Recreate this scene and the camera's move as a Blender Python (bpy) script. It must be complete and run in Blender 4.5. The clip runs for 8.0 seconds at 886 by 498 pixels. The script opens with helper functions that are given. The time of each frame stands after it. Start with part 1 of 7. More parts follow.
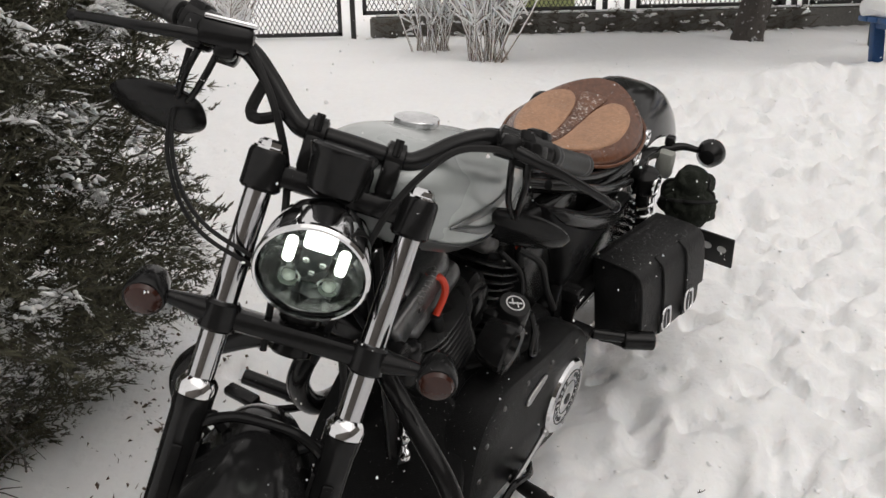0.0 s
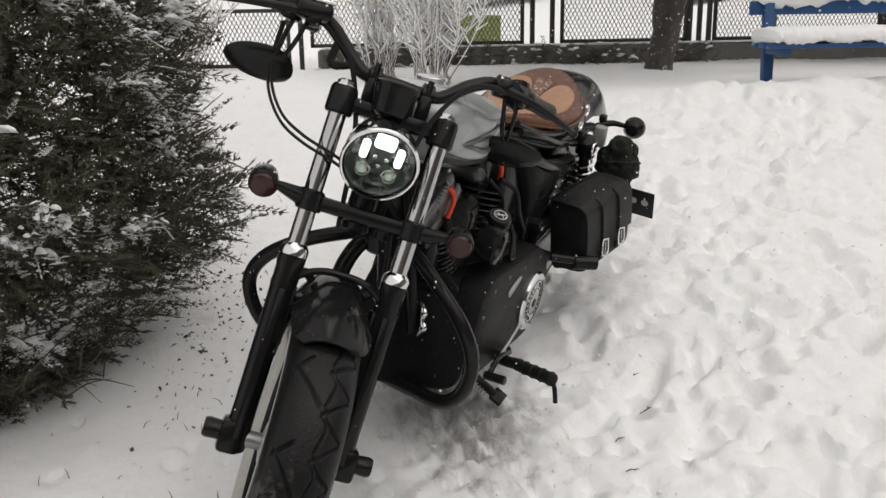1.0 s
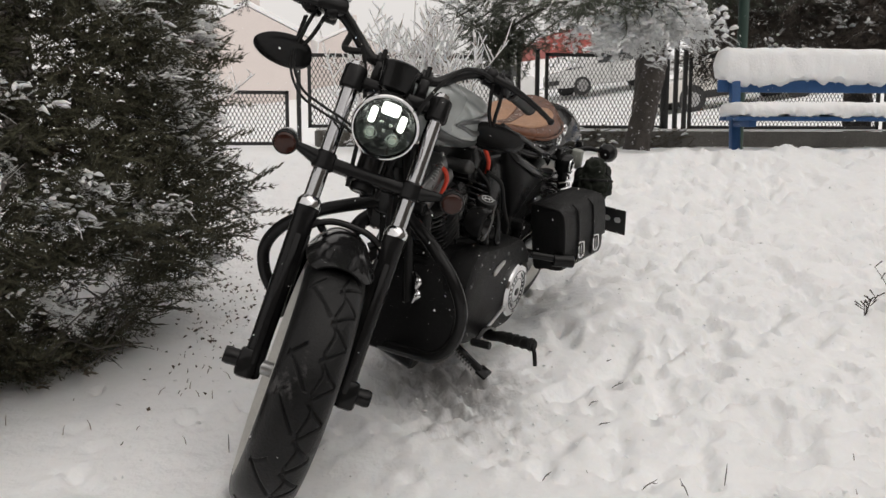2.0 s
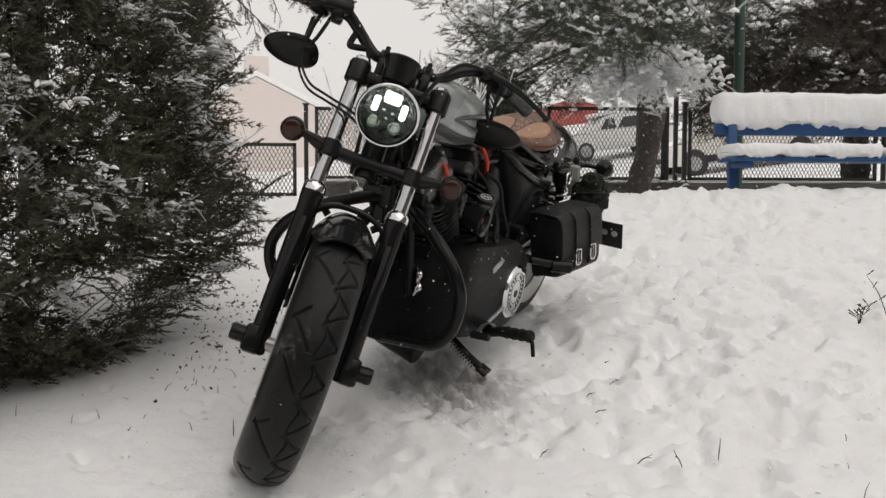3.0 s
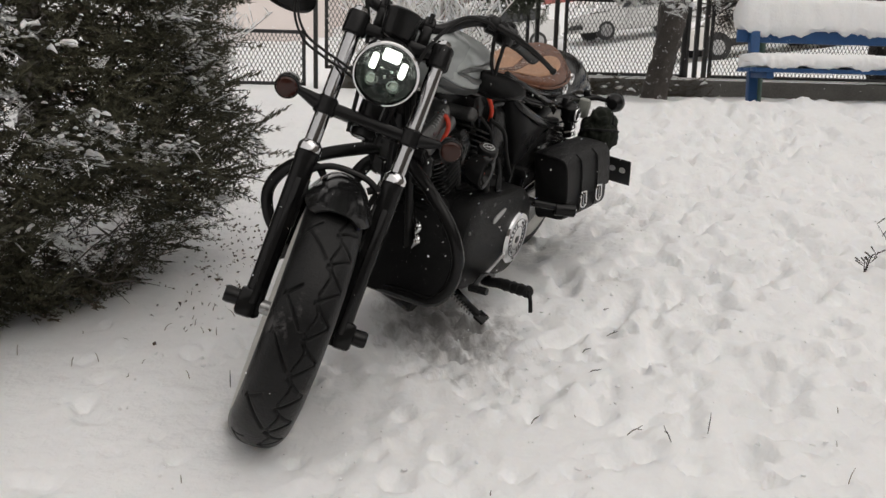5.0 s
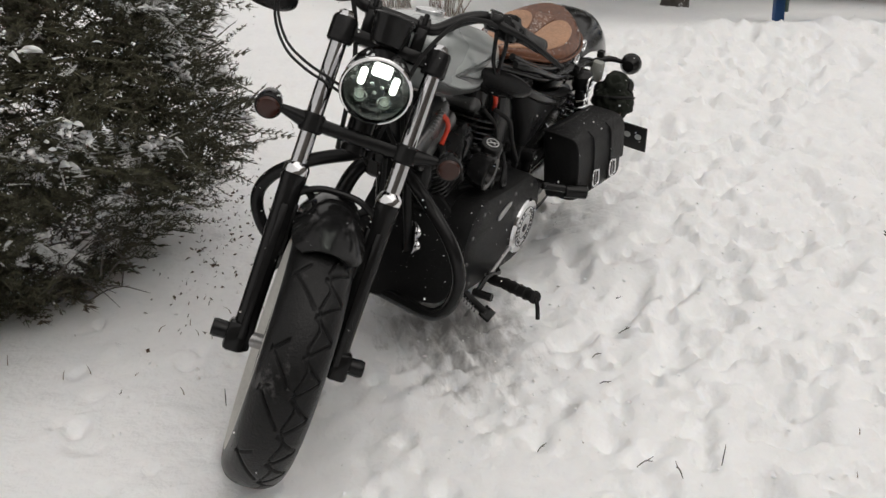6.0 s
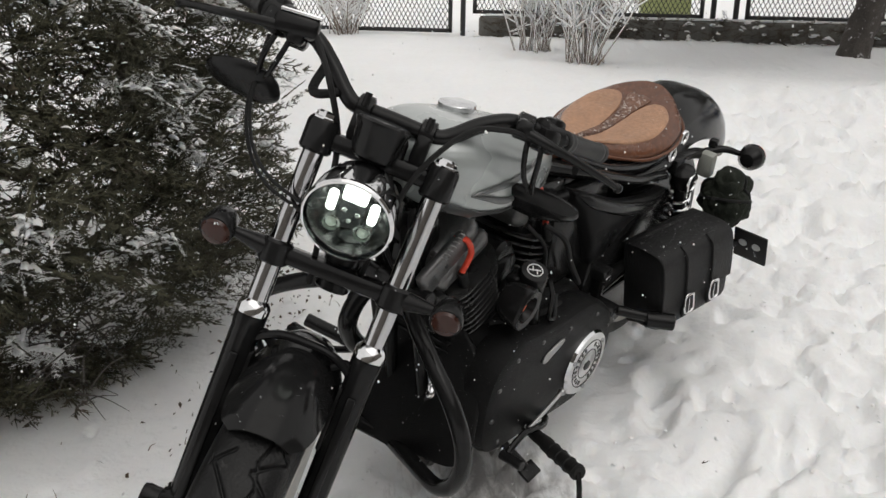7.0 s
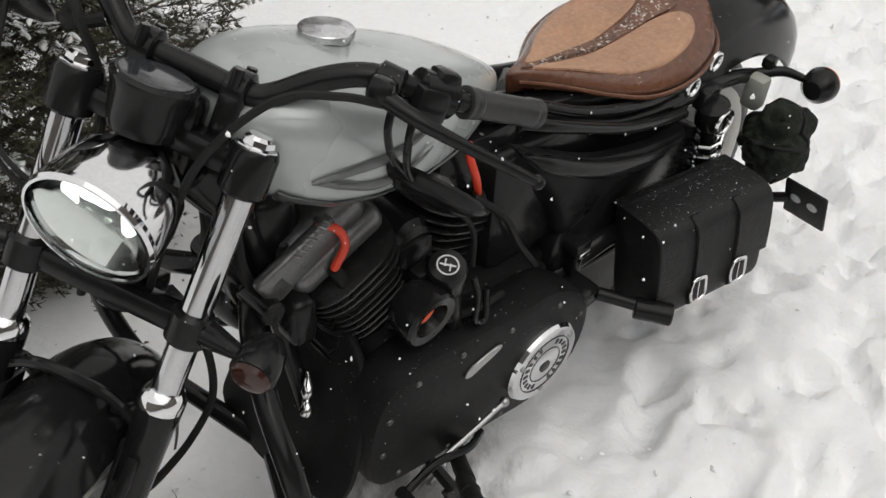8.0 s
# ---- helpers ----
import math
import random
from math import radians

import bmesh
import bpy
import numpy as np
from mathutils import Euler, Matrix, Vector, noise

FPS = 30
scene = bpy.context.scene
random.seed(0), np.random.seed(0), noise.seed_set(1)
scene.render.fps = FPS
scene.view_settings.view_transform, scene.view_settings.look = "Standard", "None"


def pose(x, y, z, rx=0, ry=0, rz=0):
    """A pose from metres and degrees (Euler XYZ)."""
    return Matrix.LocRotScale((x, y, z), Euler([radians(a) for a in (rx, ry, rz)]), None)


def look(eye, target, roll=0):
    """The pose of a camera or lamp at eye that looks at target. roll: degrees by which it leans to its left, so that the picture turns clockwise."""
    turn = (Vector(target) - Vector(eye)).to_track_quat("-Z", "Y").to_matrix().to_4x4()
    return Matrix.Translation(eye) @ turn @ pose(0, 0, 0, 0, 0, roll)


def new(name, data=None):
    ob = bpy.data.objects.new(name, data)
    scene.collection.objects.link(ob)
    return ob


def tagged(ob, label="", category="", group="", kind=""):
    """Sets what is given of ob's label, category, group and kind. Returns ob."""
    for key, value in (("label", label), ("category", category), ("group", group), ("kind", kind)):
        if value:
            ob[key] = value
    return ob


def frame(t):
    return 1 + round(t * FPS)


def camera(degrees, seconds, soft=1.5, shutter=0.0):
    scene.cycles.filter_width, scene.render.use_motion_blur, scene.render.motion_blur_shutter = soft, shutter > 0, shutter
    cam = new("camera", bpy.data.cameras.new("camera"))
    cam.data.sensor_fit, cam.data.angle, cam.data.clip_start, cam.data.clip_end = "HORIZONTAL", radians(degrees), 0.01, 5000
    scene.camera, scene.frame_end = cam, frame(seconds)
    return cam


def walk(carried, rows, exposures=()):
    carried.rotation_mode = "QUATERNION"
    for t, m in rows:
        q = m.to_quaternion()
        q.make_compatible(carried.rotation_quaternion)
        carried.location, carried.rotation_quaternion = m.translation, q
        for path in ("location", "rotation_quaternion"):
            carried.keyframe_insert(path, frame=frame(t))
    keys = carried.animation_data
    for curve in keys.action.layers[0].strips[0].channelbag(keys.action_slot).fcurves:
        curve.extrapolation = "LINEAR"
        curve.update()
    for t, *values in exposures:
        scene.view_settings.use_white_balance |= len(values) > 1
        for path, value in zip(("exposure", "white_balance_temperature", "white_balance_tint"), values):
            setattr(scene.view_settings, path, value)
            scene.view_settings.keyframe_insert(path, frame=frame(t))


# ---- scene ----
cam = camera(52.6, 8.0)
PATH = [
    (0, (0.007, -0.028, 1.325), (-0.016, 1.877, 0.715), -1.4),
    (0.5, (-0.105, -0.402, 1.265), (-0.01, 1.508, 0.679), -1.6),
    (1, (-0.208, -0.71, 1.225), (-0.058, 1.217, 0.709), -0.9),
    (1.5, (-0.247, -0.985, 1.16), (-0.19, 0.977, 0.776), -1.5),
    (2, (-0.261, -1.079, 0.921), (-0.074, 0.893, 0.646), 0.2),
    (2.2, (-0.235, -1.095, 0.836), (-0.031, 0.881, 0.607), 0.5),
    (3.3, (-0.258, -1.217, 0.699), (-0.091, 0.774, 0.605), 0.1),
    (3.5, (-0.256, -1.22, 0.703), (-0.086, 0.771, 0.619), 0.2),
    (4, (-0.261, -1.214, 0.705), (-0.083, 0.776, 0.623), 0.6),
    (4.5, (-0.256, -1.183, 0.732), (-0.079, 0.8, 0.538), 1.4),
    (4.7, (-0.236, -1.15, 0.799), (-0.07, 0.824, 0.526), 1.6),
    (5.8, (-0.176, -0.994, 1.224), (-0.072, 0.897, 0.58), 0.7),
    (6, (-0.155, -0.886, 1.243), (-0.047, 1.0, 0.587), 0.4),
    (6.5, (-0.019, -0.611, 1.276), (-0.015, 1.295, 0.669), -0.0),
    (7, (0.176, -0.298, 1.343), (-0.084, 1.589, 0.732), 0.9),
    (7.5, (0.312, 0.055, 1.335), (0.04, 1.876, 0.555), 2.3),
    (8, (0.44, 0.389, 1.39), (-0.027, 2.086, 0.44), 1.5),
]
walk(cam, [(t, look(eye, target, roll)) for t, eye, target, roll in PATH], [(0.0, 0.0, 6800, 12), (1.0, -0.02, 6820, 12), (1.5, -0.04, 6850, 12), (2.2, -0.17, 6850, 12), (3.5, -0.19, 6850, 12), (4.5, -0.23, 6850, 12), (6.0, -0.07, 6800, 11), (6.5, -0.02, 6750, 11), (7.0, 0.01, 6700, 10), (8.0, 0.11, 6650, 10)])

# ---- world and light ----
world = bpy.data.worlds.new("overcast_sky")
scene.world = world
world.use_nodes = True
wn = world.node_tree.nodes
wl = world.node_tree.links
sky = wn.new("ShaderNodeTexSky")
sky.sky_type = "NISHITA"
sky.sun_disc = False
sky.sun_elevation = radians(48)
sky.sun_rotation = radians(138)
sky.air_density = 1.0
sky.dust_density = 4.0
sky_grey = wn.new("ShaderNodeHueSaturation")
sky_grey.inputs["Saturation"].default_value = 0.08
wl.new(sky.outputs["Color"], sky_grey.inputs["Color"])
cloud = wn.new("ShaderNodeMix")   # a thick even cloud layer over most of the sky's own gradient
cloud.data_type = "RGBA"
cloud.inputs["Factor"].default_value = 0.72
cloud.inputs["B"].default_value = (6.4, 6.4, 6.4, 1)
wl.new(sky_grey.outputs["Color"], cloud.inputs["A"])
wl.new(cloud.outputs["Result"], wn["Background"].inputs["Color"])
wn["Background"].inputs["Strength"].default_value = 0.148

sun_data = bpy.data.lights.new("sun", "SUN")
sun_data.energy = 0.42
sun_data.angle = radians(60)
sun_data.color = (1.0, 0.97, 0.93)
sun = new("sun", sun_data)
sun.matrix_world = look((2.4, -1.2, 11), (0, 1.6, 0.2))


# ---- materials ----
def mat(name, color, rough=0.5, metal=0.0, vary=0.15, scale=8.0, bump=0.0, bump_scale=120.0, coat=0.0,
        random_tint=0.0, rough_vary=0.1, island=False, spec=0.5, mottle=0.0, mottle_scale=60.0, mottle_up=0.3, mottle_color=(0.8, 0.81, 0.82)):
    """A surface with two scales of colour variation, uneven gloss and fine relief."""
    m = bpy.data.materials.new(name)
    m.use_nodes = True
    nt = m.node_tree
    n, l = nt.nodes, nt.links
    p = n["Principled BSDF"]
    p.inputs["Metallic"].default_value = metal
    p.inputs["Coat Weight"].default_value = coat
    p.inputs["Specular IOR Level"].default_value = spec
    p.inputs["Coat Roughness"].default_value = 0.06
    tc = n.new("ShaderNodeTexCoord")
    big = n.new("ShaderNodeTexNoise")
    big.inputs["Scale"].default_value = scale
    big.inputs["Detail"].default_value = 4
    fine = n.new("ShaderNodeTexNoise")
    fine.inputs["Scale"].default_value = scale * 11
    fine.inputs["Detail"].default_value = 3
    for t in (big, fine):
        l.new(tc.outputs["Object"], t.inputs["Vector"])
    mix = n.new("ShaderNodeMath")
    mix.operation = "MULTIPLY_ADD"
    mix.inputs[1].default_value = 0.5
    l.new(fine.outputs["Fac"], mix.inputs[0])
    half = n.new("ShaderNodeMath")
    half.operation = "MULTIPLY"
    half.inputs[1].default_value = 0.5
    l.new(big.outputs["Fac"], half.inputs[0])
    l.new(half.outputs[0], mix.inputs[2])
    ramp = n.new("ShaderNodeMapRange")
    ramp.inputs["From Min"].default_value = 0.3
    ramp.inputs["From Max"].default_value = 0.7
    ramp.inputs["To Min"].default_value = 1 - vary
    ramp.inputs["To Max"].default_value = 1 + vary
    l.new(mix.outputs[0], ramp.inputs["Value"])
    bright = ramp.outputs["Result"]
    if random_tint:
        if island:
            src = n.new("ShaderNodeNewGeometry").outputs["Random Per Island"]
        else:
            src = n.new("ShaderNodeObjectInfo").outputs["Random"]
        r2 = n.new("ShaderNodeMapRange")
        r2.inputs["To Min"].default_value = 1 - random_tint
        r2.inputs["To Max"].default_value = 1 + random_tint
        l.new(src, r2.inputs["Value"])
        mul = n.new("ShaderNodeMath")
        mul.operation = "MULTIPLY"
        l.new(bright, mul.inputs[0])
        l.new(r2.outputs["Result"], mul.inputs[1])
        bright = mul.outputs[0]
    sc = n.new("ShaderNodeVectorMath")
    sc.operation = "SCALE"
    sc.inputs[0].default_value = color[:3]
    l.new(bright, sc.inputs["Scale"])
    color_out = sc.outputs["Vector"]
    if mottle:
        # pale grains where the surface faces up: lying snow, plus painted wet glints
        dn = n.new("ShaderNodeTexNoise")
        dn.inputs["Scale"].default_value = mottle_scale
        dn.inputs["Detail"].default_value = 6
        dn.inputs["Roughness"].default_value = 0.7
        l.new(tc.outputs["Object"], dn.inputs["Vector"])
        grain = n.new("ShaderNodeMapRange")
        grain.inputs["From Min"].default_value = 0.72 - 0.3 * mottle
        grain.inputs["From Max"].default_value = 0.78 - 0.3 * mottle
        l.new(dn.outputs["Fac"], grain.inputs["Value"])
        geo = n.new("ShaderNodeNewGeometry")
        sep = n.new("ShaderNodeSeparateXYZ")
        l.new(geo.outputs["Normal"], sep.inputs[0])
        upf = n.new("ShaderNodeMapRange")
        upf.inputs["From Min"].default_value = mottle_up
        upf.inputs["From Max"].default_value = mottle_up + 0.35
        l.new(sep.outputs["Z"], upf.inputs["Value"])
        both = n.new("ShaderNodeMath")
        both.operation = "MULTIPLY"
        l.new(grain.outputs["Result"], both.inputs[0])
        l.new(upf.outputs["Result"], both.inputs[1])
        cover = n.new("ShaderNodeMix")
        cover.data_type = "RGBA"
        l.new(both.outputs[0], cover.inputs["Factor"])
        l.new(color_out, cover.inputs["A"])
        cover.inputs["B"].default_value = (*mottle_color, 1)
        color_out = cover.outputs["Result"]
    l.new(color_out, p.inputs["Base Color"])
    rr = n.new("ShaderNodeMapRange")
    rr.inputs["To Min"].default_value = max(0.02, rough - rough_vary)
    rr.inputs["To Max"].default_value = min(1.0, rough + rough_vary)
    l.new(big.outputs["Fac"], rr.inputs["Value"])
    l.new(rr.outputs["Result"], p.inputs["Roughness"])
    if bump:
        bt = n.new("ShaderNodeTexNoise")
        bt.inputs["Scale"].default_value = bump_scale
        bt.inputs["Detail"].default_value = 5
        l.new(tc.outputs["Object"], bt.inputs["Vector"])
        b = n.new("ShaderNodeBump")
        b.inputs["Strength"].default_value = bump
        b.inputs["Distance"].default_value = 0.01
        l.new(bt.outputs["Fac"], b.inputs["Height"])
        l.new(b.outputs["Normal"], p.inputs["Normal"])
    return m


def snow_mat():
    m = mat("snow", (0.875, 0.88, 0.885), 0.7, vary=0.03, scale=3, bump=0.5, bump_scale=55, rough_vary=0.15)
    p = m.node_tree.nodes["Principled BSDF"]
    p.inputs["Subsurface Weight"].default_value = 0.15
    p.inputs["Subsurface Radius"].default_value = (0.02, 0.025, 0.03)
    return m


def glow_mat(name, color, strength):
    m = bpy.data.materials.new(name)
    m.use_nodes = True
    p = m.node_tree.nodes["Principled BSDF"]
    p.inputs["Base Color"].default_value = (*color, 1)
    p.inputs["Emission Color"].default_value = (*color, 1)
    p.inputs["Emission Strength"].default_value = strength
    return m


def glass_mat(name):
    """Thin clear glass: see-through, with a glancing gloss."""
    m = bpy.data.materials.new(name)
    m.use_nodes = True
    n, l = m.node_tree.nodes, m.node_tree.links
    clear = n.new("ShaderNodeBsdfTransparent")
    clear.inputs["Color"].default_value = (0.93, 0.96, 0.94, 1)
    gloss = n.new("ShaderNodeBsdfGlossy")
    gloss.inputs["Roughness"].default_value = 0.03
    fr = n.new("ShaderNodeFresnel")
    fr.inputs["IOR"].default_value = 1.16
    mix = n.new("ShaderNodeMixShader")
    l.new(fr.outputs["Fac"], mix.inputs["Fac"])
    l.new(clear.outputs[0], mix.inputs[1])
    l.new(gloss.outputs[0], mix.inputs[2])
    l.new(mix.outputs[0], n["Material Output"].inputs["Surface"])
    return m


def trodden_mat(cx, cy, turn, half_l, half_w):
    """Snow with one dirty, churned patch below the motorcycle; its grey includes painted shade."""
    m = snow_mat()
    m.name = "trodden_snow"
    n, l = m.node_tree.nodes, m.node_tree.links
    p = n["Principled BSDF"]
    old = p.inputs["Base Color"].links[0].from_socket
    tc = n.new("ShaderNodeTexCoord")
    mp = n.new("ShaderNodeMapping")
    mp.vector_type = "TEXTURE"
    mp.inputs["Location"].default_value = (cx, cy, 0.1)
    mp.inputs["Rotation"].default_value = (0, 0, turn)
    mp.inputs["Scale"].default_value = (half_l, half_w, 1.0)
    l.new(tc.outputs["Object"], mp.inputs["Vector"])
    ln = n.new("ShaderNodeVectorMath")
    ln.operation = "LENGTH"
    l.new(mp.outputs["Vector"], ln.inputs[0])
    streak = n.new("ShaderNodeTexNoise")
    streak.inputs["Scale"].default_value = 5.5
    streak.inputs["Detail"].default_value = 7
    streak.inputs["Roughness"].default_value = 0.65
    l.new(mp.outputs["Vector"], streak.inputs["Vector"])
    ad = n.new("ShaderNodeMath")
    ad.operation = "MULTIPLY_ADD"
    ad.inputs[1].default_value = 2.6
    l.new(streak.outputs["Fac"], ad.inputs[0])
    l.new(ln.outputs["Value"], ad.inputs[2])
    rg = n.new("ShaderNodeMapRange")
    rg.inputs["From Min"].default_value = 2.15
    rg.inputs["From Max"].default_value = 1.35
    rg.inputs["To Max"].default_value = 0.8
    l.new(ad.outputs[0], rg.inputs["Value"])
    mx = n.new("ShaderNodeMix")
    mx.data_type = "RGBA"
    l.new(rg.outputs["Result"], mx.inputs["Factor"])
    l.new(old, mx.inputs["A"])
    mx.inputs["B"].default_value = (0.2, 0.19, 0.18, 1)
    l.new(mx.outputs["Result"], p.inputs["Base Color"])
    return m


SNOW = snow_mat()
TRODDEN = trodden_mat(0.02, 1.68, radians(107), 0.5, 0.24)
BLACK = mat("black_gloss_paint", (0.011, 0.011, 0.0112), 0.08, vary=0.2, scale=6, coat=0.03, bump=0.03, bump_scale=240, spec=0.17, mottle=0.16, mottle_scale=90)
# on SATIN and CRINKLE the pale grains are also glints of wet paint
SATIN = mat("black_satin_powder_coat", (0.0115, 0.0115, 0.0117), 0.15, vary=0.25, scale=9, bump=0.03, bump_scale=400, spec=0.19, mottle=0.17, mottle_scale=130)
CRINKLE = mat("black_wrinkle_engine_paint", (0.0112, 0.0112, 0.0114), 0.4, vary=0.3, scale=14, bump=0.25, bump_scale=350, spec=0.1, mottle=0.19, mottle_scale=150, mottle_up=-0.35)
FINPAINT = mat("black_fin_paint", (0.012, 0.012, 0.0122), 0.28, vary=0.3, scale=14, spec=0.5)
SIDE = mat("black_side_cover_paint", (0.011, 0.011, 0.0113), 0.3, vary=0.25, scale=9, bump=0.04, bump_scale=300, spec=0.07, mottle=0.1, mottle_scale=120)
DULLBOLT = mat("dull_black_bolt", (0.09, 0.09, 0.09), 0.35, 0.6, vary=0.3, scale=40)
CAPCHROME = mat("wet_chrome_cap", (0.6, 0.6, 0.61), 0.1, 1.0, vary=0.2, scale=30, bump=0.05, bump_scale=40)
RUBBER = mat("black_rubber", (0.012, 0.012, 0.012), 0.55, vary=0.3, scale=10, bump=0.15, bump_scale=250, spec=0.18)
# paler than RUBBER: part of the grip's sheen is in this base colour
GRIPRUBBER = mat("sheen_grip_rubber", (0.022, 0.022, 0.022), 0.42, vary=0.3, scale=10, bump=0.1, bump_scale=250, spec=0.5)
TYRE = mat("worn_tyre_rubber", (0.007, 0.007, 0.0072), 0.36, vary=0.5, scale=7, bump=0.2, bump_scale=180, spec=0.22, rough_vary=0.22, mottle=0.45, mottle_scale=9, mottle_up=-2.0, mottle_color=(0.046, 0.045, 0.045))
WHITEWALL = mat("whitewall_rubber", (0.5, 0.49, 0.46), 0.55, vary=0.12, scale=10, bump=0.05)
CHROME = mat("chrome", (0.72, 0.72, 0.73), 0.07, 1.0, vary=0.06, scale=20, rough_vary=0.05)
FORKCHROME = mat("hard_chrome_tube", (0.5, 0.5, 0.51), 0.09, 1.0, vary=0.08, scale=20, rough_vary=0.05, mottle=0.1, mottle_scale=160, mottle_up=-2.0)
STEEL = mat("dull_steel", (0.42, 0.42, 0.42), 0.32, 1.0, vary=0.2, scale=14)
TANKPAINT = mat("silver_grey_tank_paint", (0.36, 0.385, 0.38), 0.28, 0.15, vary=0.06, scale=5, coat=0.5, bump=0.01, bump_scale=600)
TANKSTRIPE = mat("dark_grey_tank_graphic", (0.085, 0.09, 0.09), 0.3, 0.1, vary=0.08, coat=0.4)
LEATHER_DARK = mat("dark_brown_tooled_leather", (0.115, 0.045, 0.023), 0.26, vary=0.4, scale=7, bump=0.14, bump_scale=130, mottle=0.22, mottle_scale=170)
LEATHER_TAN = mat("tan_tooled_leather", (0.38, 0.21, 0.125), 0.48, vary=0.3, scale=9, bump=0.3, bump_scale=160, mottle=0.3, mottle_scale=190, mottle_color=(0.6, 0.5, 0.44))
LEATHER_BAND = mat("tooled_scroll_leather", (0.13, 0.06, 0.036), 0.5, vary=0.7, scale=16, bump=0.9, bump_scale=85, mottle=0.55, mottle_scale=120, mottle_color=(0.62, 0.55, 0.5))
BAG_LEATHER = mat("black_grained_leather", (0.013, 0.013, 0.0133), 0.42, vary=0.3, scale=9, bump=0.3, bump_scale=220, spec=0.2, mottle=0.36, mottle_scale=140, mottle_up=0.72)
OLIVE = mat("olive_canvas", (0.016, 0.019, 0.014), 0.85, vary=0.35, scale=12, bump=0.5, bump_scale=140, spec=0.2)
REDWIRE = mat("red_ignition_wire", (0.62, 0.045, 0.015), 0.4, vary=0.1, scale=20)
ORANGE = mat("orange_plastic", (0.75, 0.11, 0.03), 0.5, vary=0.12, scale=30)
# black castings; the grey is the bright sky's reflection put into the colour
SKYGREYHEAD = mat("sky_greyed_black_casting", (0.13, 0.13, 0.13), 0.3, 0.6, vary=0.3, scale=18, bump=0.1, bump_scale=300)
AMBER = mat("smoked_amber_lens", (0.035, 0.011, 0.007), 0.15, vary=0.2, scale=30, coat=0.15, spec=0.3)
LENS = glass_mat("clear_lens_glass")
REFLECTOR = mat("headlight_reflector", (0.5, 0.53, 0.51), 0.2, 0.9, vary=0.2, scale=30)
BOWL = mat("smoky_reflector_bowl", (0.15, 0.155, 0.155), 0.24, 0.85, vary=0.3, scale=24)
DARKREFL = mat("dark_headlight_housing", (0.05, 0.053, 0.055), 0.25, 0.4, vary=0.2, scale=20)
LED = glow_mat("lit_led_panel", (0.98, 1.0, 0.97), 3.5)
LEDDIM = glow_mat("dim_led_projector", (0.6, 0.66, 0.6), 0.1)
PLATE_BLACK = mat("black_plate_backing", (0.01, 0.01, 0.01), 0.5, vary=0.3, scale=20, spec=0.2)
PALE = mat("pale_plastic", (0.3, 0.31, 0.28), 0.5, vary=0.15, scale=20)
WHITEPRINT = mat("white_print", (0.75, 0.75, 0.75), 0.5, vary=0.05)
BLACKPRINT = mat("black_print", (0.02, 0.02, 0.02), 0.4, vary=0.1)
FOLIAGE = mat("dark_conifer_foliage", (0.063, 0.061, 0.036), 0.65, vary=0.3, scale=2.2, random_tint=0.5, island=True)
FOLIAGE_DRY = mat("brown_inner_foliage", (0.08, 0.066, 0.046), 0.75, vary=0.4, scale=3, random_tint=0.4, island=True)
FROST = mat("snow_frosted_foliage", (0.84, 0.845, 0.84), 0.7, vary=0.15, scale=4, random_tint=0.22, island=True)
PINE = mat("pine_needles", (0.082, 0.092, 0.067), 0.7, vary=0.3, scale=2, random_tint=0.5, island=True)
CEDAR = mat("dull_cedar_foliage", (0.075, 0.061, 0.05), 0.75, vary=0.35, scale=2, random_tint=0.4, island=True)
BARK = mat("dark_bark", (0.06, 0.052, 0.046), 0.85, vary=0.5, scale=9, bump=1.0, bump_scale=34, mottle=0.4, mottle_scale=26, mottle_up=-2.0, mottle_color=(0.4, 0.4, 0.4))
TWIG = mat("bare_brown_twigs", (0.2, 0.155, 0.125), 0.8, vary=0.3, scale=12)
DARKTWIG = mat("dark_wet_twig", (0.03, 0.024, 0.019), 0.7, vary=0.3, scale=30)
STRAW = mat("dead_grass", (0.07, 0.05, 0.034), 0.8, vary=0.3, scale=20)
FENCE = mat("black_fence_paint", (0.02, 0.02, 0.02), 0.55, vary=0.3, scale=9)
BLUE = mat("blue_bench_paint", (0.012, 0.07, 0.2), 0.45, vary=0.25, scale=8, bump=0.15, bump_scale=60)
CONCRETE = mat("dark_wet_concrete", (0.14, 0.135, 0.125), 0.85, vary=0.3, scale=5, bump=0.4, bump_scale=40)
GREENPOLE = mat("dark_green_pole_paint", (0.016, 0.045, 0.034), 0.45, vary=0.2, scale=6)
# distance haze is put into this colour, which bleaches the pink
PLASTER = mat("haze_paled_pinkish_plaster", (0.72, 0.65, 0.62), 0.9, vary=0.04, scale=1.5, bump=0.1, bump_scale=20)
ADDEDWALL = mat("added_wall_dull_brown", (0.16, 0.145, 0.13), 0.9, vary=0.2, scale=1.2, bump=0.3, bump_scale=30)
REDPAINT = mat("faded_red_paint", (0.42, 0.1, 0.085), 0.6, vary=0.15, scale=2)
CARWHITE = mat("white_car_paint", (0.62, 0.62, 0.61), 0.25, vary=0.06, scale=3, coat=0.5)
CARSILVER = mat("cream_car_paint", (0.66, 0.64, 0.6), 0.3, 0.1, vary=0.06, scale=3, coat=0.5)
DARKTRIM = mat("dark_car_trim", (0.025, 0.025, 0.026), 0.5, vary=0.2, scale=6)
CARGLASS = mat("dark_glass", (0.03, 0.032, 0.035), 0.08, vary=0.1, coat=0.2)
YELLOW = mat("yellow_green_board", (0.28, 0.31, 0.13), 0.5, vary=0.1)



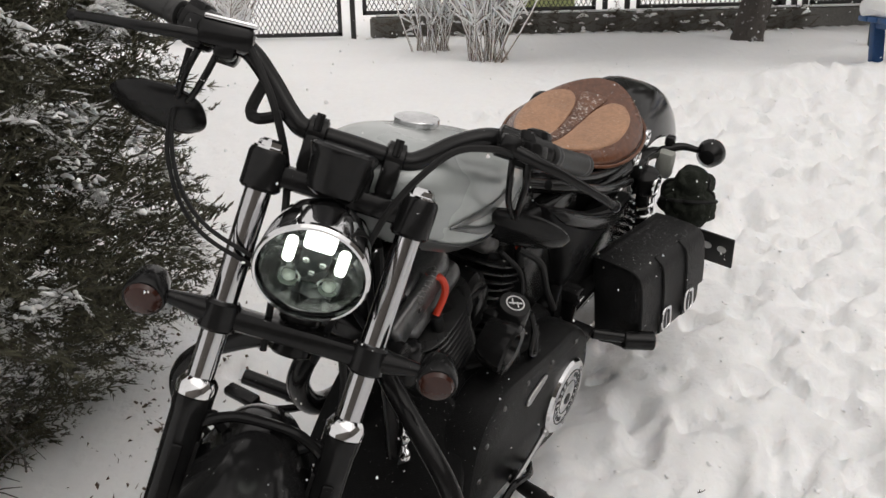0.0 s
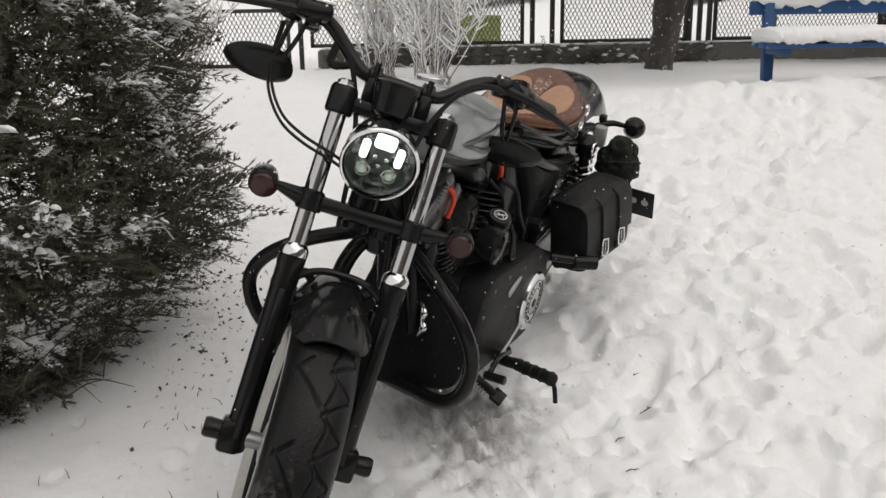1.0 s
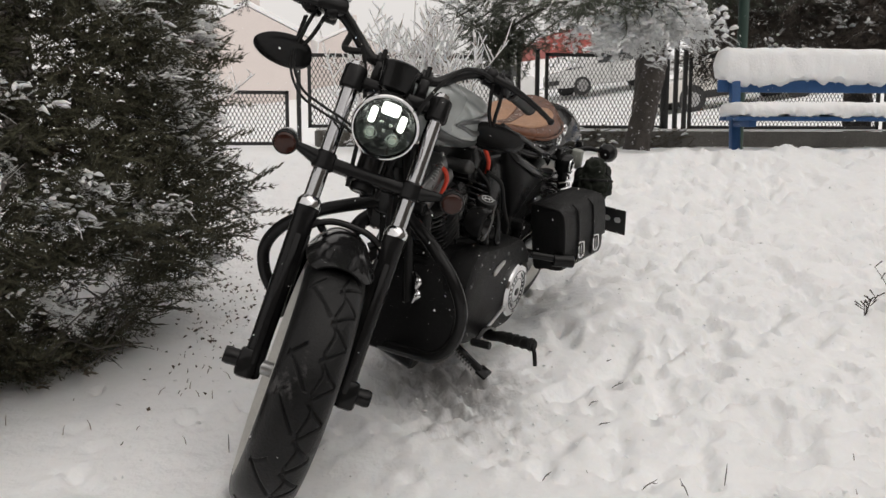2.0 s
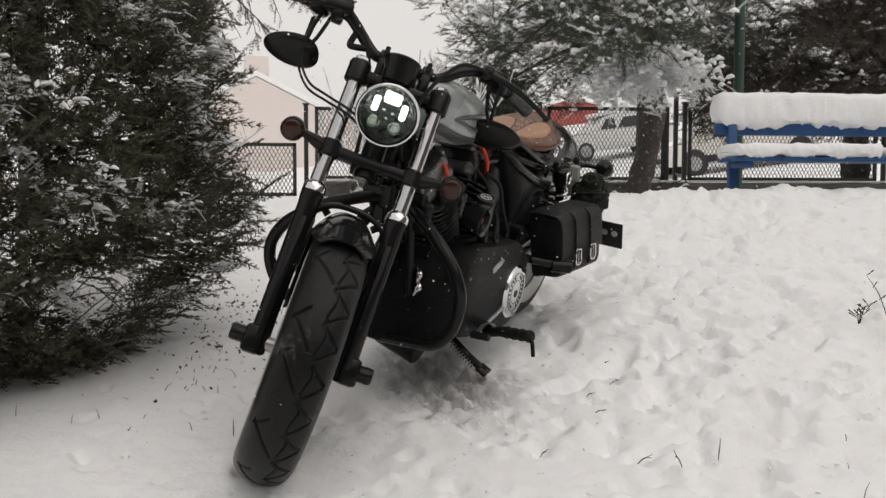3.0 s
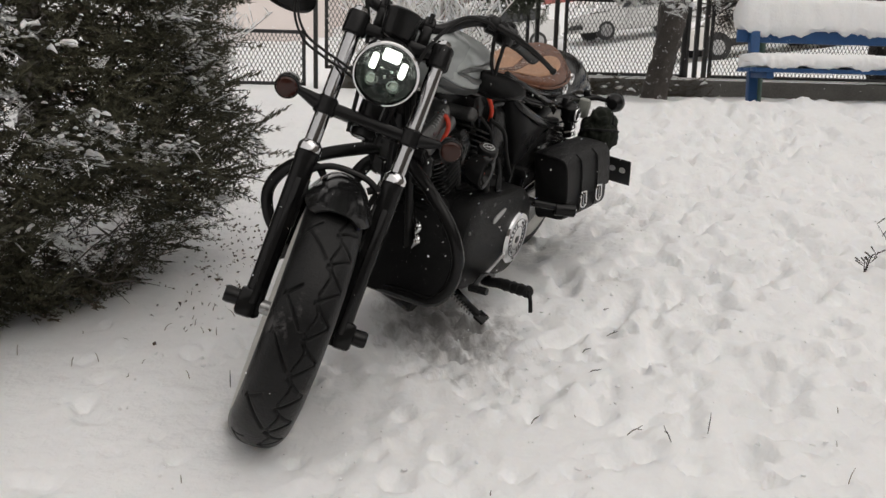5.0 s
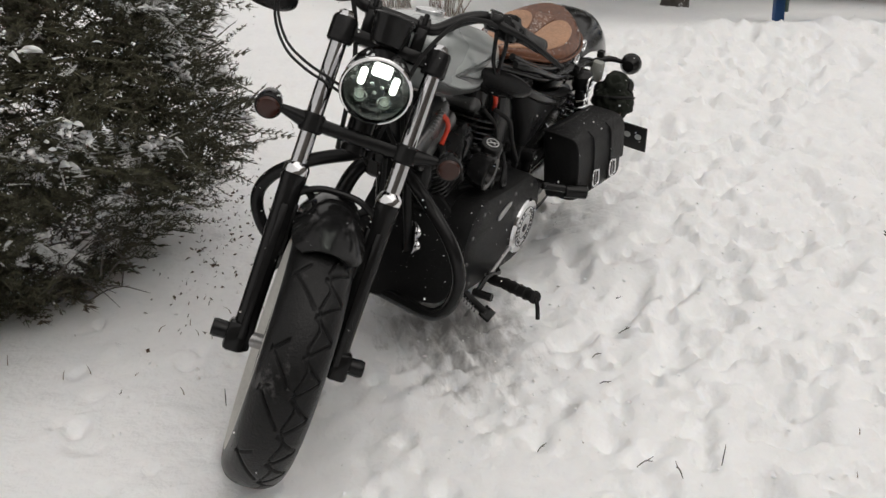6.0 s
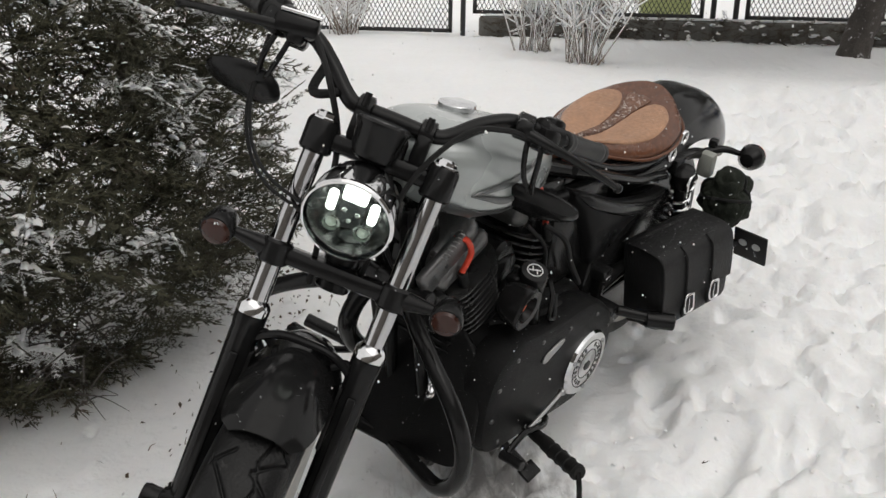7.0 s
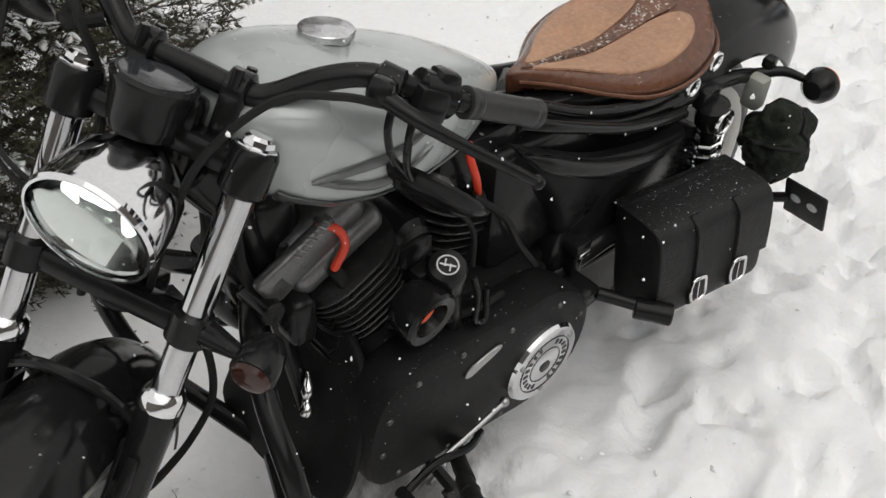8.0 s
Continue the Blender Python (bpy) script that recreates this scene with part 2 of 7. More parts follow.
def thin_snow(m):
    """Snow on thin sprays lets light through."""
    n, l = m.node_tree.nodes, m.node_tree.links
    tr = n.new("ShaderNodeBsdfTranslucent")
    tr.inputs["Color"].default_value = (0.8, 0.81, 0.81, 1)
    mix = n.new("ShaderNodeMixShader")
    mix.inputs["Fac"].default_value = 0.42
    l.new(n["Principled BSDF"].outputs[0], mix.inputs[1])
    l.new(tr.outputs[0], mix.inputs[2])
    l.new(mix.outputs[0], n["Material Output"].inputs["Surface"])


thin_snow(FROST)

# ---- mesh helpers ----
def part(name, bm, material, parent=None, label="", smooth=35, m=None):
    """Links a bmesh as one mesh object under a thing or a part."""
    me = bpy.data.meshes.new(name)
    bm.to_mesh(me)
    bm.free()
    me.materials.append(material)
    if smooth:
        me.shade_smooth()
        me.set_sharp_from_angle(angle=radians(smooth))
    ob = new(name, me)
    if m is not None:
        ob.matrix_basis = m
    if parent is not None:
        ob.parent = parent
    if label:
        ob["label"] = label
    return ob


def raw(name, verts, faces, material, parent=None, label="", smooth=False):
    me = bpy.data.meshes.new(name)
    me.from_pydata(verts, [], faces)
    me.materials.append(material)
    if smooth:
        me.shade_smooth()
    ob = new(name, me)
    if parent is not None:
        ob.parent = parent
    if label:
        ob["label"] = label
    return ob


def V(*a):
    return Vector(a)


def box(bm, c, s, bevel=0.004, m=None, seg=2):
    r = bmesh.ops.create_cube(bm, size=1)
    vs = r["verts"]
    bmesh.ops.scale(bm, vec=s, verts=vs)
    if bevel:
        es = list({e for v in vs for e in v.link_edges})
        b = bmesh.ops.bevel(bm, geom=es, offset=min(bevel, min(s) * 0.45), segments=seg, affect="EDGES", profile=0.5)
        vs = list({v for f in b["faces"] for v in f.verts} | {v for v in vs if v.is_valid})
    if m is not None:
        bmesh.ops.transform(bm, matrix=m, verts=vs)
    bmesh.ops.translate(bm, vec=c, verts=vs)
    return vs


def ring_frame(d):
    d = Vector(d).normalized()
    a = Vector((0, 0, 1)) if abs(d.z) < 0.9 else Vector((1, 0, 0))
    u = d.cross(a).normalized()
    return d, u, d.cross(u)


def lathe(bm, origin, axis, profile, segs=32, flat=1.0):
    """A turned shape: profile of (radius, distance along the axis)."""
    d, u, w = ring_frame(axis)
    o = Vector(origin)
    rings = []
    for r, h in profile:
        if r < 1e-5:
            rings.append([bm.verts.new(o + d * h)])
        else:
            rings.append([bm.verts.new(o + d * h + u * (r * math.cos(k * math.tau / segs)) + w * (flat * r * math.sin(k * math.tau / segs))) for k in range(segs)])
    for a, b in zip(rings, rings[1:]):
        for k in range(segs):
            q = (k + 1) % segs
            if len(a) == 1 and len(b) == 1:
                break
            if len(a) == 1:
                bm.faces.new((a[0], b[q], b[k]))
            elif len(b) == 1:
                bm.faces.new((a[k], a[q], b[0]))
            else:
                bm.faces.new((a[k], a[q], b[q], b[k]))
    if len(rings[0]) > 1:
        bm.faces.new(list(reversed(rings[0])))
    if len(rings[-1]) > 1:
        bm.faces.new(rings[-1])
    return bm


def cyl(bm, a, b, r, r2=None, segs=20, round_end=0.0):
    a, b = Vector(a), Vector(b)
    h = (b - a).length
    r2 = r if r2 is None else r2
    e = round_end or min(r, r2) * 0.12
    lathe(bm, a, b - a, [(r - e, 0), (r, e), (r2, h - e), (r2 - e, h)], segs)
    return bm


def smooth_path(pts, n=8):
    pts = [Vector(p) for p in pts]
    out = []
    q = [pts[0] * 2 - pts[1]] + pts + [pts[-1] * 2 - pts[-2]]
    for i in range(1, len(q) - 2):
        for k in range(n):
            t = k / n
            p0, p1, p2, p3 = q[i - 1], q[i], q[i + 1], q[i + 2]
            out.append(0.5 * (2 * p1 + (p2 - p0) * t + (2 * p0 - 5 * p1 + 4 * p2 - p3) * t * t + (3 * p1 - p0 - 3 * p2 + p3) * t ** 3))
    out.append(pts[-1])
    return out


def tube(bm, pts, r, segs=12, n=8, ends=None):
    """A bent pipe through points; r may be a list of radii, one a point."""
    path = smooth_path(pts, n)
    m = len(path)
    up = None
    rings = []
    for i, p in enumerate(path):
        d = (path[min(i + 1, m - 1)] - path[max(i - 1, 0)]).normalized()
        if up is None:
            _, up, _ = ring_frame(d)
        up = (up - d * up.dot(d)).normalized()
        w = d.cross(up)
        if isinstance(r, (list, tuple)):
            s = i / (m - 1) * (len(r) - 1)
            k = min(int(s), len(r) - 2)
            rad = r[k] + (r[k + 1] - r[k]) * (s - k)
        else:
            rad = r
        rings.append([bm.verts.new(p + up * (rad * math.cos(a * math.tau / segs)) + w * (rad * math.sin(a * math.tau / segs))) for a in range(segs)])
    for a, b in zip(rings, rings[1:]):
        for k in range(segs):
            q = (k + 1) % segs
            bm.faces.new((a[k], a[q], b[q], b[k]))
    bm.faces.new(list(reversed(rings[0])))
    bm.faces.new(rings[-1])
    return bm


def loft(bm, rings, closed_ends=True):
    vr = [[bm.verts.new(p) for p in ring] for ring in rings]
    n = len(vr[0])
    for a, b in zip(vr, vr[1:]):
        for k in range(n):
            q = (k + 1) % n
            bm.faces.new((a[k], a[q], b[q], b[k]))
    if closed_ends:
        bm.faces.new(list(reversed(vr[0])))
        bm.faces.new(vr[-1])
    bmesh.ops.recalc_face_normals(bm, faces=bm.faces)
    return bm


def slab(bm, outline, a, b, bevel=0.01, axis="y"):
    """A plate with the given outline in two axes and thickness from a to b along the third, with rounded rims."""
    n = len(outline)
    cx = sum(p[0] for p in outline) / n
    cz = sum(p[1] for p in outline) / n

    def at(p, t):
        return (p[0], t, p[1]) if axis == "y" else (t, p[0], p[1]) if axis == "x" else (p[0], p[1], t)

    def inset(d):
        out = []
        for p in outline:
            v = Vector((p[0] - cx, p[1] - cz))
            L = v.length
            v = v * ((L - d) / L if L > d else 0.1)
            out.append((cx + v.x, cz + v.y))
        return out
    s = 1 if b > a else -1
    rings = []
    for d, t in ((bevel, a), (0.3 * bevel, a + s * 0.3 * bevel), (0, a + s * bevel), (0, b - s * bevel), (0.3 * bevel, b - s * 0.3 * bevel), (bevel, b)):
        rings.append([at(p, t) for p in inset(d)])
    loft(bm, rings)
    return bm


def round_outline(pts, n=6):
    """A closed smooth outline through points in a plane."""
    k = len(pts)
    out = []
    for i in range(k):
        p0, p1, p2, p3 = (Vector(pts[(i + j) % k]) for j in (-1, 0, 1, 2))
        for q in range(n):
            t = q / n
            p = 0.5 * (2 * p1 + (p2 - p0) * t + (2 * p0 - 5 * p1 + 4 * p2 - p3) * t * t + (3 * p1 - p0 - 3 * p2 + p3) * t ** 3)
            out.append((p.x, p.y))
    return out


def sphere(bm, c, r, scale=(1, 1, 1), sub=2):
    res = bmesh.ops.create_icosphere(bm, subdivisions=sub, radius=r)
    bmesh.ops.scale(bm, vec=scale, verts=res["verts"])
    bmesh.ops.translate(bm, vec=c, verts=res["verts"])
    return res["verts"]


def thing(name, label, category, m=None, group=""):
    ob = new(name)
    ob.empty_display_size = 0.1
    if m is not None:
        ob.matrix_basis = m
    return tagged(ob, label, category, group)


def fbm(x, y, seed=0, octaves=4):
    """Smooth noise on arrays, about -1 to 1."""
    rng = np.random.RandomState(seed)
    out = np.zeros_like(x, dtype=float)
    amp, f = 1.0, 1.0
    for _ in range(octaves):
        tab = rng.rand(256, 256) * 2 - 1
        u, v = x * f + 37.2, y * f + 11.7
        i, j = np.floor(u).astype(int), np.floor(v).astype(int)
        a, b = u - i, v - j
        a, b = a * a * (3 - 2 * a), b * b * (3 - 2 * b)
        t = lambda p, q: tab[p % 256, q % 256]
        out += amp * ((t(i, j) * (1 - a) + t(i + 1, j) * a) * (1 - b) + (t(i, j + 1) * (1 - a) + t(i + 1, j + 1) * a) * b)
        amp *= 0.5
        f *= 2.03
    return out


# ---- ground ----
def ground_base(x, y):
    """The lie of the land: a slope that rises away to a low crest, then a level path at the fence."""
    x, y = np.asarray(x, float), np.asarray(y, float)
    xs = 2.2 * np.tanh(x / 2.2)
    near = 0.082 + 0.05 * (xs - 0.416) + 0.15 * (np.minimum(y, 2.0) - 1.304)
    near = np.where(y < -3, 0.082 + 0.05 * (xs - 0.416) + 0.15 * (-3 - 1.304), near)
    up = np.clip(y - 2.0, 0, 2.8) * 0.17
    crest = near + up
    dip = np.clip((y - 4.85) / 0.7, 0, 1)
    dip = dip * dip * (3 - 2 * dip)
    far = np.clip((y - 9.5) / 12.0, 0, 1)
    far = far * far * (3 - 2 * far)
    flat = 0.69 + far * np.clip(0.6 + 0.135 * (x - 9.0), -1.2, 3.0) + 0.15 * np.clip(y - 24.5, 0, 20)
    return crest * (1 - dip) + flat * dip


def ground_z(x, y):
    return float(ground_base(x, y))


def build_ground():
    near_x = np.concatenate([np.arange(-3.0, -1.3, 0.05), np.arange(-1.3, 2.6, 0.016), np.arange(2.6, 5.2, 0.032)])
    near_y = np.concatenate([np.arange(-1.4, -0.3, 0.04), np.arange(-0.1, 3.1, 0.0155), np.arange(3.1, 5.9, 0.028)])
    steps = np.cumsum(0.03 * 1.14 ** np.arange(64))
    xs = np.concatenate([near_x[0] - steps[::-1], near_x, near_x[-1] + steps])
    ys = np.concatenate([near_y[0] - steps[::-1], near_y, near_y[-1] + steps])
    X, Y = np.meshgrid(xs, ys)
    Z = ground_base(X, Y)
    rough = np.clip((X - 0.2) / 0.6, 0.35, 1) * np.clip((6.0 - Y) / 1.0, 0.1, 1)
    Z += 0.012 * fbm(X * 1.3, Y * 1.3, 1, 3)
    Z += rough * 0.0045 * fbm(X * 5, Y * 5, 2, 5)
    Z += 0.006 * fbm(X * 17, Y * 17, 3, 3) * np.clip((X + 0.3) / 0.6, 0.55, 1)
    rng = np.random.RandomState(4)
    # trodden dents and footprints on the open side
    for k in range(1250):
        if k % 4 == 0:
            hx, hy = rng.uniform(0.5, 4.2), rng.uniform(-0.8, 4.7)    # where a few steps lie close together
        px, py = hx + rng.normal(0, 0.16), hy + rng.normal(0, 0.16)
        if px < 0.42 or (px < 0.75 and 1.0 < py < 2.6 and rng.rand() < 0.5):
            continue
        big = rng.rand() < 0.14
        L, W = (0.13, 0.05) if big else (rng.uniform(0.02, 0.052), rng.uniform(0.018, 0.042))
        a = rng.normal(0.9, 0.8)
        dep = rng.uniform(0.03, 0.055) if big else rng.uniform(0.02, 0.052)
        i0, i1 = np.searchsorted(ys, (py - 0.3, py + 0.3))
        j0, j1 = np.searchsorted(xs, (px - 0.3, px + 0.3))
        dx, dy = X[i0:i1, j0:j1] - px, Y[i0:i1, j0:j1] - py
        wob = 1 + 0.22 * np.sin(3 * np.arctan2(dy, dx) + k)
        u, v = dx * math.cos(a) + dy * math.sin(a), -dx * math.sin(a) + dy * math.cos(a)
        q = np.sqrt((u / L) ** 2 + (v / W) ** 2) / wob
        Z[i0:i1, j0:j1] += -dep / (1 + np.exp(np.clip((q - 1) * 8, -30, 30))) + 0.12 * dep * np.exp(-((q - 1.5) / 0.35) ** 2)
    # rounder, deeper steps half filled by newer snow
    for k in range(230):
        px, py = rng.uniform(0.75, 3.0), rng.uniform(-0.5, 3.6)
        r_, dep = rng.uniform(0.022, 0.05), rng.uniform(0.03, 0.055)
        i0, i1 = np.searchsorted(ys, (py - 0.12, py + 0.12))
        j0, j1 = np.searchsorted(xs, (px - 0.12, px + 0.12))
        dx, dy = X[i0:i1, j0:j1] - px, Y[i0:i1, j0:j1] - py
        q = np.hypot(dx, dy * rng.uniform(0.7, 1.2)) / r_ / (1 + 0.2 * np.sin(2 * np.arctan2(dy, dx) + k))
        Z[i0:i1, j0:j1] -= dep / (1 + np.exp(np.clip((q - 1) * 11, -30, 30)))
    # crumbs of kicked-up snow and the small pits that they leave
    for k in range(1500):
        px, py = (rng.normal(1.2, 0.75), rng.uniform(-0.3, 4.6)) if k % 5 else (rng.uniform(-1.1, 0.5), rng.uniform(0.2, 1.9))
        if px < -0.25 and rng.rand() < 0.45:
            continue
        pit = rng.rand() < 0.66
        r_ = rng.uniform(0.014, 0.042) * (1.0 if py < 3.0 else 2.0)
        r_ = r_ if pit else max(r_, 0.022)
        i0, i1 = np.searchsorted(ys, (py - 0.09, py + 0.09))
        j0, j1 = np.searchsorted(xs, (px - 0.09, px + 0.09))
        dx, dy = X[i0:i1, j0:j1] - px, Y[i0:i1, j0:j1] - py
        a, e = rng.uniform(0, math.pi), rng.uniform(0.6, 1.0)
        u, v = dx * math.cos(a) + dy * math.sin(a), (-dx * math.sin(a) + dy * math.cos(a)) / e
        q = np.hypot(u, v) / r_
        if pit:
            dep = rng.uniform(0.35, 0.85) * min(r_, 0.04)
            Z[i0:i1, j0:j1] += -dep * np.exp(-q ** 4) * (1 + 0.5 * np.clip(u / r_, -1, 1)) + 0.2 * dep * np.exp(-((q - 1.4) / 0.35) ** 2)
        else:
            Z[i0:i1, j0:j1] += rng.uniform(0.2, 0.55) * min(r_, 0.04) * np.exp(-q ** 2.5)
    open_side = np.clip((X + 0.2) / 0.5, 0.6, 1)
    Z += open_side * 0.005 * fbm(X * 40, Y * 40, 14, 2)
    # packed, churned snow below and behind the motorcycle
    under = np.exp(-(((X - 0.0) * 0.86 - (Y - 1.7) * 0.5) / 0.33) ** 2) * np.exp(-((X * 0.5 + (Y - 1.7) * 0.86) / 0.75) ** 2)
    Z += under * (-0.012 + 0.02 * fbm(X * 11, Y * 11, 8, 4))
    along, across = X * 0.29 - (Y - 1.65) * 0.957, X * 0.957 + (Y - 1.65) * 0.29
    rut = np.exp(-(along / 0.42) ** 4 - (across / 0.2) ** 4)
    Z += rut * (-0.014 + 0.009 * np.sin(across * 95 + 3 * fbm(X * 4, Y * 4, 15, 2)) + 0.009 * fbm(X * 22, Y * 22, 16, 3))
    # the hollow that the rear wheel has pressed
    Z -= 0.05 * np.exp(-(((X - 0.37) * 0.85 - (Y - 2.4) * 0.5) / 0.17) ** 2 - (((X - 0.37) * 0.5 + (Y - 2.4) * 0.85) / 0.28) ** 2)
    # the low drift along the crest
    Z += 0.02 * np.exp(-((Y - 4.8) / 0.25) ** 2) * (1 + 1.2 * fbm(X * 3, Y * 2, 9, 3)) * np.clip((X - 0.8) / 0.8, 0, 1)
    Z += 0.028 * np.exp(-((Y - 4.75) / 0.2) ** 2) * fbm(X * 11, Y * 8, 19, 4) * np.clip((X - 0.6) / 0.6, 0, 1)
    # litter and small hollows beside the shrub
    Z += 0.012 * np.clip(fbm(X * 18, Y * 18, 12, 2), -1, 0) * np.exp(-((X + 0.55) / 0.3) ** 2 - ((Y - 2.1) / 0.7) ** 2)
    ny, nx = X.shape
    verts = np.stack([X, Y, Z], -1).reshape(-1, 3)
    idx = np.arange(nx * ny).reshape(ny, nx)
    faces = np.stack([idx[:-1, :-1], idx[:-1, 1:], idx[1:, 1:], idx[1:, :-1]], -1).reshape(-1, 4)
    me = bpy.data.meshes.new("ground")
    me.vertices.add(len(verts))
    me.vertices.foreach_set("co", verts.ravel())
    me.loops.add(faces.size)
    me.loops.foreach_set("vertex_index", faces.ravel())
    me.polygons.add(len(faces))
    me.polygons.foreach_set("loop_start", np.arange(0, faces.size, 4))
    me.update()
    me.validate()
    me.shade_smooth()
    me.materials.append(TRODDEN)
    ob = new("ground", me)
    tagged(ob, "trodden fresh snow over a gently rising lawn", "ground", kind="structure")
    return xs, ys, Z


LAND_X, LAND_Y, LAND_Z = build_ground()


def snow_z(x, y):
    """Height of the snow's surface."""
    return LAND_Z[np.clip(np.searchsorted(LAND_Y, y), 0, len(LAND_Y) - 1), np.clip(np.searchsorted(LAND_X, x), 0, len(LAND_X) - 1)]

# ---- motorcycle ----
RAKE = radians(30.2)
BIKE = Matrix(((-0.522, 0.847, 0.095, 0.324), (-0.838, -0.489, -0.242, 2.467), (-0.159, -0.206, 0.966, 0.234), (0, 0, 0, 1)))
FORK_W = Matrix(((0.1142, 0.936, 0.333, -0.416), (-0.9748, 0.0409, 0.2194, 1.110), (0.1917, -0.3497, 0.917, 0.294), (0, 0, 0, 1)))


def clean(m):
    q = m.to_quaternion()
    return Matrix.Translation(m.translation) @ q.to_matrix().to_4x4()


BIKE, FORK_W = clean(BIKE), clean(FORK_W)
FORK = BIKE.inverted() @ FORK_W   # steered front end, in the motorcycle's own space
bike = thing("motorcycle", "black cruiser motorcycle with grey tank leaning on its stand in snow", "motorcycle", BIKE)


def fpart(name, bm, material, label="", smooth=35):
    return part(name, bm, material, bike, label, smooth, FORK)


def B():
    return bmesh.new()


def wheel(name, m, radius, width, label, whitewall=True, blocks=True):
    """A spoked wheel about its own y axis: tyre with cut tread, whitewall ring, rim, hub and spokes."""
    bm = B()
    rim_r = 0.205
    lathe(bm, (0, -width * 0.33, 0), (0, 1, 0), [(rim_r - 0.035, 0.004), (rim_r + 0.006, 0), (rim_r + 0.01, 0.006), (rim_r - 0.008, 0.02), (rim_r - 0.02, width * 0.33), (rim_r - 0.008, width * 0.66 - 0.02), (rim_r + 0.01, width * 0.66 - 0.006), (rim_r + 0.006, width * 0.66), (rim_r - 0.035, width * 0.66 - 0.004)], 48)
    w = part(name, bm, SATIN, bike, label, 35, m)
    # tyre
    nu, nv = (900, 190) if blocks else (240, 40)
    u = np.linspace(0, math.tau, nu, endpoint=False)[:, None]
    s = np.linspace(-1, 1, nv)[None, :]
    ang = s * radians(152)
    hw, hh = width / 2, (radius - rim_r + 0.005) / 2
    rc = radius - hh
    ex = 0.82
    cy = np.sign(np.sin(ang)) * np.abs(np.sin(ang)) ** ex * hw
    cr = rc + np.sign(np.cos(ang)) * np.abs(np.cos(ang)) ** ex * hh
    cy, cr = np.broadcast_to(cy, (nu, nv)).copy(), np.broadcast_to(cr, (nu, nv)).copy()
    if blocks:
        q = cy / hw
        k = 23
        ph = u * k / math.tau
        near = lambda v: np.abs(((v + 0.5) % 1.0) - 0.5)
        cut = lambda d, w_: np.clip((w_ - d) / (w_ * 0.45), 0, 1)
        saw = 2 * near(ph)
        right, left = (q > 0.12) * (q < 0.8), (q < 0.05) * (q > -0.78)
        g = cut(np.abs(q - 0.2 - 0.16 * saw), 0.032)
        g = np.maximum(g, cut(near(ph + 0.75 * q + 0.1), 0.06) * right)
        g = np.maximum(g, cut(near(ph - 0.75 * q + 0.35), 0.055) * right)
        g = np.maximum(g, cut(near(0.5 * ph + 0.55 * q), 0.034) * left)
        g = np.maximum(g, cut(near(0.5 * ph - 0.4 * q + 0.3), 0.03) * (q < -0.35) * (q > -0.8))
        cr -= 0.0065 * g * (np.abs(s) < 0.56)
    P = np.stack([cr * np.cos(u), cy, cr * np.sin(u)], -1).reshape(-1, 3)
    idx = np.arange(nu * nv).reshape(nu, nv)
    nx = np.roll(idx, -1, 0)
    F = np.stack([idx[:, :-1], idx[:, 1:], nx[:, 1:], nx[:, :-1]], -1).reshape(-1, 4)
    tyre = raw("tyre", P.tolist(), F.tolist(), TYRE, w, "worn black tyre with zigzag tread, snow in its grooves", True)
    if whitewall:
        for sd in (-1, 1):
            bm = B()
            ring = []
            for r_ in np.linspace(0.216, 0.264, 9):
                ca_ = min(1.0, abs((r_ - rc) / hh)) ** (1 / ex)
                yy = hw * math.sqrt(max(0.0, 1 - ca_ * ca_)) ** ex + (0.0014 if 0.217 < r_ < 0.263 else 0.0)
                ring.append([(r_ * math.cos(a * math.tau / 72), sd * yy, r_ * math.sin(a * math.tau / 72)) for a in range(72)])
            loft(bm, ring, False)
            part("whitewall_ring", bm, WHITEWALL, w, "white sidewall band", 60)
    bm = B()
    lathe(bm, (0, -width * 0.42, 0), (0, 1, 0), [(0.02, 0), (0.045, 0.004), (0.045, 0.02), (0.03, 0.03), (0.03, width * 0.84 - 0.03), (0.045, width * 0.84 - 0.02), (0.045, width * 0.84 - 0.004), (0.02, width * 0.84)], 24)
    part("hub", bm, STEEL, w, "dull metal hub")
    bm = B()
    cyl(bm, (0, 0, 0), (0, 0, 1), 0.0022, segs=5)
    for v in bm.verts:
        v.co.z = 0.0 if v.co.z < 0.5 else 1.0
    one = part("spoke", bm, SATIN, w)
    for k in range(36):
        a = k * math.tau / 36
        sd = 1 if k % 2 else -1
        b = a + (0.5 if (k // 2) % 2 else -0.5)
        p, q = V(0.042 * math.cos(b), sd * width * 0.36, 0.042 * math.sin(b)), V(0.187 * math.cos(a), 0, 0.187 * math.sin(a))
        d, u_, w_ = ring_frame(q - p)
        ob = one if k == 0 else new("spoke", one.data)
        ob.parent = w
        ob.matrix_basis = Matrix.Translation(p) @ Matrix((u_, d.cross(u_), d * (q - p).length)).transposed().to_4x4()
    return w


wheel("front_wheel", FORK, 0.333, 0.15, "spoked front wheel with a whitewall tyre turned to one side")
wheel("rear_wheel", Matrix.Translation((-0.04, 0, 0.315)), 0.333, 0.155, "spoked rear wheel with a whitewall tyre", True, False)

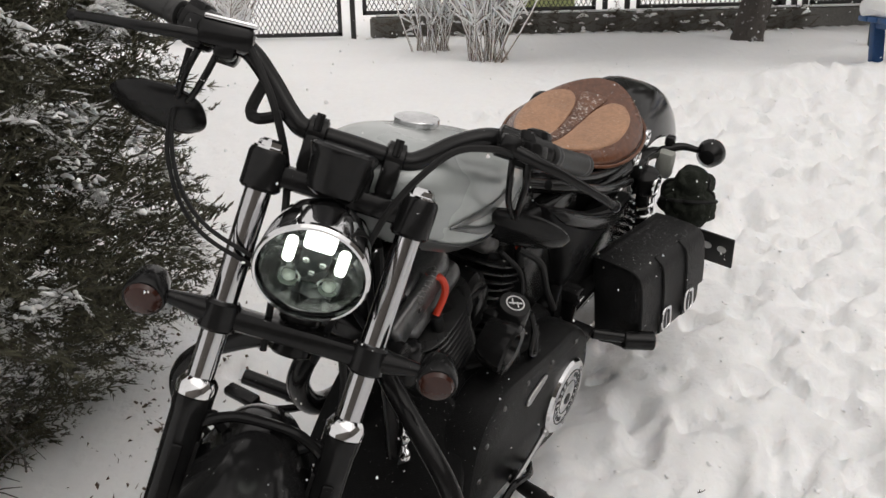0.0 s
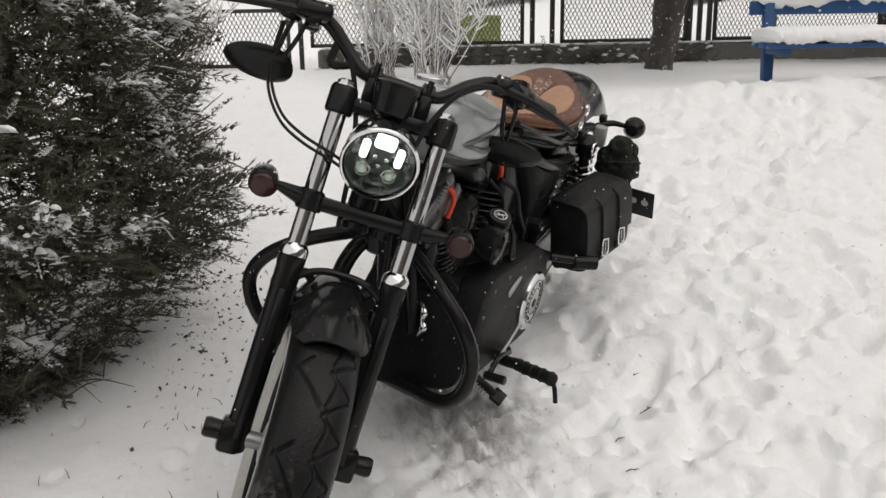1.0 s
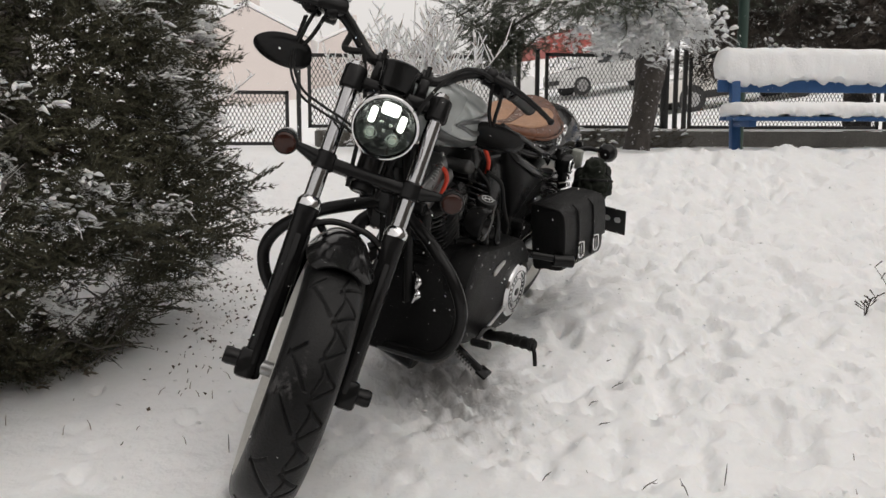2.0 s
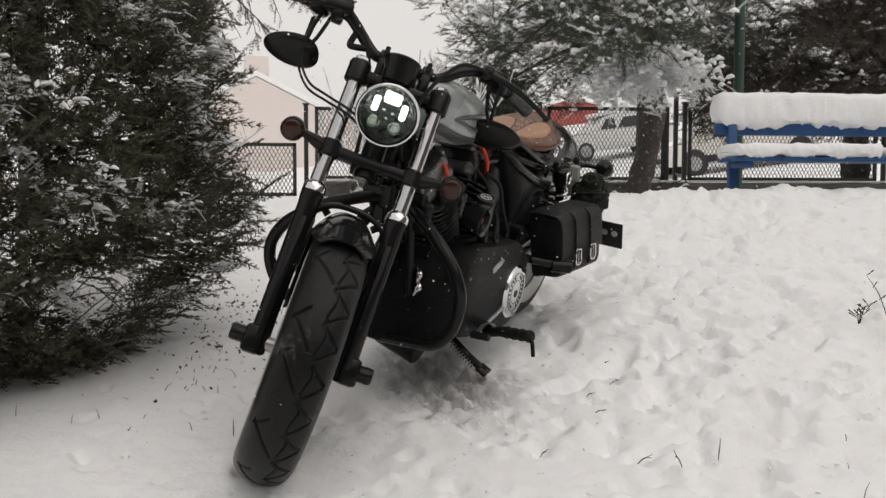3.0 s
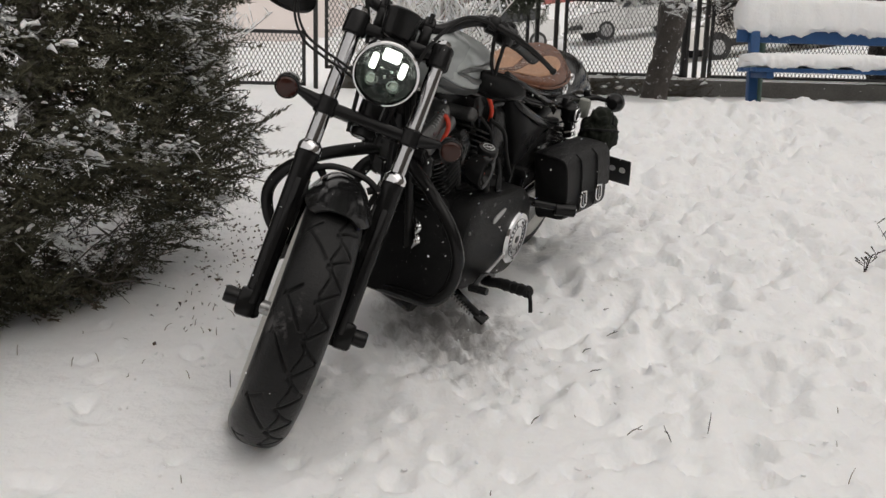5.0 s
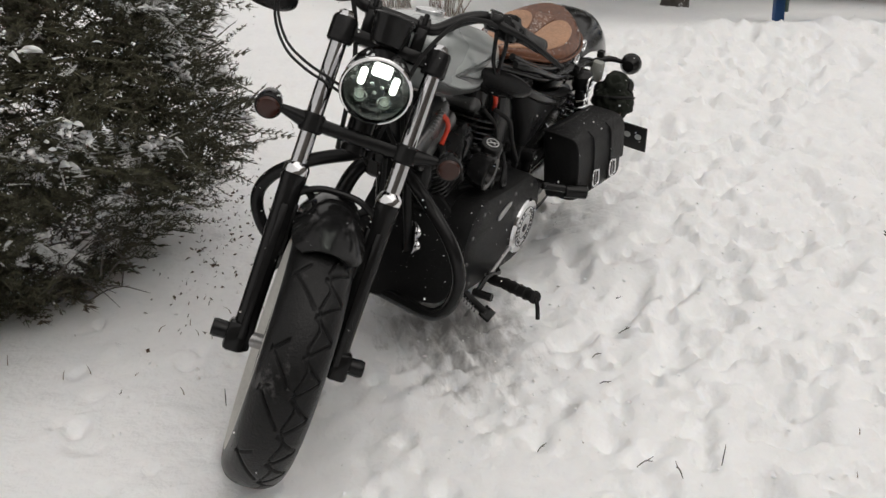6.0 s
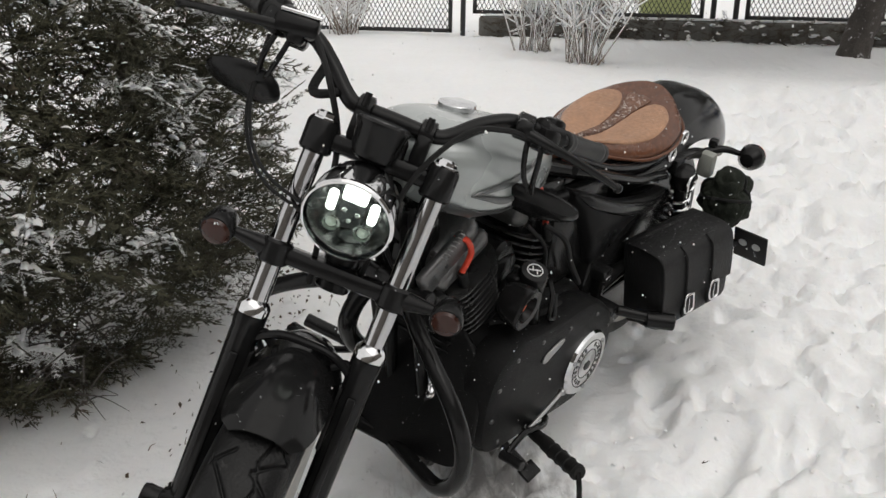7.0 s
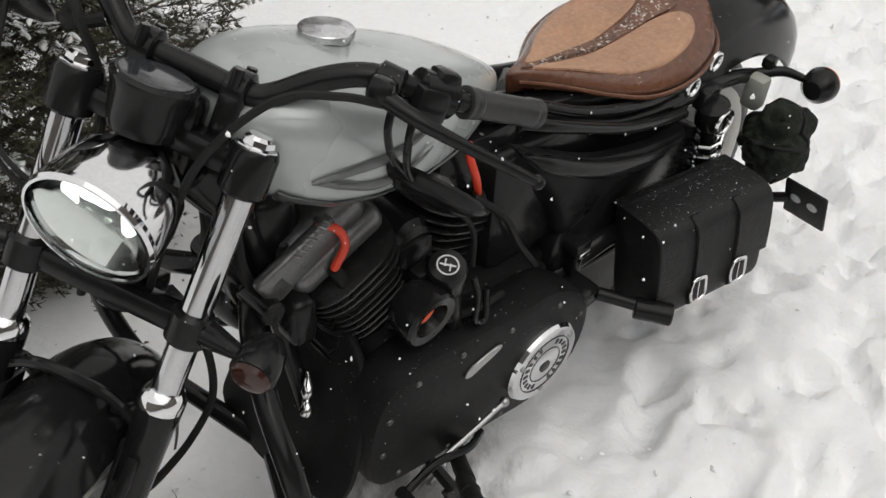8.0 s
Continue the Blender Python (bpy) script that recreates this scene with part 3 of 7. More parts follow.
# fork legs
for sd, y in ((1, 0.117), (-1, -0.117)):
    bm = B()
    lathe(bm, (0, y, -0.035), (0, 0, 1), [(0.018, 0), (0.026, 0.006), (0.028, 0.03), (0.026, 0.1), (0.0275, 0.3), (0.029, 0.42), (0.031, 0.43), (0.031, 0.446)], 28)
    box(bm, (0.0, y + sd * 0.012, 0.0), (0.066, 0.052, 0.075), 0.012)
    box(bm, (0.03, y, 0.17), (0.012, 0.018, 0.34), 0.004)
    box(bm, (-0.028, y, 0.22), (0.022, 0.024, 0.20), 0.006)
    leg = fpart("fork_leg", bm, BLACK, "gloss black lower fork leg")
    bm = B()
    lathe(bm, (0, y, 0.41), (0, 0, 1), [(0.027, 0), (0.0315, 0.003), (0.0315, 0.018), (0.027, 0.026), (0.0225, 0.031)], 6 * 4)
    part("fork_collar", bm, CHROME, leg, "chrome fork seal collar")
    bm = B()
    cyl(bm, (0, y, 0.43), (0, y, 0.80), 0.0205, segs=32)
    part("fork_tube", bm, FORKCHROME, leg, "chrome fork tube")
    bm = B()
    lathe(bm, (0, y, 0.792), (0, 0, 1), [(0.026, 0), (0.026, 0.008), (0.021, 0.01), (0.02, 0.017), (0.015, 0.021), (0, 0.022)], 8)
    part("fork_cap", bm, CHROME, leg, "chrome fork cap bolt")
    bm = B()
    cyl(bm, (0, y + sd * 0.03, 0.004), (0, y + sd * 0.058, 0.004), 0.022, segs=24)
    lathe(bm, (0, y + sd * 0.028, 0.004), (0, sd, 0), [(0.012, 0), (0.014, 0.02), (0.022, 0.021), (0.023, 0.035), (0.02, 0.045), (0, 0.046)], 24)
    part("axle_cap", bm, SATIN, leg, "black axle cap")
bm = B()
cyl(bm, (0, -0.12, 0), (0, 0.12, 0), 0.0125, segs=16)
cyl(bm, (0, -0.105, 0), (0, -0.06, 0), 0.019, segs=20)
fpart("front_axle", bm, STEEL, "bare metal front axle")

# triple clamps, headstock
bm = B()
for y in (-0.117, 0.117):
    lathe(bm, (0, y, 0.735), (0, 0, 1), [(0.026, 0), (0.031, 0.005), (0.031, 0.055), (0.028, 0.062)], 28)
box(bm, (-0.015, 0, 0.765), (0.055, 0.2, 0.035), 0.01)
box(bm, (-0.045, 0, 0.765), (0.08, 0.09, 0.035), 0.012)
fpart("upper_triple_clamp", bm, SATIN, "satin black upper fork clamp")
bm = B()
for y in (-0.117, 0.117):
    lathe(bm, (0, y, 0.515), (0, 0, 1), [(0.025, 0), (0.029, 0.004), (0.029, 0.042), (0.025, 0.047)], 28)
box(bm, (-0.008, 0, 0.538), (0.045, 0.2, 0.034), 0.01)
box(bm, (-0.04, 0, 0.538), (0.09, 0.1, 0.038), 0.012)
fpart("lower_triple_clamp", bm, SATIN, "satin black lower fork clamp")
bm = B()
cyl(bm, (-0.045, 0, 0.50), (-0.045, 0, 0.80), 0.034, segs=24)
fpart("steering_stem", bm, SATIN)

# headlight, level while the fork rakes
HD = V(math.cos(RAKE), 0, -math.sin(RAKE))
HU = V(math.sin(RAKE), 0, math.cos(RAKE))
HC = V(0.048, -0.006, 0.68)
bm = B()
lathe(bm, HC - HD * 0.075, HD, [(0, 0), (0.03, 0.003), (0.055, 0.018), (0.072, 0.045), (0.08, 0.08), (0.0825, 0.118), (0.0825, 0.128)], 48)
for f in [f for f in bm.faces if len(f.verts) > 8]:
    bm.faces.remove(f)
lamp = fpart("headlight", bm, CHROME, "chrome bullet headlight, switched on")
bm = B()
lathe(bm, HC + HD * 0.05, HD, [(0.079, -0.004), (0.0838, 0), (0.0848, 0.007), (0.082, 0.012), (0.0785, 0.0125), (0.0775, 0.009), (0.0775, -0.004)], 56)
for f in [f for f in bm.faces if len(f.verts) > 8]:
    bm.faces.remove(f)
part("trim_ring", bm, CHROME, lamp, "chrome trim ring")
bm = B()
lathe(bm, HC + HD * 0.005, HD, [(0.0, 0), (0.045, 0.002), (0.066, 0.02), (0.0755, 0.045), (0.0745, 0.046), (0.065, 0.022), (0.055, 0.012), (0.044, 0.006), (0.022, 0.005), (0, 0.004)], 26)
rj = random.Random(8)
for v in bm.verts:
    v.co += HD * rj.uniform(-0.004, 0.004)
part("reflector", bm, BOWL, lamp, "dark smoky reflector bowl", 0)
Y = V(0, 1, 0)


def on_lamp(a, b, d):
    """A point of the lamp: a to its left, b up, d out along its beam."""
    return HC + Y * a + HU * b + HD * d


HM = Matrix((HD, Y, HU)).transposed().to_4x4()
bm = B()
box(bm, on_lamp(0, -0.002, 0.018), (0.03, 0.046, 0.07), 0.006, HM)
box(bm, on_lamp(0, 0.02, 0.014), (0.02, 0.11, 0.012), 0.004, HM)
part("lamp_carrier", bm, DARKREFL, lamp, "dark lamp carrier")
for a, b in ((-0.012, 0.006), (0.012, 0.004), (0.0, -0.014)):
    bm = B()
    sphere(bm, on_lamp(a, b, 0.036), 0.0055)
    part("led_bead", bm, REFLECTOR, lamp, "small bright bead")
for a, b, w_, h_ in ((0.0385, 0.016, 0.017, 0.042), (-0.0385, 0.016, 0.017, 0.042), (0.0, 0.043, 0.046, 0.031)):
    bm = B()
    box(bm, on_lamp(a, b, 0.034), (0.018, w_, h_), 0.007, HM, 3)
    part("led_panel", bm, LED, lamp, "bright white LED panel")
for a, b in ((0.03, -0.032), (-0.03, -0.032)):
    bm = B()
    lathe(bm, on_lamp(a, b, 0.016), HD, [(0.018, 0), (0.018, 0.02), (0.015, 0.022), (0.013, 0.014)], 24)
    pr = part("projector", bm, REFLECTOR, lamp, "round silvery LED projector")
    bm = B()
    lathe(bm, on_lamp(a, b, 0.026), HD, [(0.011, 0), (0.0095, 0.008), (0.006, 0.013), (0, 0.0145)], 20)
    c = part("led_dome", bm, LEDDIM, lamp)
bm = B()
lathe(bm, HC + HD * 0.054, HD, [(0.0762, 0), (0.07, 0.006), (0.05, 0.013), (0.025, 0.0165), (0, 0.0175)], 48)
glass = part("lens", bm, LENS, lamp, "clear domed headlight glass")
glass.visible_shadow = False
bm = B()
box(bm, HC - HU * 0.083 - HD * 0.02, (0.03, 0.02, 0.03), 0.006, HM)
cyl(bm, HC - HU * 0.12 - HD * 0.055, HC - HU * 0.07 - HD * 0.02, 0.014)
fpart("headlight_bracket", bm, SATIN)

# turn signals on stalks
for sd in (1, -1):
    bm = B()
    tube(bm, [(0.0, sd * 0.135, 0.54), (0.014, sd * 0.168, 0.545), (0.026, sd * 0.198, 0.549)], [0.021, 0.015, 0.0095], 14)
    st = fpart("signal_stalk", bm, SATIN, "black turn signal stalk")
    c = V(0.028, sd * 0.223, 0.55)
    bm = B()
    lathe(bm, c - HD * 0.042, HD, [(0, 0), (0.016, 0.003), (0.026, 0.016), (0.031, 0.04), (0.032, 0.06), (0.0305, 0.064)], 32)
    body = part("signal_body", bm, BLACK, st, "black bullet turn signal")
    bm = B()
    lathe(bm, c + HD * 0.0215, HD, [(0.027, -0.004), (0.0275, 0.001), (0.024, 0.007), (0.014, 0.0105), (0, 0.0115)], 32)
    part("signal_lens", bm, AMBER, st, "smoked amber lens")

# speedometer housing on the risers
bm = B()
SD = V(0.05, 0, 1).normalized()
SC = V(0.032, -0.012, 0.817)
lathe(bm, SC - SD * 0.058, SD, [(0.03, 0), (0.04, 0.006), (0.044, 0.02), (0.048, 0.058), (0.052, 0.066), (0.052, 0.071), (0.047, 0.075)], 40)
sp = fpart("speedometer", bm, SATIN, "black round speedometer housing")
bm = B()
lathe(bm, SC + SD * 0.0165, SD, [(0.0445, 0), (0.0435, 0.002), (0, 0.0035)], 40)
part("dial_glass", bm, CARGLASS, sp, "dark dial glass, switched off")
bm = B()
box(bm, (-0.012, 0, 0.795), (0.045, 0.08, 0.05), 0.012)
fpart("riser_block", bm, SATIN, "black handlebar riser")
for y in (-0.062, 0.062):
    bm = B()
    lathe(bm, (-0.035, y - 0.016, 0.842), (0, 1, 0), [(0.02, 0), (0.026, 0.003), (0.026, 0.029), (0.02, 0.032)], 24)
    box(bm, (-0.03, y, 0.81), (0.044, 0.03, 0.06), 0.008)
    cyl(bm, (-0.012, y, 0.845), (-0.012, y, 0.872), 0.007)
    cyl(bm, (-0.058, y, 0.845), (-0.058, y, 0.868), 0.007)
    fpart("bar_clamp", bm, SATIN, "black handlebar clamp with two bolts")

# handlebar
half = [(-0.035, 0.0, 0.842), (-0.035, 0.075, 0.842), (-0.04, 0.105, 0.855), (-0.048, 0.15, 0.895), (-0.06, 0.2, 0.922), (-0.085, 0.255, 0.925), (-0.13, 0.31, 0.928), (-0.24, 0.405, 0.938)]
far_half = half[:4] + [(-0.05, 0.195, 0.928), (-0.065, 0.25, 0.94), (-0.09, 0.31, 0.95), (-0.15, 0.43, 0.968)]
full = [(x, -y, z) for x, y, z in reversed(far_half[1:])] + half
bm = B()
tube(bm, full, 0.0158, 16, 6)
fpart("handlebar", bm, SATIN, "satin black handlebar")
for sd in (1, -1):
    mir = lambda v: V(v[0], sd * v[1], v[2])
    hb = half if sd > 0 else far_half
    a, b = mir(hb[6]), mir(hb[7])
    d = (b - a).normalized()
    bm = B()
    prof = [(0.017, 0), (0.022, 0.003), (0.022, 0.009), (0.019, 0.011), (0.021, 0.016), (0.021, 0.022), (0.019, 0.025)]
    prof += [(0.0195, 0.03), (0.0195, 0.118), (0.021, 0.122), (0.021, 0.128), (0.019, 0.131), (0.021, 0.135), (0.021, 0.141), (0.017, 0.145), (0, 0.146)]
    lathe(bm, a - d * 0.0, d, prof, 28)
    fpart("grip", bm, GRIPRUBBER, "black ribbed handlebar grip, paler for its sheen")
    # switch housing and perch
    c = mir((-0.098, 0.272, 0.927) if sd > 0 else (-0.075, 0.275, 0.943))
    d2 = (mir(hb[6]) - mir(hb[5])).normalized()
    w2 = d2.cross(V(0, 0, 1)).normalized()
    M = Matrix((d2, w2, d2.cross(w2) * -1)).transposed().to_4x4()
    bm = B()
    lathe(bm, c - d2 * 0.025, d2, [(0.02, 0), (0.028, 0.004), (0.029, 0.05), (0.024, 0.056)], 20)
    box(bm, c + V(0.012, 0, -0.012), (0.05, 0.045, 0.05), 0.012, M)
    box(bm, c + d2 * 0.01 + V(0, 0, 0.02), (0.035, 0.04, 0.03), 0.01, M)
    sw = fpart("switch_housing", bm, SATIN, "black switch housing")
    bm = B()
    sphere(bm, c - w2 * sd * 0.026 + V(0.0, 0, -0.002), 0.006)
    part("switch_button", bm, PALE, sw, "pale switch button")
    bm = B()
    p0 = mir((-0.055, 0.225, 0.922))
    box(bm, p0 + V(0.022, 0, -0.004), (0.05, 0.034, 0.035), 0.01)
    lathe(bm, p0 + V(0, -sd * 0.018, 0), (0, sd, 0), [(0.02, 0), (0.026, 0.004), (0.026, 0.032), (0.02, 0.036)], 20)
    fpart("lever_perch", bm, SATIN)
    lever = [mir(p) for p in ((-0.02, 0.235, 0.912), (-0.02, 0.285, 0.905), (-0.04, 0.345, 0.897), (-0.075, 0.405, 0.888), (-0.10, 0.44, 0.882))]
    if sd < 0:
        lever = [mir(p) for p in ((-0.02, 0.235, 0.925), (-0.012, 0.285, 0.92), (-0.018, 0.36, 0.908), (-0.045, 0.415, 0.902), (-0.066, 0.458, 0.896))]
    bm = B()
    tube(bm, lever, [0.012, 0.010, 0.008, 0.0075, 0.007], 12)
    sphere(bm, lever[-1], 0.0105)
    fpart("clutch_lever" if sd > 0 else "brake_lever", bm, SATIN, "black hand lever with a ball end")
    # mirror below the bar
    mc = V(-0.16, 0.318, 0.796) if sd > 0 else V(-0.131, -0.317, 0.806)
    bm = B()
    for dy in (0.0, 0.028):
        tube(bm, [mir((-0.05, 0.24 + dy, 0.905)), mir((-0.05, 0.247 + dy, 0.87)), mir((-0.08, 0.262 + dy * 0.7, 0.835)), mir((-0.115, 0.285 + dy * 0.2, 0.812))], 0.0055, 10)
    fpart("mirror_stem", bm, SATIN)
    bm = B()
    mz = V(-0.51, 0.0, 0.86).normalized() if sd > 0 else V(-0.6, 0.08, 0.79).normalized()
    mx = V(0.1, 0.993, 0.06) if sd > 0 else V(-0.358, -0.909, 0.212)
    mx = (mx - mz * mx.dot(mz)).normalized()
    my = mz.cross(mx)
    rings = []
    for s_, h_ in ((0.3, -0.017), (0.7, -0.014), (0.92, -0.007), (1.0, 0.0), (0.97, 0.005), (0.9, 0.006)):
        ring = []
        for k in range(36):
            t = k * math.tau / 36
            ca, sa = math.cos(t), math.sin(t)
            ra = 0.082 * (abs(ca) ** 0.9) * math.copysign(1, ca)
            rb = 0.047 * (abs(sa) ** 0.9) * math.copysign(1, sa) * (1.12 - 0.22 * ca)
            ring.append(mc + mx * (ra * s_) + my * (rb * s_) + mz * h_)
        rings.append(ring)
    loft(bm, rings)
    shell = fpart("mirror", bm, SATIN, "black teardrop mirror hung below the handlebar")
    bm = B()
    loft(bm, [[mc + mx * (0.071 * math.cos(k * math.tau / 32)) + my * (0.04 * math.sin(k * math.tau / 32)) + mz * h for k in range(32)] for h in (0.0055, 0.0075)])
    part("mirror_glass", bm, CHROME, shell, "silvered mirror glass")

# brake fluid reservoir on the far grip
bm = B()
box(bm, (-0.035, -0.232, 0.935), (0.062, 0.085, 0.04), 0.012, pose(0, 0, 0, 6, 0, 8))
res = fpart("brake_reservoir", bm, SATIN, "black brake fluid reservoir")
bm = B()
box(bm, (-0.035, -0.230, 0.958), (0.058, 0.08, 0.008), 0.004, pose(0, 0, 0, 6, 0, 8))
part("reservoir_lid", bm, CHROME, res, "wet shiny reservoir lid")

# cables
for pts, r in (
    ([(-0.02, 0.235, 0.905), (0.02, 0.19, 0.90), (0.05, 0.13, 0.87), (0.05, 0.075, 0.77), (0.02, 0.055, 0.65), (-0.04, 0.04, 0.5)], 0.0055),
    ([(-0.085, -0.285, 0.905), (-0.1, -0.286, 0.83), (-0.08, -0.272, 0.762), (-0.03, -0.23, 0.7), (0.03, -0.172, 0.665), (0.042, -0.1, 0.645), (0.0, -0.04, 0.63)], 0.0035),
    ([(-0.095, -0.29, 0.905), (-0.104, -0.29, 0.828), (-0.084, -0.277, 0.752), (-0.034, -0.231, 0.686), (0.028, -0.172, 0.651), (0.04, -0.1, 0.632), (0.0, -0.04, 0.615)], 0.0035),
    ([(-0.02, -0.19, 0.93), (0.02, -0.13, 0.86), (-0.01, -0.085, 0.77), (0.01, -0.06, 0.66), (-0.02, -0.04, 0.5)], 0.006),
    ([(-0.05, -0.16, 0.89), (-0.03, -0.165, 0.845), (-0.01, -0.15, 0.835), (-0.03, -0.12, 0.85)], 0.009),
    ([(-0.05, 0.08, 0.52), (-0.15, 0.11, 0.43), (-0.225, 0.13, 0.31), (-0.195, 0.13, 0.24), (-0.08, 0.133, 0.245), (-0.025, 0.125, 0.24)], 0.0065),
):
    bm = B()
    tube(bm, pts, r, 8)
    fpart("cable", bm, RUBBER, "black cable")

# front fender
bm = B()
rings = []
for k in range(37):
    deg = 53 + k * (158 - 53) / 36
    a = radians(deg)
    R0 = 0.352 + 0.056 * min(1, max(0, (deg - 58) / 42)) ** 1.2
    end = min(1, k / 6)
    hw = 0.088 * (0.62 + 0.38 * math.sqrt(max(0, 1 - (1 - end) ** 2)))
    dropk = 0.022 + 0.055 * min(1, k / 12)
    ring = []
    for j in range(17):
        s = -1 + 2 * j / 16
        ring.append((s * hw, R0 - dropk * abs(s) ** 2.6))
    for j in range(16, -1, -1):
        s = -1 + 2 * j / 16
        ring.append((s * (hw - 0.003), R0 - 0.004 - dropk * abs(s) ** 2.6))
    rings.append([(r * math.cos(a), y, r * math.sin(a)) for y, r in ring])
loft(bm, rings)
fen = fpart("front_fender", bm, BLACK, "gloss black bobbed front fender, wet")
bm = B()
lathe(bm, (0.131, -0.004, 0.322), (0.36, 0, 0.93), [(0.012, 0), (0.012, 0.006), (0.009, 0.011), (0, 0.013)], 20)
part("fender_bolt", bm, STEEL, fen, "shiny fender bolt")
for sd in (1, -1):
    bm = B()
    tube(bm, [(0.0, sd * 0.098, 0.37), (0.0, sd * 0.082, 0.385), (-0.005, sd * 0.06, 0.37)], 0.010, 10)
    box(bm, (-0.01, sd * 0.092, 0.28), (0.05, 0.012, 0.13), 0.004)
    part("fender_bracket", bm, BLACK, fen)
bm = B()
tube(bm, [(0.0, -0.115, 0.345), (0.005, -0.09, 0.375), (0.012, -0.05, 0.397), (0.015, 0, 0.402), (0.012, 0.05, 0.397), (0.005, 0.09, 0.375), (0.0, 0.115, 0.345)], 0.0085, 10)
part("fender_brace", bm, BLACK, fen)

# ---- motorcycle: tank, seat, engine and tail ----
TANK = ((1.08, 0.02, 0.92, 0.975), (1.068, 0.065, 0.887, 0.998), (1.03, 0.12, 0.851, 1.016), (0.97, 0.149, 0.822, 1.019), (0.90, 0.158, 0.806, 1.0),
        (0.82, 0.156, 0.798, 0.972), (0.74, 0.137, 0.795, 0.942), (0.66, 0.099, 0.795, 0.912), (0.59, 0.062, 0.797, 0.869), (0.55, 0.03, 0.803, 0.842), (0.54, 0.012, 0.81, 0.83))


def tank_section(x):
    for a, b in zip(TANK, TANK[1:]):
        if b[0] <= x <= a[0]:
            t = (a[0] - x) / (a[0] - b[0])
            return [p + (q - p) * t for p, q in zip(a, b)][1:]
    return TANK[0][1:]


def tank_side(x, z, off=0.0):
    """A point of the tank's left skin at that length and height."""
    hw, zb, zt = tank_section(x)
    zc, hh = zb + (zt - zb) * 0.42, 0
    hh = (zt - zc) if z > zc else (zc - zb)
    q = min(1.0, abs(z - zc) / hh)
    e = 2.9 if z > zc else 3.2
    return V(x, hw * (1 - q ** e) ** (1 / e) + off, z)


bm = B()
rings = []
for x, hw, zb, zt in TANK:
    ring = []
    zc = zb + (zt - zb) * 0.42
    for k in range(44):
        t = k * math.tau / 44
        c, s = math.cos(t), math.sin(t)
        e = 2.9 if s > 0 else 3.2
        hh = (zt - zc) if s > 0 else (zc - zb)
        ring.append((x, math.copysign(abs(c) ** (2 / e), c) * hw, zc + math.copysign(abs(s) ** (2 / e), s) * hh))
    rings.append(ring)
loft(bm, rings)
tank = part("fuel_tank", bm, TANKPAINT, bike, "silver grey teardrop fuel tank with darker graphics", 60)
sub = tank.modifiers.new("round", "SUBSURF")
sub.levels = sub.render_levels = 1
bm = B()
for sd in (1,):
    strip = []
    for k in range(30):
        x = 1.035 - k * 0.4 / 29
        hw, zb, zt = tank_section(x)
        strip.append([tank_side(x, zb + 0.012, 0.0022), tank_side(x, zb + 0.022, 0.0025), tank_side(x, zb + 0.034, 0.0025), tank_side(x, zb + 0.036, 0.0)])
    loft(bm, strip, False)
part("tank_band", bm, TANKSTRIPE, tank, "dark band along the tank's lower edge")
bm = B()
for pts, ws in (
    ([(1.0, 0.903), (0.965, 0.907), (0.925, 0.906), (0.885, 0.905), (0.84, 0.91), (0.80, 0.918)], [0.002, 0.006, 0.008, 0.008, 0.006, 0.001]),
    ([(1.0, 0.902), (0.965, 0.89), (0.925, 0.872), (0.89, 0.866), (0.85, 0.87), (0.81, 0.885)], [0.002, 0.006, 0.0085, 0.008, 0.006, 0.001]),
):
    path = smooth_path([(p[0], 0, p[1]) for p in pts], 6)
    rows = []
    for i, p in enumerate(path):
        s = i / (len(path) - 1) * (len(ws) - 1)
        k = min(int(s), len(ws) - 2)
        w_ = ws[k] + (ws[k + 1] - ws[k]) * (s - k)
        rows.append([tank_side(p.x, p.z - w_, 0.001), tank_side(p.x, p.z - w_ * 0.5, 0.0032), tank_side(p.x, p.z + w_ * 0.5, 0.0032), tank_side(p.x, p.z + w_, 0.001)])
    loft(bm, rows, False)
part("tank_graphic", bm, TANKSTRIPE, tank, "dark swoosh graphic on the tank side")
bm = B()
lathe(bm, (0.845, -0.0348, 0.975), (-0.155, -0.064, 1), [(0.034, 0), (0.036, 0.004), (0.036, 0.008), (0.04, 0.0085), (0.0405, 0.0095), (0.0405, 0.0175), (0.0395, 0.0188), (0.034, 0.0192), (0.018, 0.0205), (0, 0.021)], 48)
part("filler_cap", bm, CAPCHROME, tank, "wet chrome filler cap")

# seat: a dished teardrop
SEAT_W = ((0.495, 0.004), (0.478, 0.013), (0.44, 0.031), (0.39, 0.064), (0.33, 0.109), (0.26, 0.15), (0.18, 0.168), (0.11, 0.16), (0.05, 0.136), (0.012, 0.1), (-0.012, 0.05), (-0.02, 0.01))


def seat_half(x):
    for a, b in zip(SEAT_W, SEAT_W[1:]):
        if b[0] <= x <= a[0]:
            t = (a[0] - x) / (a[0] - b[0])
            return a[1] + (b[1] - a[1]) * t
    return 0.006


def seat_top(x, y):
    s = max(0.0, (0.475 - x) / 0.495)
    w_ = max(seat_half(x), 0.01)
    q = min(1.0, abs(y) / w_)
    base = 0.80 - 0.045 * math.sin(min(1, s * 1.6) * math.pi * 0.5) + 0.068 * max(0, s - 0.35) ** 1.5 / 0.52
    return base + 0.02 * q * q * math.sin(math.pi * min(1, s * 1.1)) - 0.042 * (max(0, q - 0.7) / 0.3) ** 1.6 * min(1.0, 0.25 + 2 * s)


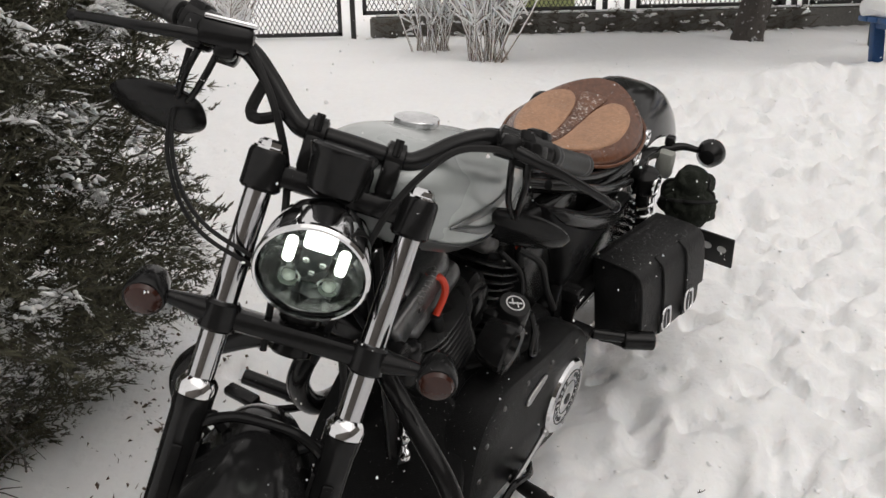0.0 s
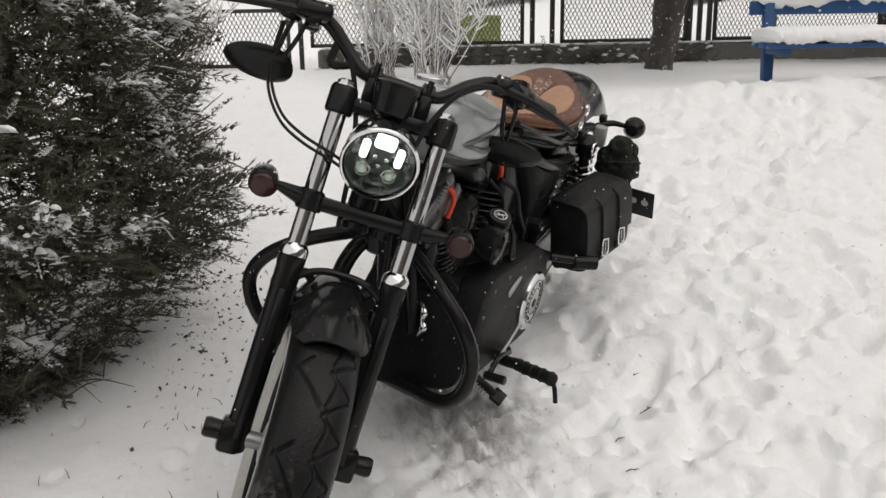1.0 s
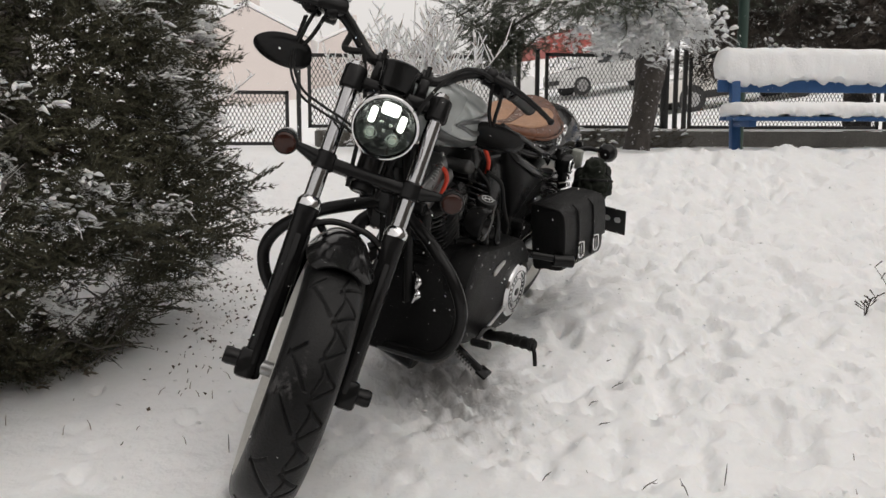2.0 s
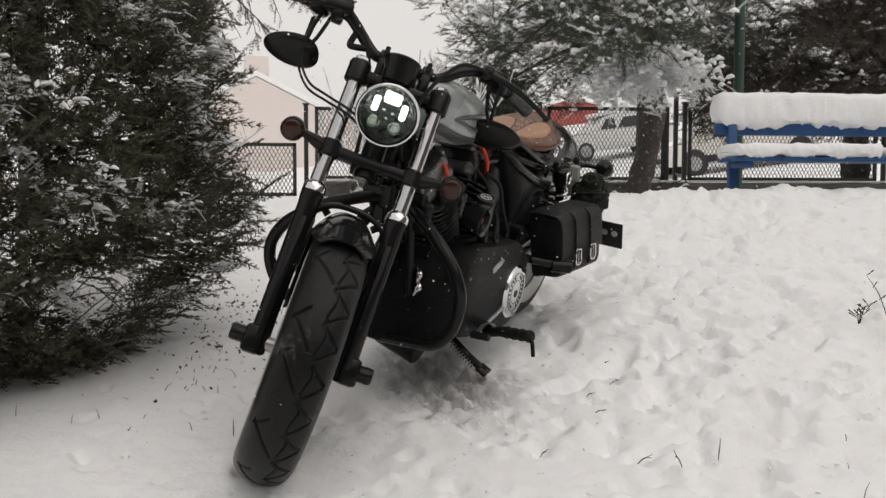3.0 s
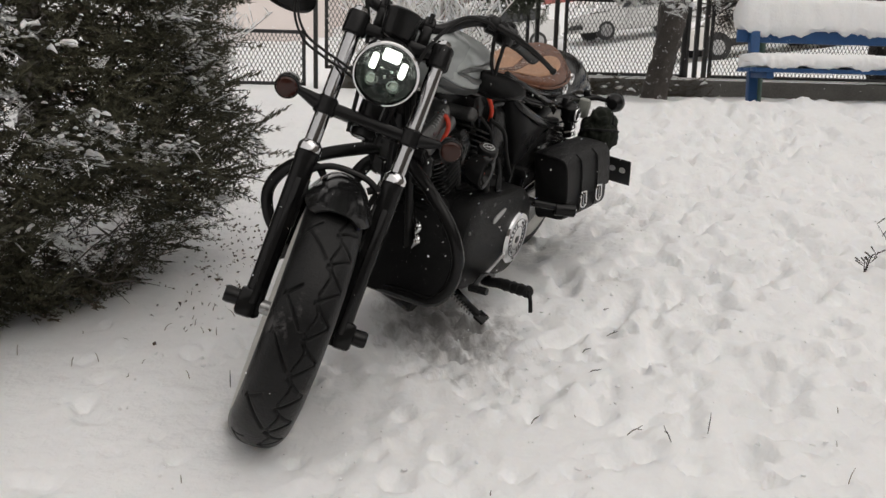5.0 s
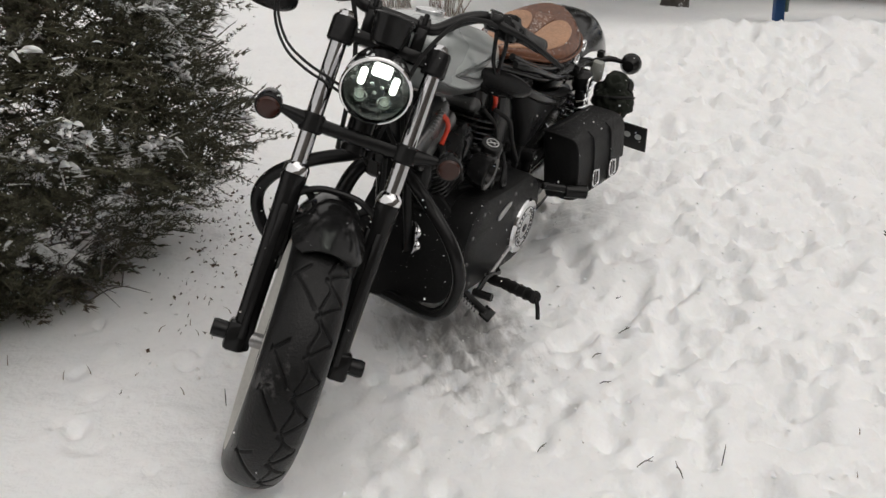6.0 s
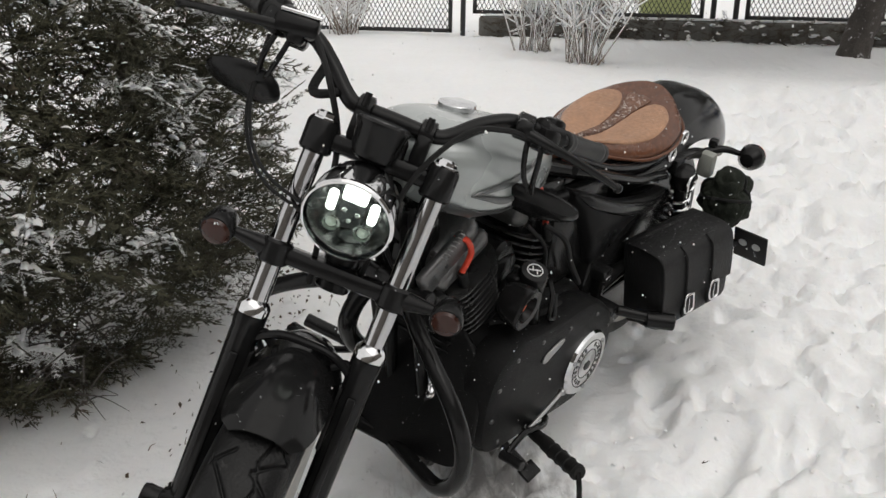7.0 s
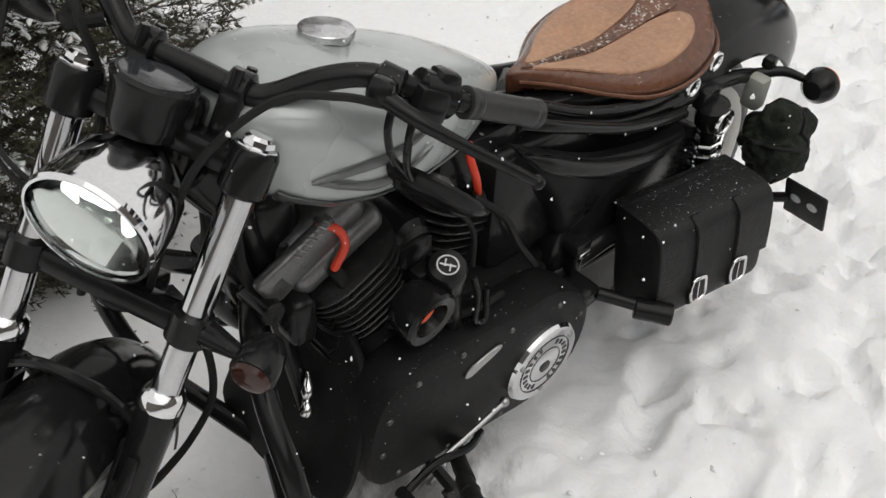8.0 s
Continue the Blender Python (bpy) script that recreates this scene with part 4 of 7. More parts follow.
bm = B()
rings = []
for x, w_ in SEAT_W:
    ring = []
    for j in range(17):
        q = -1 + 2 * j / 16
        y = q * w_
        ring.append((x, y, seat_top(x, y)))
    for j in range(16, -1, -1):
        q = -1 + 2 * j / 16
        y = q * w_ * 0.97
        ring.append((x, y, seat_top(x, y) - 0.022 - 0.022 * (1 - abs(q) ** 3)))
    rings.append(ring)
loft(bm, rings)
seat = part("seat", bm, LEATHER_DARK, bike, "brown tooled leather solo seat dusted with snow", 50)
sm = seat.modifiers.new("round", "SUBSURF")
sm.levels = sm.render_levels = 2


def seat_panel(name, outline, rise, material, label):
    """A panel laid on the seat, following its dish."""
    bm = B()
    o = round_outline(outline, 6)
    n = len(o)
    cx, cy = sum(p[0] for p in o) / n, sum(p[1] for p in o) / n
    rows = []
    for f, h in ((1.0, 0.0), (0.985, rise), (0.9, rise + 0.0006), (0.7, rise + 0.001), (0.45, rise + 0.001), (0.2, rise + 0.001), (0.03, rise + 0.001)):
        rows.append([(cx + (p[0] - cx) * f, cy + (p[1] - cy) * f, seat_top(cx + (p[0] - cx) * f, cy + (p[1] - cy) * f) + h) for p in o])
    loft(bm, rows)
    return part(name, bm, material, seat, label, 60)


for sd in (1, -1):
    seat_panel("leather_inlay", [(0.44, sd * 0.008), (0.39, sd * 0.042), (0.33, sd * 0.084), (0.26, sd * 0.118), (0.19, sd * 0.131), (0.12, sd * 0.12), (0.075, sd * 0.085), (0.075, sd * 0.05), (0.12, sd * 0.027), (0.2, sd * 0.018), (0.28, sd * 0.014), (0.36, sd * 0.01)], 0.004, LEATHER_TAN, "light tan tooled leather inlay")
seat_panel("leather_band", [(0.45, 0.004), (0.36, 0.008), (0.27, 0.011), (0.18, 0.015), (0.11, 0.024), (0.06, 0.034), (0.05, 0.0), (0.06, -0.034), (0.11, -0.024), (0.18, -0.015), (0.27, -0.011), (0.36, -0.008), (0.45, -0.004)], 0.003, LEATHER_BAND, "dark scroll-tooled centre band")
bm = B()
rim = [(x, w_ * 1.0, seat_top(x, w_) - 0.008) for x, w_ in SEAT_W[1:-1]]
rim = rim + [(-0.014, 0, seat_top(-0.012, 0) - 0.008)] + [(x, -y, z) for x, y, z in reversed(rim)]
tube(bm, rim, 0.0045, 8, 5)
part("seat_piping", bm, LEATHER_DARK, seat)
for x, y, z in ((0.15, 0.163, 0.715), (0.075, 0.155, 0.738), (0.105, -0.15, 0.735)):
    bm = B()
    ring = [(x + 0.017 * math.cos(a * math.tau / 12), y, z + 0.017 * math.sin(a * math.tau / 12)) for a in range(13)]
    tube(bm, ring, 0.005, 8, 2)
    part("seat_ring", bm, CHROME, seat, "chrome ring under the seat")
for y in (0.10, -0.10):
    bm = B()
    coil = [(0.09 + 0.024 * math.cos(k * 0.785), y + 0.024 * math.sin(k * 0.785), 0.665 + k * 0.0019) for k in range(33)]
    tube(bm, coil, 0.0045, 8, 2)
    part("seat_spring", bm, SATIN, bike, "black seat spring")

bm = B()
slab(bm, round_outline([(0.5, 0.03), (0.36, 0.08), (0.2, 0.11), (0.08, 0.08), (0.08, -0.08), (0.2, -0.11), (0.36, -0.08), (0.5, -0.03)]), 0.70, 0.745, 0.008, "z")
part("seat_pan", bm, SATIN, bike, "black pan below the seat")

# rear fender
bm = B()
RC = V(-0.04, 0, 0.315)
rings = []
for k in range(35):
    a = radians(62 + k * (148 - 62) / 34)
    R1 = 0.455 + 0.05 * k / 34
    end = min(1, (34 - k) / 5)
    hw = 0.13 * (0.82 + 0.18 * math.sqrt(max(0, 1 - (1 - end) ** 2)))
    ring = []
    for j in range(15):
        s = -1 + 2 * j / 14
        ring.append((s * hw, R1 - 0.125 * abs(s) ** 3.6))
    for j in range(14, -1, -1):
        s = -1 + 2 * j / 14
        ring.append((s * (hw - 0.004), R1 - 0.005 - 0.125 * abs(s) ** 3.6))
    rings.append([(RC.x + r * math.cos(a), y, RC.z + r * math.sin(a)) for y, r in ring])
loft(bm, rings)
part("rear_fender", bm, BLACK, bike, "gloss black rear fender, wet")
for sd in (1, -1):
    bm = B()
    tube(bm, [(0.16, sd * 0.125, 0.655), (0.05, sd * 0.13, 0.65), (-0.08, sd * 0.13, 0.63), (-0.2, sd * 0.128, 0.585)], 0.017, 12)
    box(bm, (0.05, sd * 0.145, 0.645), (0.06, 0.03, 0.045), 0.008)
    part("fender_strut", bm, SATIN, bike)
    bm = B()
    tube(bm, [(-0.15, sd * 0.14, 0.615), (-0.19, sd * 0.18, 0.625), (-0.205, sd * 0.225, 0.622)], [0.013, 0.011, 0.008], 12)
    box(bm, (-0.175, sd * 0.15, 0.64), (0.03, 0.025, 0.025), 0.006)
    st = part("rear_signal_stalk", bm, SATIN, bike)
    bm = B()
    lathe(bm, (-0.175, sd * 0.256, 0.62), (-1, 0, 0), [(0, 0), (0.02, 0.003), (0.034, 0.018), (0.039, 0.042), (0.037, 0.05)], 32)
    part("rear_signal_body", bm, BLACK, st, "black bullet rear turn signal")
    bm = B()
    lathe(bm, (-0.224, sd * 0.256, 0.62), (-1, 0, 0), [(0.036, 0), (0.035, 0.006), (0.02, 0.013), (0, 0.015)], 32)
    part("rear_signal_lens", bm, ORANGE, st, "orange rear signal lens")
    # shock absorber
    bm = B()
    top, bot = V(0.045, sd * 0.165, 0.61), V(-0.02, sd * 0.165, 0.34)
    d = (bot - top).normalized()
    cyl(bm, top, bot, 0.018, segs=16)
    lathe(bm, top - d * 0.03, d, [(0.024, 0), (0.034, 0.004), (0.034, 0.05), (0.028, 0.06)], 24)
    sh = part("shock_absorber", bm, SATIN, bike, "black rear shock absorber")
    bm = B()
    _, u_, w_ = ring_frame(d)
    coil = [top + d * (0.05 + k * 0.0036) + u_ * (0.028 * math.cos(k * 0.785)) + w_ * (0.028 * math.sin(k * 0.785)) for k in range(58)]
    tube(bm, coil, 0.0055, 8, 1)
    part("shock_spring", bm, CHROME if sd > 0 else SATIN, sh, "bright steel spring")
    bm = B()
    ring = [top + V(0.0, sd * 0.03, -0.005) + V(0.026 * math.cos(a * math.tau / 14), 0, 0.026 * math.sin(a * math.tau / 14)) for a in range(15)]
    tube(bm, ring, 0.005, 8, 2)
    part("shock_ring", bm, CHROME, sh, "chrome ring at the shock mount")

# frame
bm = B()
for sd in (1, -1):
    tube(bm, [(1.06, sd * 0.03, 0.86), (1.03, sd * 0.035, 0.7), (1.0, sd * 0.045, 0.45), (0.97, sd * 0.055, 0.24), (0.9, sd * 0.08, 0.17), (0.6, sd * 0.11, 0.16), (0.42, sd * 0.12, 0.2), (0.36, sd * 0.125, 0.36), (0.33, sd * 0.125, 0.62)], 0.016, 12)
    tube(bm, [(0.62, sd * 0.05, 0.80), (0.45, sd * 0.09, 0.735), (0.3, sd * 0.12, 0.68), (0.1, sd * 0.125, 0.655)], 0.016, 12)
    tube(bm, [(0.38, sd * 0.115, 0.34), (0.2, sd * 0.12, 0.33), (-0.06, sd * 0.12, 0.315)], 0.02, 12)
tube(bm, [(1.08, 0, 0.88), (0.9, 0, 0.83), (0.62, 0, 0.78), (0.45, 0, 0.72)], 0.024, 12)
cyl(bm, (1.03, 0, 0.78), (1.10, 0, 0.9), 0.036)
cyl(bm, (-0.04, -0.14, 0.315), (-0.04, 0.14, 0.315), 0.014)
part("frame", bm, SATIN, bike, "satin black tube frame")

# crash bar
loop = [(1.05, 0.03, 0.655), (1.09, 0.09, 0.635), (1.125, 0.17, 0.595), (1.145, 0.25, 0.525), (1.15, 0.288, 0.44), (1.145, 0.272, 0.345), (1.13, 0.215, 0.278), (1.085, 0.11, 0.242), (1.04, 0.0, 0.212)]
for sd in (1, -1):
    bm = B()
    tube(bm, [(x, sd * y * (1.0 if sd > 0 else 1.25), z) for x, y, z in loop], 0.0185, 16)
    part("engine_guard", bm, BLACK, bike, "gloss black engine guard hoop")
bm = B()
cyl(bm, (1.055, -0.1, 0.665), (1.055, 0.1, 0.665), 0.02)
box(bm, (1.05, 0, 0.66), (0.05, 0.08, 0.06), 0.01)
part("guard_clamp", bm, SATIN, bike)

# engine
bm = B()
slab(bm, round_outline([(0.93, 0.30), (0.92, 0.44), (0.86, 0.50), (0.70, 0.50), (0.50, 0.46), (0.42, 0.34), (0.46, 0.20), (0.7, 0.16), (0.87, 0.17)]), -0.14, 0.14, 0.03)
part("crankcase", bm, CRINKLE, bike, "black engine case")
bm = B()
slab(bm, round_outline([(0.98, 0.36), (0.955, 0.46), (0.89, 0.512), (0.78, 0.50), (0.66, 0.48), (0.52, 0.455), (0.425, 0.36), (0.43, 0.23), (0.53, 0.165), (0.68, 0.18), (0.82, 0.205), (0.96, 0.25)]), 0.13, 0.222, 0.022)
pc = part("primary_cover", bm, CRINKLE, bike, "black wrinkle-finish primary drive cover")
for x, z in ((0.94, 0.43), (0.88, 0.48), (0.78, 0.475), (0.66, 0.45), (0.53, 0.425), (0.455, 0.35), (0.46, 0.24), (0.66, 0.205), (0.80, 0.23), (0.92, 0.265), (0.955, 0.35)):
    bm = B()
    lathe(bm, (x, 0.218, z), (0, 1, 0), [(0.0068, 0), (0.0068, 0.003), (0.005, 0.007), (0, 0.0075)], 10)
    part("cover_bolt", bm, DULLBOLT, pc)
bm = B()
lathe(bm, (0.562, 0.216, 0.292), (0, 1, 0), [(0.092, 0), (0.092, 0.012), (0.087, 0.019), (0.082, 0.02), (0, 0.021)], 56)
derby = part("derby_cover", bm, CHROME, pc, "polished round derby cover with black ring lettering")
for k in range(3):
    a = math.tau * k / 3 + 0.5
    bm = B()
    lathe(bm, (0.562 + 0.076 * math.cos(a), 0.2362, 0.292 + 0.076 * math.sin(a)), (0, 1, 0), [(0.006, 0), (0.006, 0.0025), (0, 0.004)], 10)
    part("derby_bolt", bm, STEEL, derby)


def derby_ring(r0, r1, h, a0=0, a1=math.tau, n=56):
    bm = B()
    rows = []
    for k in range(n + 1):
        a = a0 + (a1 - a0) * k / n
        c, s = math.cos(a), math.sin(a)
        rows.append([(0.562 + r * c, y, 0.292 + r * s) for r, y in ((r0, 0.2365), (r0, 0.2365 + h), (r1, 0.2365 + h), (r1, 0.2365))])
    loft(bm, rows, a1 - a0 < 6.2)
    return bm


part("derby_groove", derby_ring(0.066, 0.068, 0.0008), BLACKPRINT, derby)
part("derby_groove", derby_ring(0.040, 0.042, 0.0008), BLACKPRINT, derby)
for k in range(22):
    a = math.tau * k / 22
    if k in (5, 6, 16, 17):
        continue
    part("letter_bar", derby_ring(0.049, 0.060, 0.0008, a, a + 0.13, 3), BLACKPRINT, derby)
bm = B()
slab(bm, round_outline([(0.575, 0.283), (0.573, 0.295), (0.562, 0.298), (0.551, 0.295), (0.549, 0.283), (0.555, 0.275), (0.569, 0.275)]), 0.2365, 0.239, 0.002)
part("derby_emblem", bm, DARKTRIM, derby, "dark plain emblem")
bm = B()
slab(bm, round_outline([(0.775, 0.414), (0.762, 0.428), (0.72, 0.437), (0.692, 0.438), (0.688, 0.43), (0.715, 0.418), (0.745, 0.41), (0.765, 0.406)]), 0.2215, 0.228, 0.003)
part("primary_badge", bm, STEEL, pc, "small bare metal inspection plate")

for sgn, name in ((1, "front"), (-1, "rear")):
    ax_ = V(0.383 * sgn, 0, 0.924)
    base = V(0.78, 0, 0.36) + ax_ * 0.11
    perp = V(ax_.z, 0, -ax_.x)
    M = Matrix((perp, V(0, 1, 0), ax_)).transposed().to_4x4()
    bm = B()
    lathe(bm, base, ax_, [(0.06, 0), (0.066, 0.01), (0.066, 0.20), (0.06, 0.21)], 28)
    cy_ = part("cylinder", bm, CRINKLE, bike, "black finned engine cylinder")
    fin = None
    for k in range(11):
        s = 0.094 if k < 8 else 0.1
        if k in (0, 8):
            bm = B()
            rings = []
            for rr, hh in ((s - 0.002, 0), (s, 0.0012), (s, 0.0038), (s - 0.002, 0.005)):
                rings.append([(math.copysign(abs(math.cos(t)) ** 0.62, math.cos(t)) * rr, math.copysign(abs(math.sin(t)) ** 0.62, math.sin(t)) * rr * 1.14, hh) for t in [q * math.tau / 32 for q in range(32)]])
            loft(bm, rings)
            fin = part("fin", bm, FINPAINT, cy_)
            me = fin.data
        else:
            fin = new("fin", me)
            fin.parent = cy_
        fin.matrix_basis = Matrix.Translation(base + ax_ * (0.026 + k * 0.0172)) @ M
    bm = B()
    box(bm, base + ax_ * 0.24, (0.18, 0.16, 0.05), 0.02, M, 3)
    box(bm, base + ax_ * 0.285, (0.165, 0.145, 0.075), 0.032, M, 4)
    part("rocker_box", bm, SKYGREYHEAD, cy_, "black rocker cover, greyed for the sky it reflects")
    bm = B()
    p0 = base + ax_ * 0.19 + V(0, 0.08, 0)
    if sgn > 0:
        pts = [(0.955, 0.07, 0.76), (0.93, 0.086, 0.752), (0.921, 0.094, 0.72), (0.94, 0.09, 0.678)]
    else:
        pts = [(0.66, 0.08, 0.775), (0.675, 0.10, 0.765), (0.672, 0.115, 0.73), (0.66, 0.11, 0.69)]
    tube(bm, pts, 0.0068, 10)
    part("ignition_wire", bm, REDWIRE, bike, "bright red ignition wire")
    bm = B()
    e = V(*pts[-1])
    cyl(bm, e, e + V(-0.02, 0.0, -0.05), 0.011)
    part("plug_boot", bm, RUBBER, bike)
# front rocker breather plate, bolts
bm = B()
box(bm, (0.99, 0.074, 0.718), (0.15, 0.022, 0.058), 0.009, pose(0, 0, 0, 0, 24, 0), 3)
box(bm, (1.03, 0.07, 0.692), (0.04, 0.03, 0.05), 0.008, pose(0, 0, 0, 0, 30, 0))
part("head_bracket", bm, SKYGREYHEAD, bike, "cast head bracket, greyed for the sky it reflects")
bm = B()
coil = [V(1.0, 0.082, 0.735) + V(-0.0016, 0, 0.0009) * k + V(0.004 * math.cos(k * 1.05), 0.006 * math.sin(k * 1.05), 0.006 * math.cos(k * 1.05)) for k in range(42)]
tube(bm, coil, 0.0014, 6, 1)
part("clip_spring", bm, STEEL, bike, "small bright spring")

for sgn in (1, -1):
    ax_ = V(0.383 * sgn, 0, 0.924)
    base = V(0.78, 0, 0.36) + ax_ * 0.11
    perp = V(ax_.z, 0, -ax_.x)
    for du, dv in ((-0.06, 0.055), (0.06, 0.055), (0.0, 0.062), (-0.06, -0.055), (0.06, -0.055)):
        bm = B()
        lathe(bm, base + ax_ * 0.318 + perp * du + V(0, dv, 0), ax_, [(0.0065, 0), (0.0065, 0.006), (0.005, 0.009), (0, 0.0095)], 8)
        part("rocker_bolt", bm, STEEL, bike)
for pts, r_ in (
        ([(0.68, 0.12, 0.70), (0.64, 0.155, 0.66), (0.60, 0.16, 0.58), (0.55, 0.165, 0.50)], 0.007),
    ([(0.74, 0.11, 0.72), (0.70, 0.14, 0.66), (0.70, 0.15, 0.58)], 0.005),
    ([(0.86, 0.12, 0.52), (0.80, 0.17, 0.53), (0.72, 0.18, 0.51), (0.64, 0.17, 0.49)], 0.008),
):
    bm = B()
    tube(bm, pts, r_, 8)
    part("hose", bm, RUBBER, bike, "thin black hose")

# horn with orange core, choke cap and its bracket
bm = B()
hd = V(-0.04, 0.98, -0.12).normalized()
hc = V(0.84, 0.185, 0.588)
lathe(bm, hc - hd * 0.05, hd, [(0.016, 0), (0.04, 0.008), (0.05, 0.03), (0.0525, 0.055), (0.0525, 0.066), (0.048, 0.071), (0.033, 0.069), (0.027, 0.05), (0, 0.049)], 36)
horn = part("horn", bm, SATIN, bike, "black round horn")
bm = B()
lathe(bm, hc + hd * 0.0002, hd, [(0.02, 0), (0.019, 0.003), (0.01, 0.007), (0, 0.008)], 24)
part("horn_core", bm, ORANGE, horn, "orange horn core")
bm = B()
cd = V(0.12, 0.25, 0.96).normalized()
cc = V(0.778, 0.165, 0.622)
_, u_, w_ = ring_frame(cd)
rings = []
for r_, h_, kn in ((0.025, 0, 0), (0.031, 0.004, 0), (0.0335, 0.008, 0.0016), (0.0335, 0.026, 0.0016), (0.0335, 0.03, 0), (0.0335, 0.05, 0), (0.03, 0.056, 0), (0.012, 0.058, 0)):
    rings.append([cc + cd * (h_ - 0.03) + (u_ * math.cos(k * math.tau / 72) + w_ * math.sin(k * math.tau / 72)) * (r_ + (kn if k % 3 else 0)) for k in range(72)])
loft(bm, rings)
tc_ = part("oil_cap", bm, SATIN, bike, "black knurled cap with a white round emblem")
bm = B()
_, u_, w_ = ring_frame(cd)
top = cc + cd * 0.0285
loft(bm, [[top + u_ * (r * math.cos(k * math.tau / 32)) + w_ * (r * math.sin(k * math.tau / 32)) + cd * h for k in range(32)] for r, h in ((0.0185, 0), (0.0185, 0.0007), (0.016, 0.0007), (0.016, 0))], False)
box(bm, top + cd * 0.0004, (0.027, 0.003, 0.0008), 0, Matrix((u_, w_, cd)).transposed().to_4x4() @ pose(0, 0, 0, 0, 0, 40))
box(bm, top + u_ * 0.006 + cd * 0.0004, (0.014, 0.0025, 0.0008), 0, Matrix((u_, w_, cd)).transposed().to_4x4() @ pose(0, 0, 0, 0, 0, -50))
box(bm, top - u_ * 0.006 + cd * 0.0004, (0.014, 0.0025, 0.0008), 0, Matrix((u_, w_, cd)).transposed().to_4x4() @ pose(0, 0, 0, 0, 0, -50))
part("cap_emblem", bm, WHITEPRINT, tc_, "plain white emblem ring")
bm = B()
tube(bm, [(0.77, 0.165, 0.60), (0.765, 0.17, 0.55), (0.76, 0.17, 0.48)], 0.018, 12)
tube(bm, [(0.74, 0.19, 0.61), (0.735, 0.2, 0.57), (0.735, 0.2, 0.51), (0.71, 0.2, 0.50), (0.705, 0.19, 0.56)], 0.006, 8)
box(bm, (0.80, 0.14, 0.625), (0.05, 0.03, 0.02), 0.006)
part("cap_bracket", bm, SATIN, bike)
# air cleaner on the far side, carburettor between the cylinders
bm = B()
lathe(bm, (0.79, -0.10, 0.60), (0, -1, 0), [(0.07, 0), (0.09, 0.01), (0.095, 0.05), (0.085, 0.075), (0, 0.08)], 36)
part("air_cleaner", bm, BLACK, bike, "black round air cleaner")
bm = B()
lathe(bm, (0.78, 0.09, 0.64), (0, -1, 0), [(0.03, 0), (0.04, 0.01), (0.04, 0.1), (0.03, 0.2)], 20)
box(bm, (0.78, 0.06, 0.60), (0.08, 0.08, 0.09), 0.015)
part("carburettor", bm, SATIN, bike)
# exhaust on the far side
for pts in ([(0.93, -0.06, 0.60), (1.0, -0.13, 0.55), (0.99, -0.19, 0.40), (0.85, -0.2, 0.27), (0.4, -0.2, 0.26), (-0.3, -0.2, 0.26)], [(0.62, -0.08, 0.58), (0.60, -0.15, 0.5), (0.52, -0.2, 0.40), (0.3, -0.21, 0.36), (-0.25, -0.21, 0.36)]):
    bm = B()
    tube(bm, pts, [0.022, 0.022, 0.024, 0.026, 0.036, 0.038], 16)
    part("exhaust_pipe", bm, SATIN, bike, "black exhaust pipe")
# front engine mount, rectifier, chrome oil line
bm = B()
box(bm, (0.915, 0, 0.40), (0.05, 0.17, 0.2), 0.012)
reg = part("regulator", bm, SATIN, bike, "black finned regulator")
bm = B()
box(bm, (0, 0, 0), (0.02, 0.16, 0.006), 0.002, None, 1)
fin = part("fin", bm, SATIN, reg)
for k in range(9):
    ob = fin if k == 0 else new("fin", fin.data)
    ob.parent = reg
    ob.matrix_basis = pose(0.943, 0, 0.32 + k * 0.02)
bm = B()
slab(bm, round_outline([(0.0, 0.52), (0.10, 0.51), (0.165, 0.46), (0.2, 0.38), (0.215, 0.30), (0.19, 0.255), (0.1, 0.235), (0.0, 0.215), (-0.12, 0.235), (-0.14, 0.3), (-0.1, 0.5)]), 0.0, 0.016, 0.006, "x")
for v in bm.verts:
    v.co.x += 1.045 - 0.5 * (v.co.z - 0.235)   # leans back from the foot of the hoop
part("leg_guard_panel", bm, CRINKLE, bike, "black panel leaning behind the engine guard")
bm = B()
box(bm, (0.995, -0.02, 0.71), (0.09, 0.13, 0.22), 0.03, None, 3)
box(bm, (1.0, 0.0, 0.60), (0.05, 0.2, 0.1), 0.02, None, 3)
part("coil_cover", bm, SATIN, bike, "black cover over the coil and wiring")
for y0, y1, r_ in ((0.04, 0.05, 0.008), (-0.03, 0.03, 0.006), (0.02, 0.045, 0.007), (-0.05, -0.09, 0.007)):
    bm = B()
    tube(bm, [(1.06, y0, 0.86), (1.075, y0 + 0.02, 0.76), (1.05, y1, 0.66), (1.0, y1 + 0.01, 0.55)], r_, 8)
    part("wire_loom", bm, RUBBER, bike)
bm = B()
tube(bm, [(0.985, 0.062, 0.445), (1.0, 0.082, 0.424), (1.003, 0.08, 0.402), (1.01, 0.088, 0.385), (1.012, 0.075, 0.358)], [0.004, 0.012, 0.006, 0.014, 0.004], 14)
part("chrome_fitting", bm, CHROME, bike, "small chrome fitting")
bm = B()
cyl(bm, (0.965, 0.06, 0.30), (0.965, 0.06, 0.17), 0.04)
cyl(bm, (0.95, -0.05, 0.2), (0.95, 0.09, 0.16), 0.05)
part("oil_filter", bm, SATIN, bike, "black oil filter")
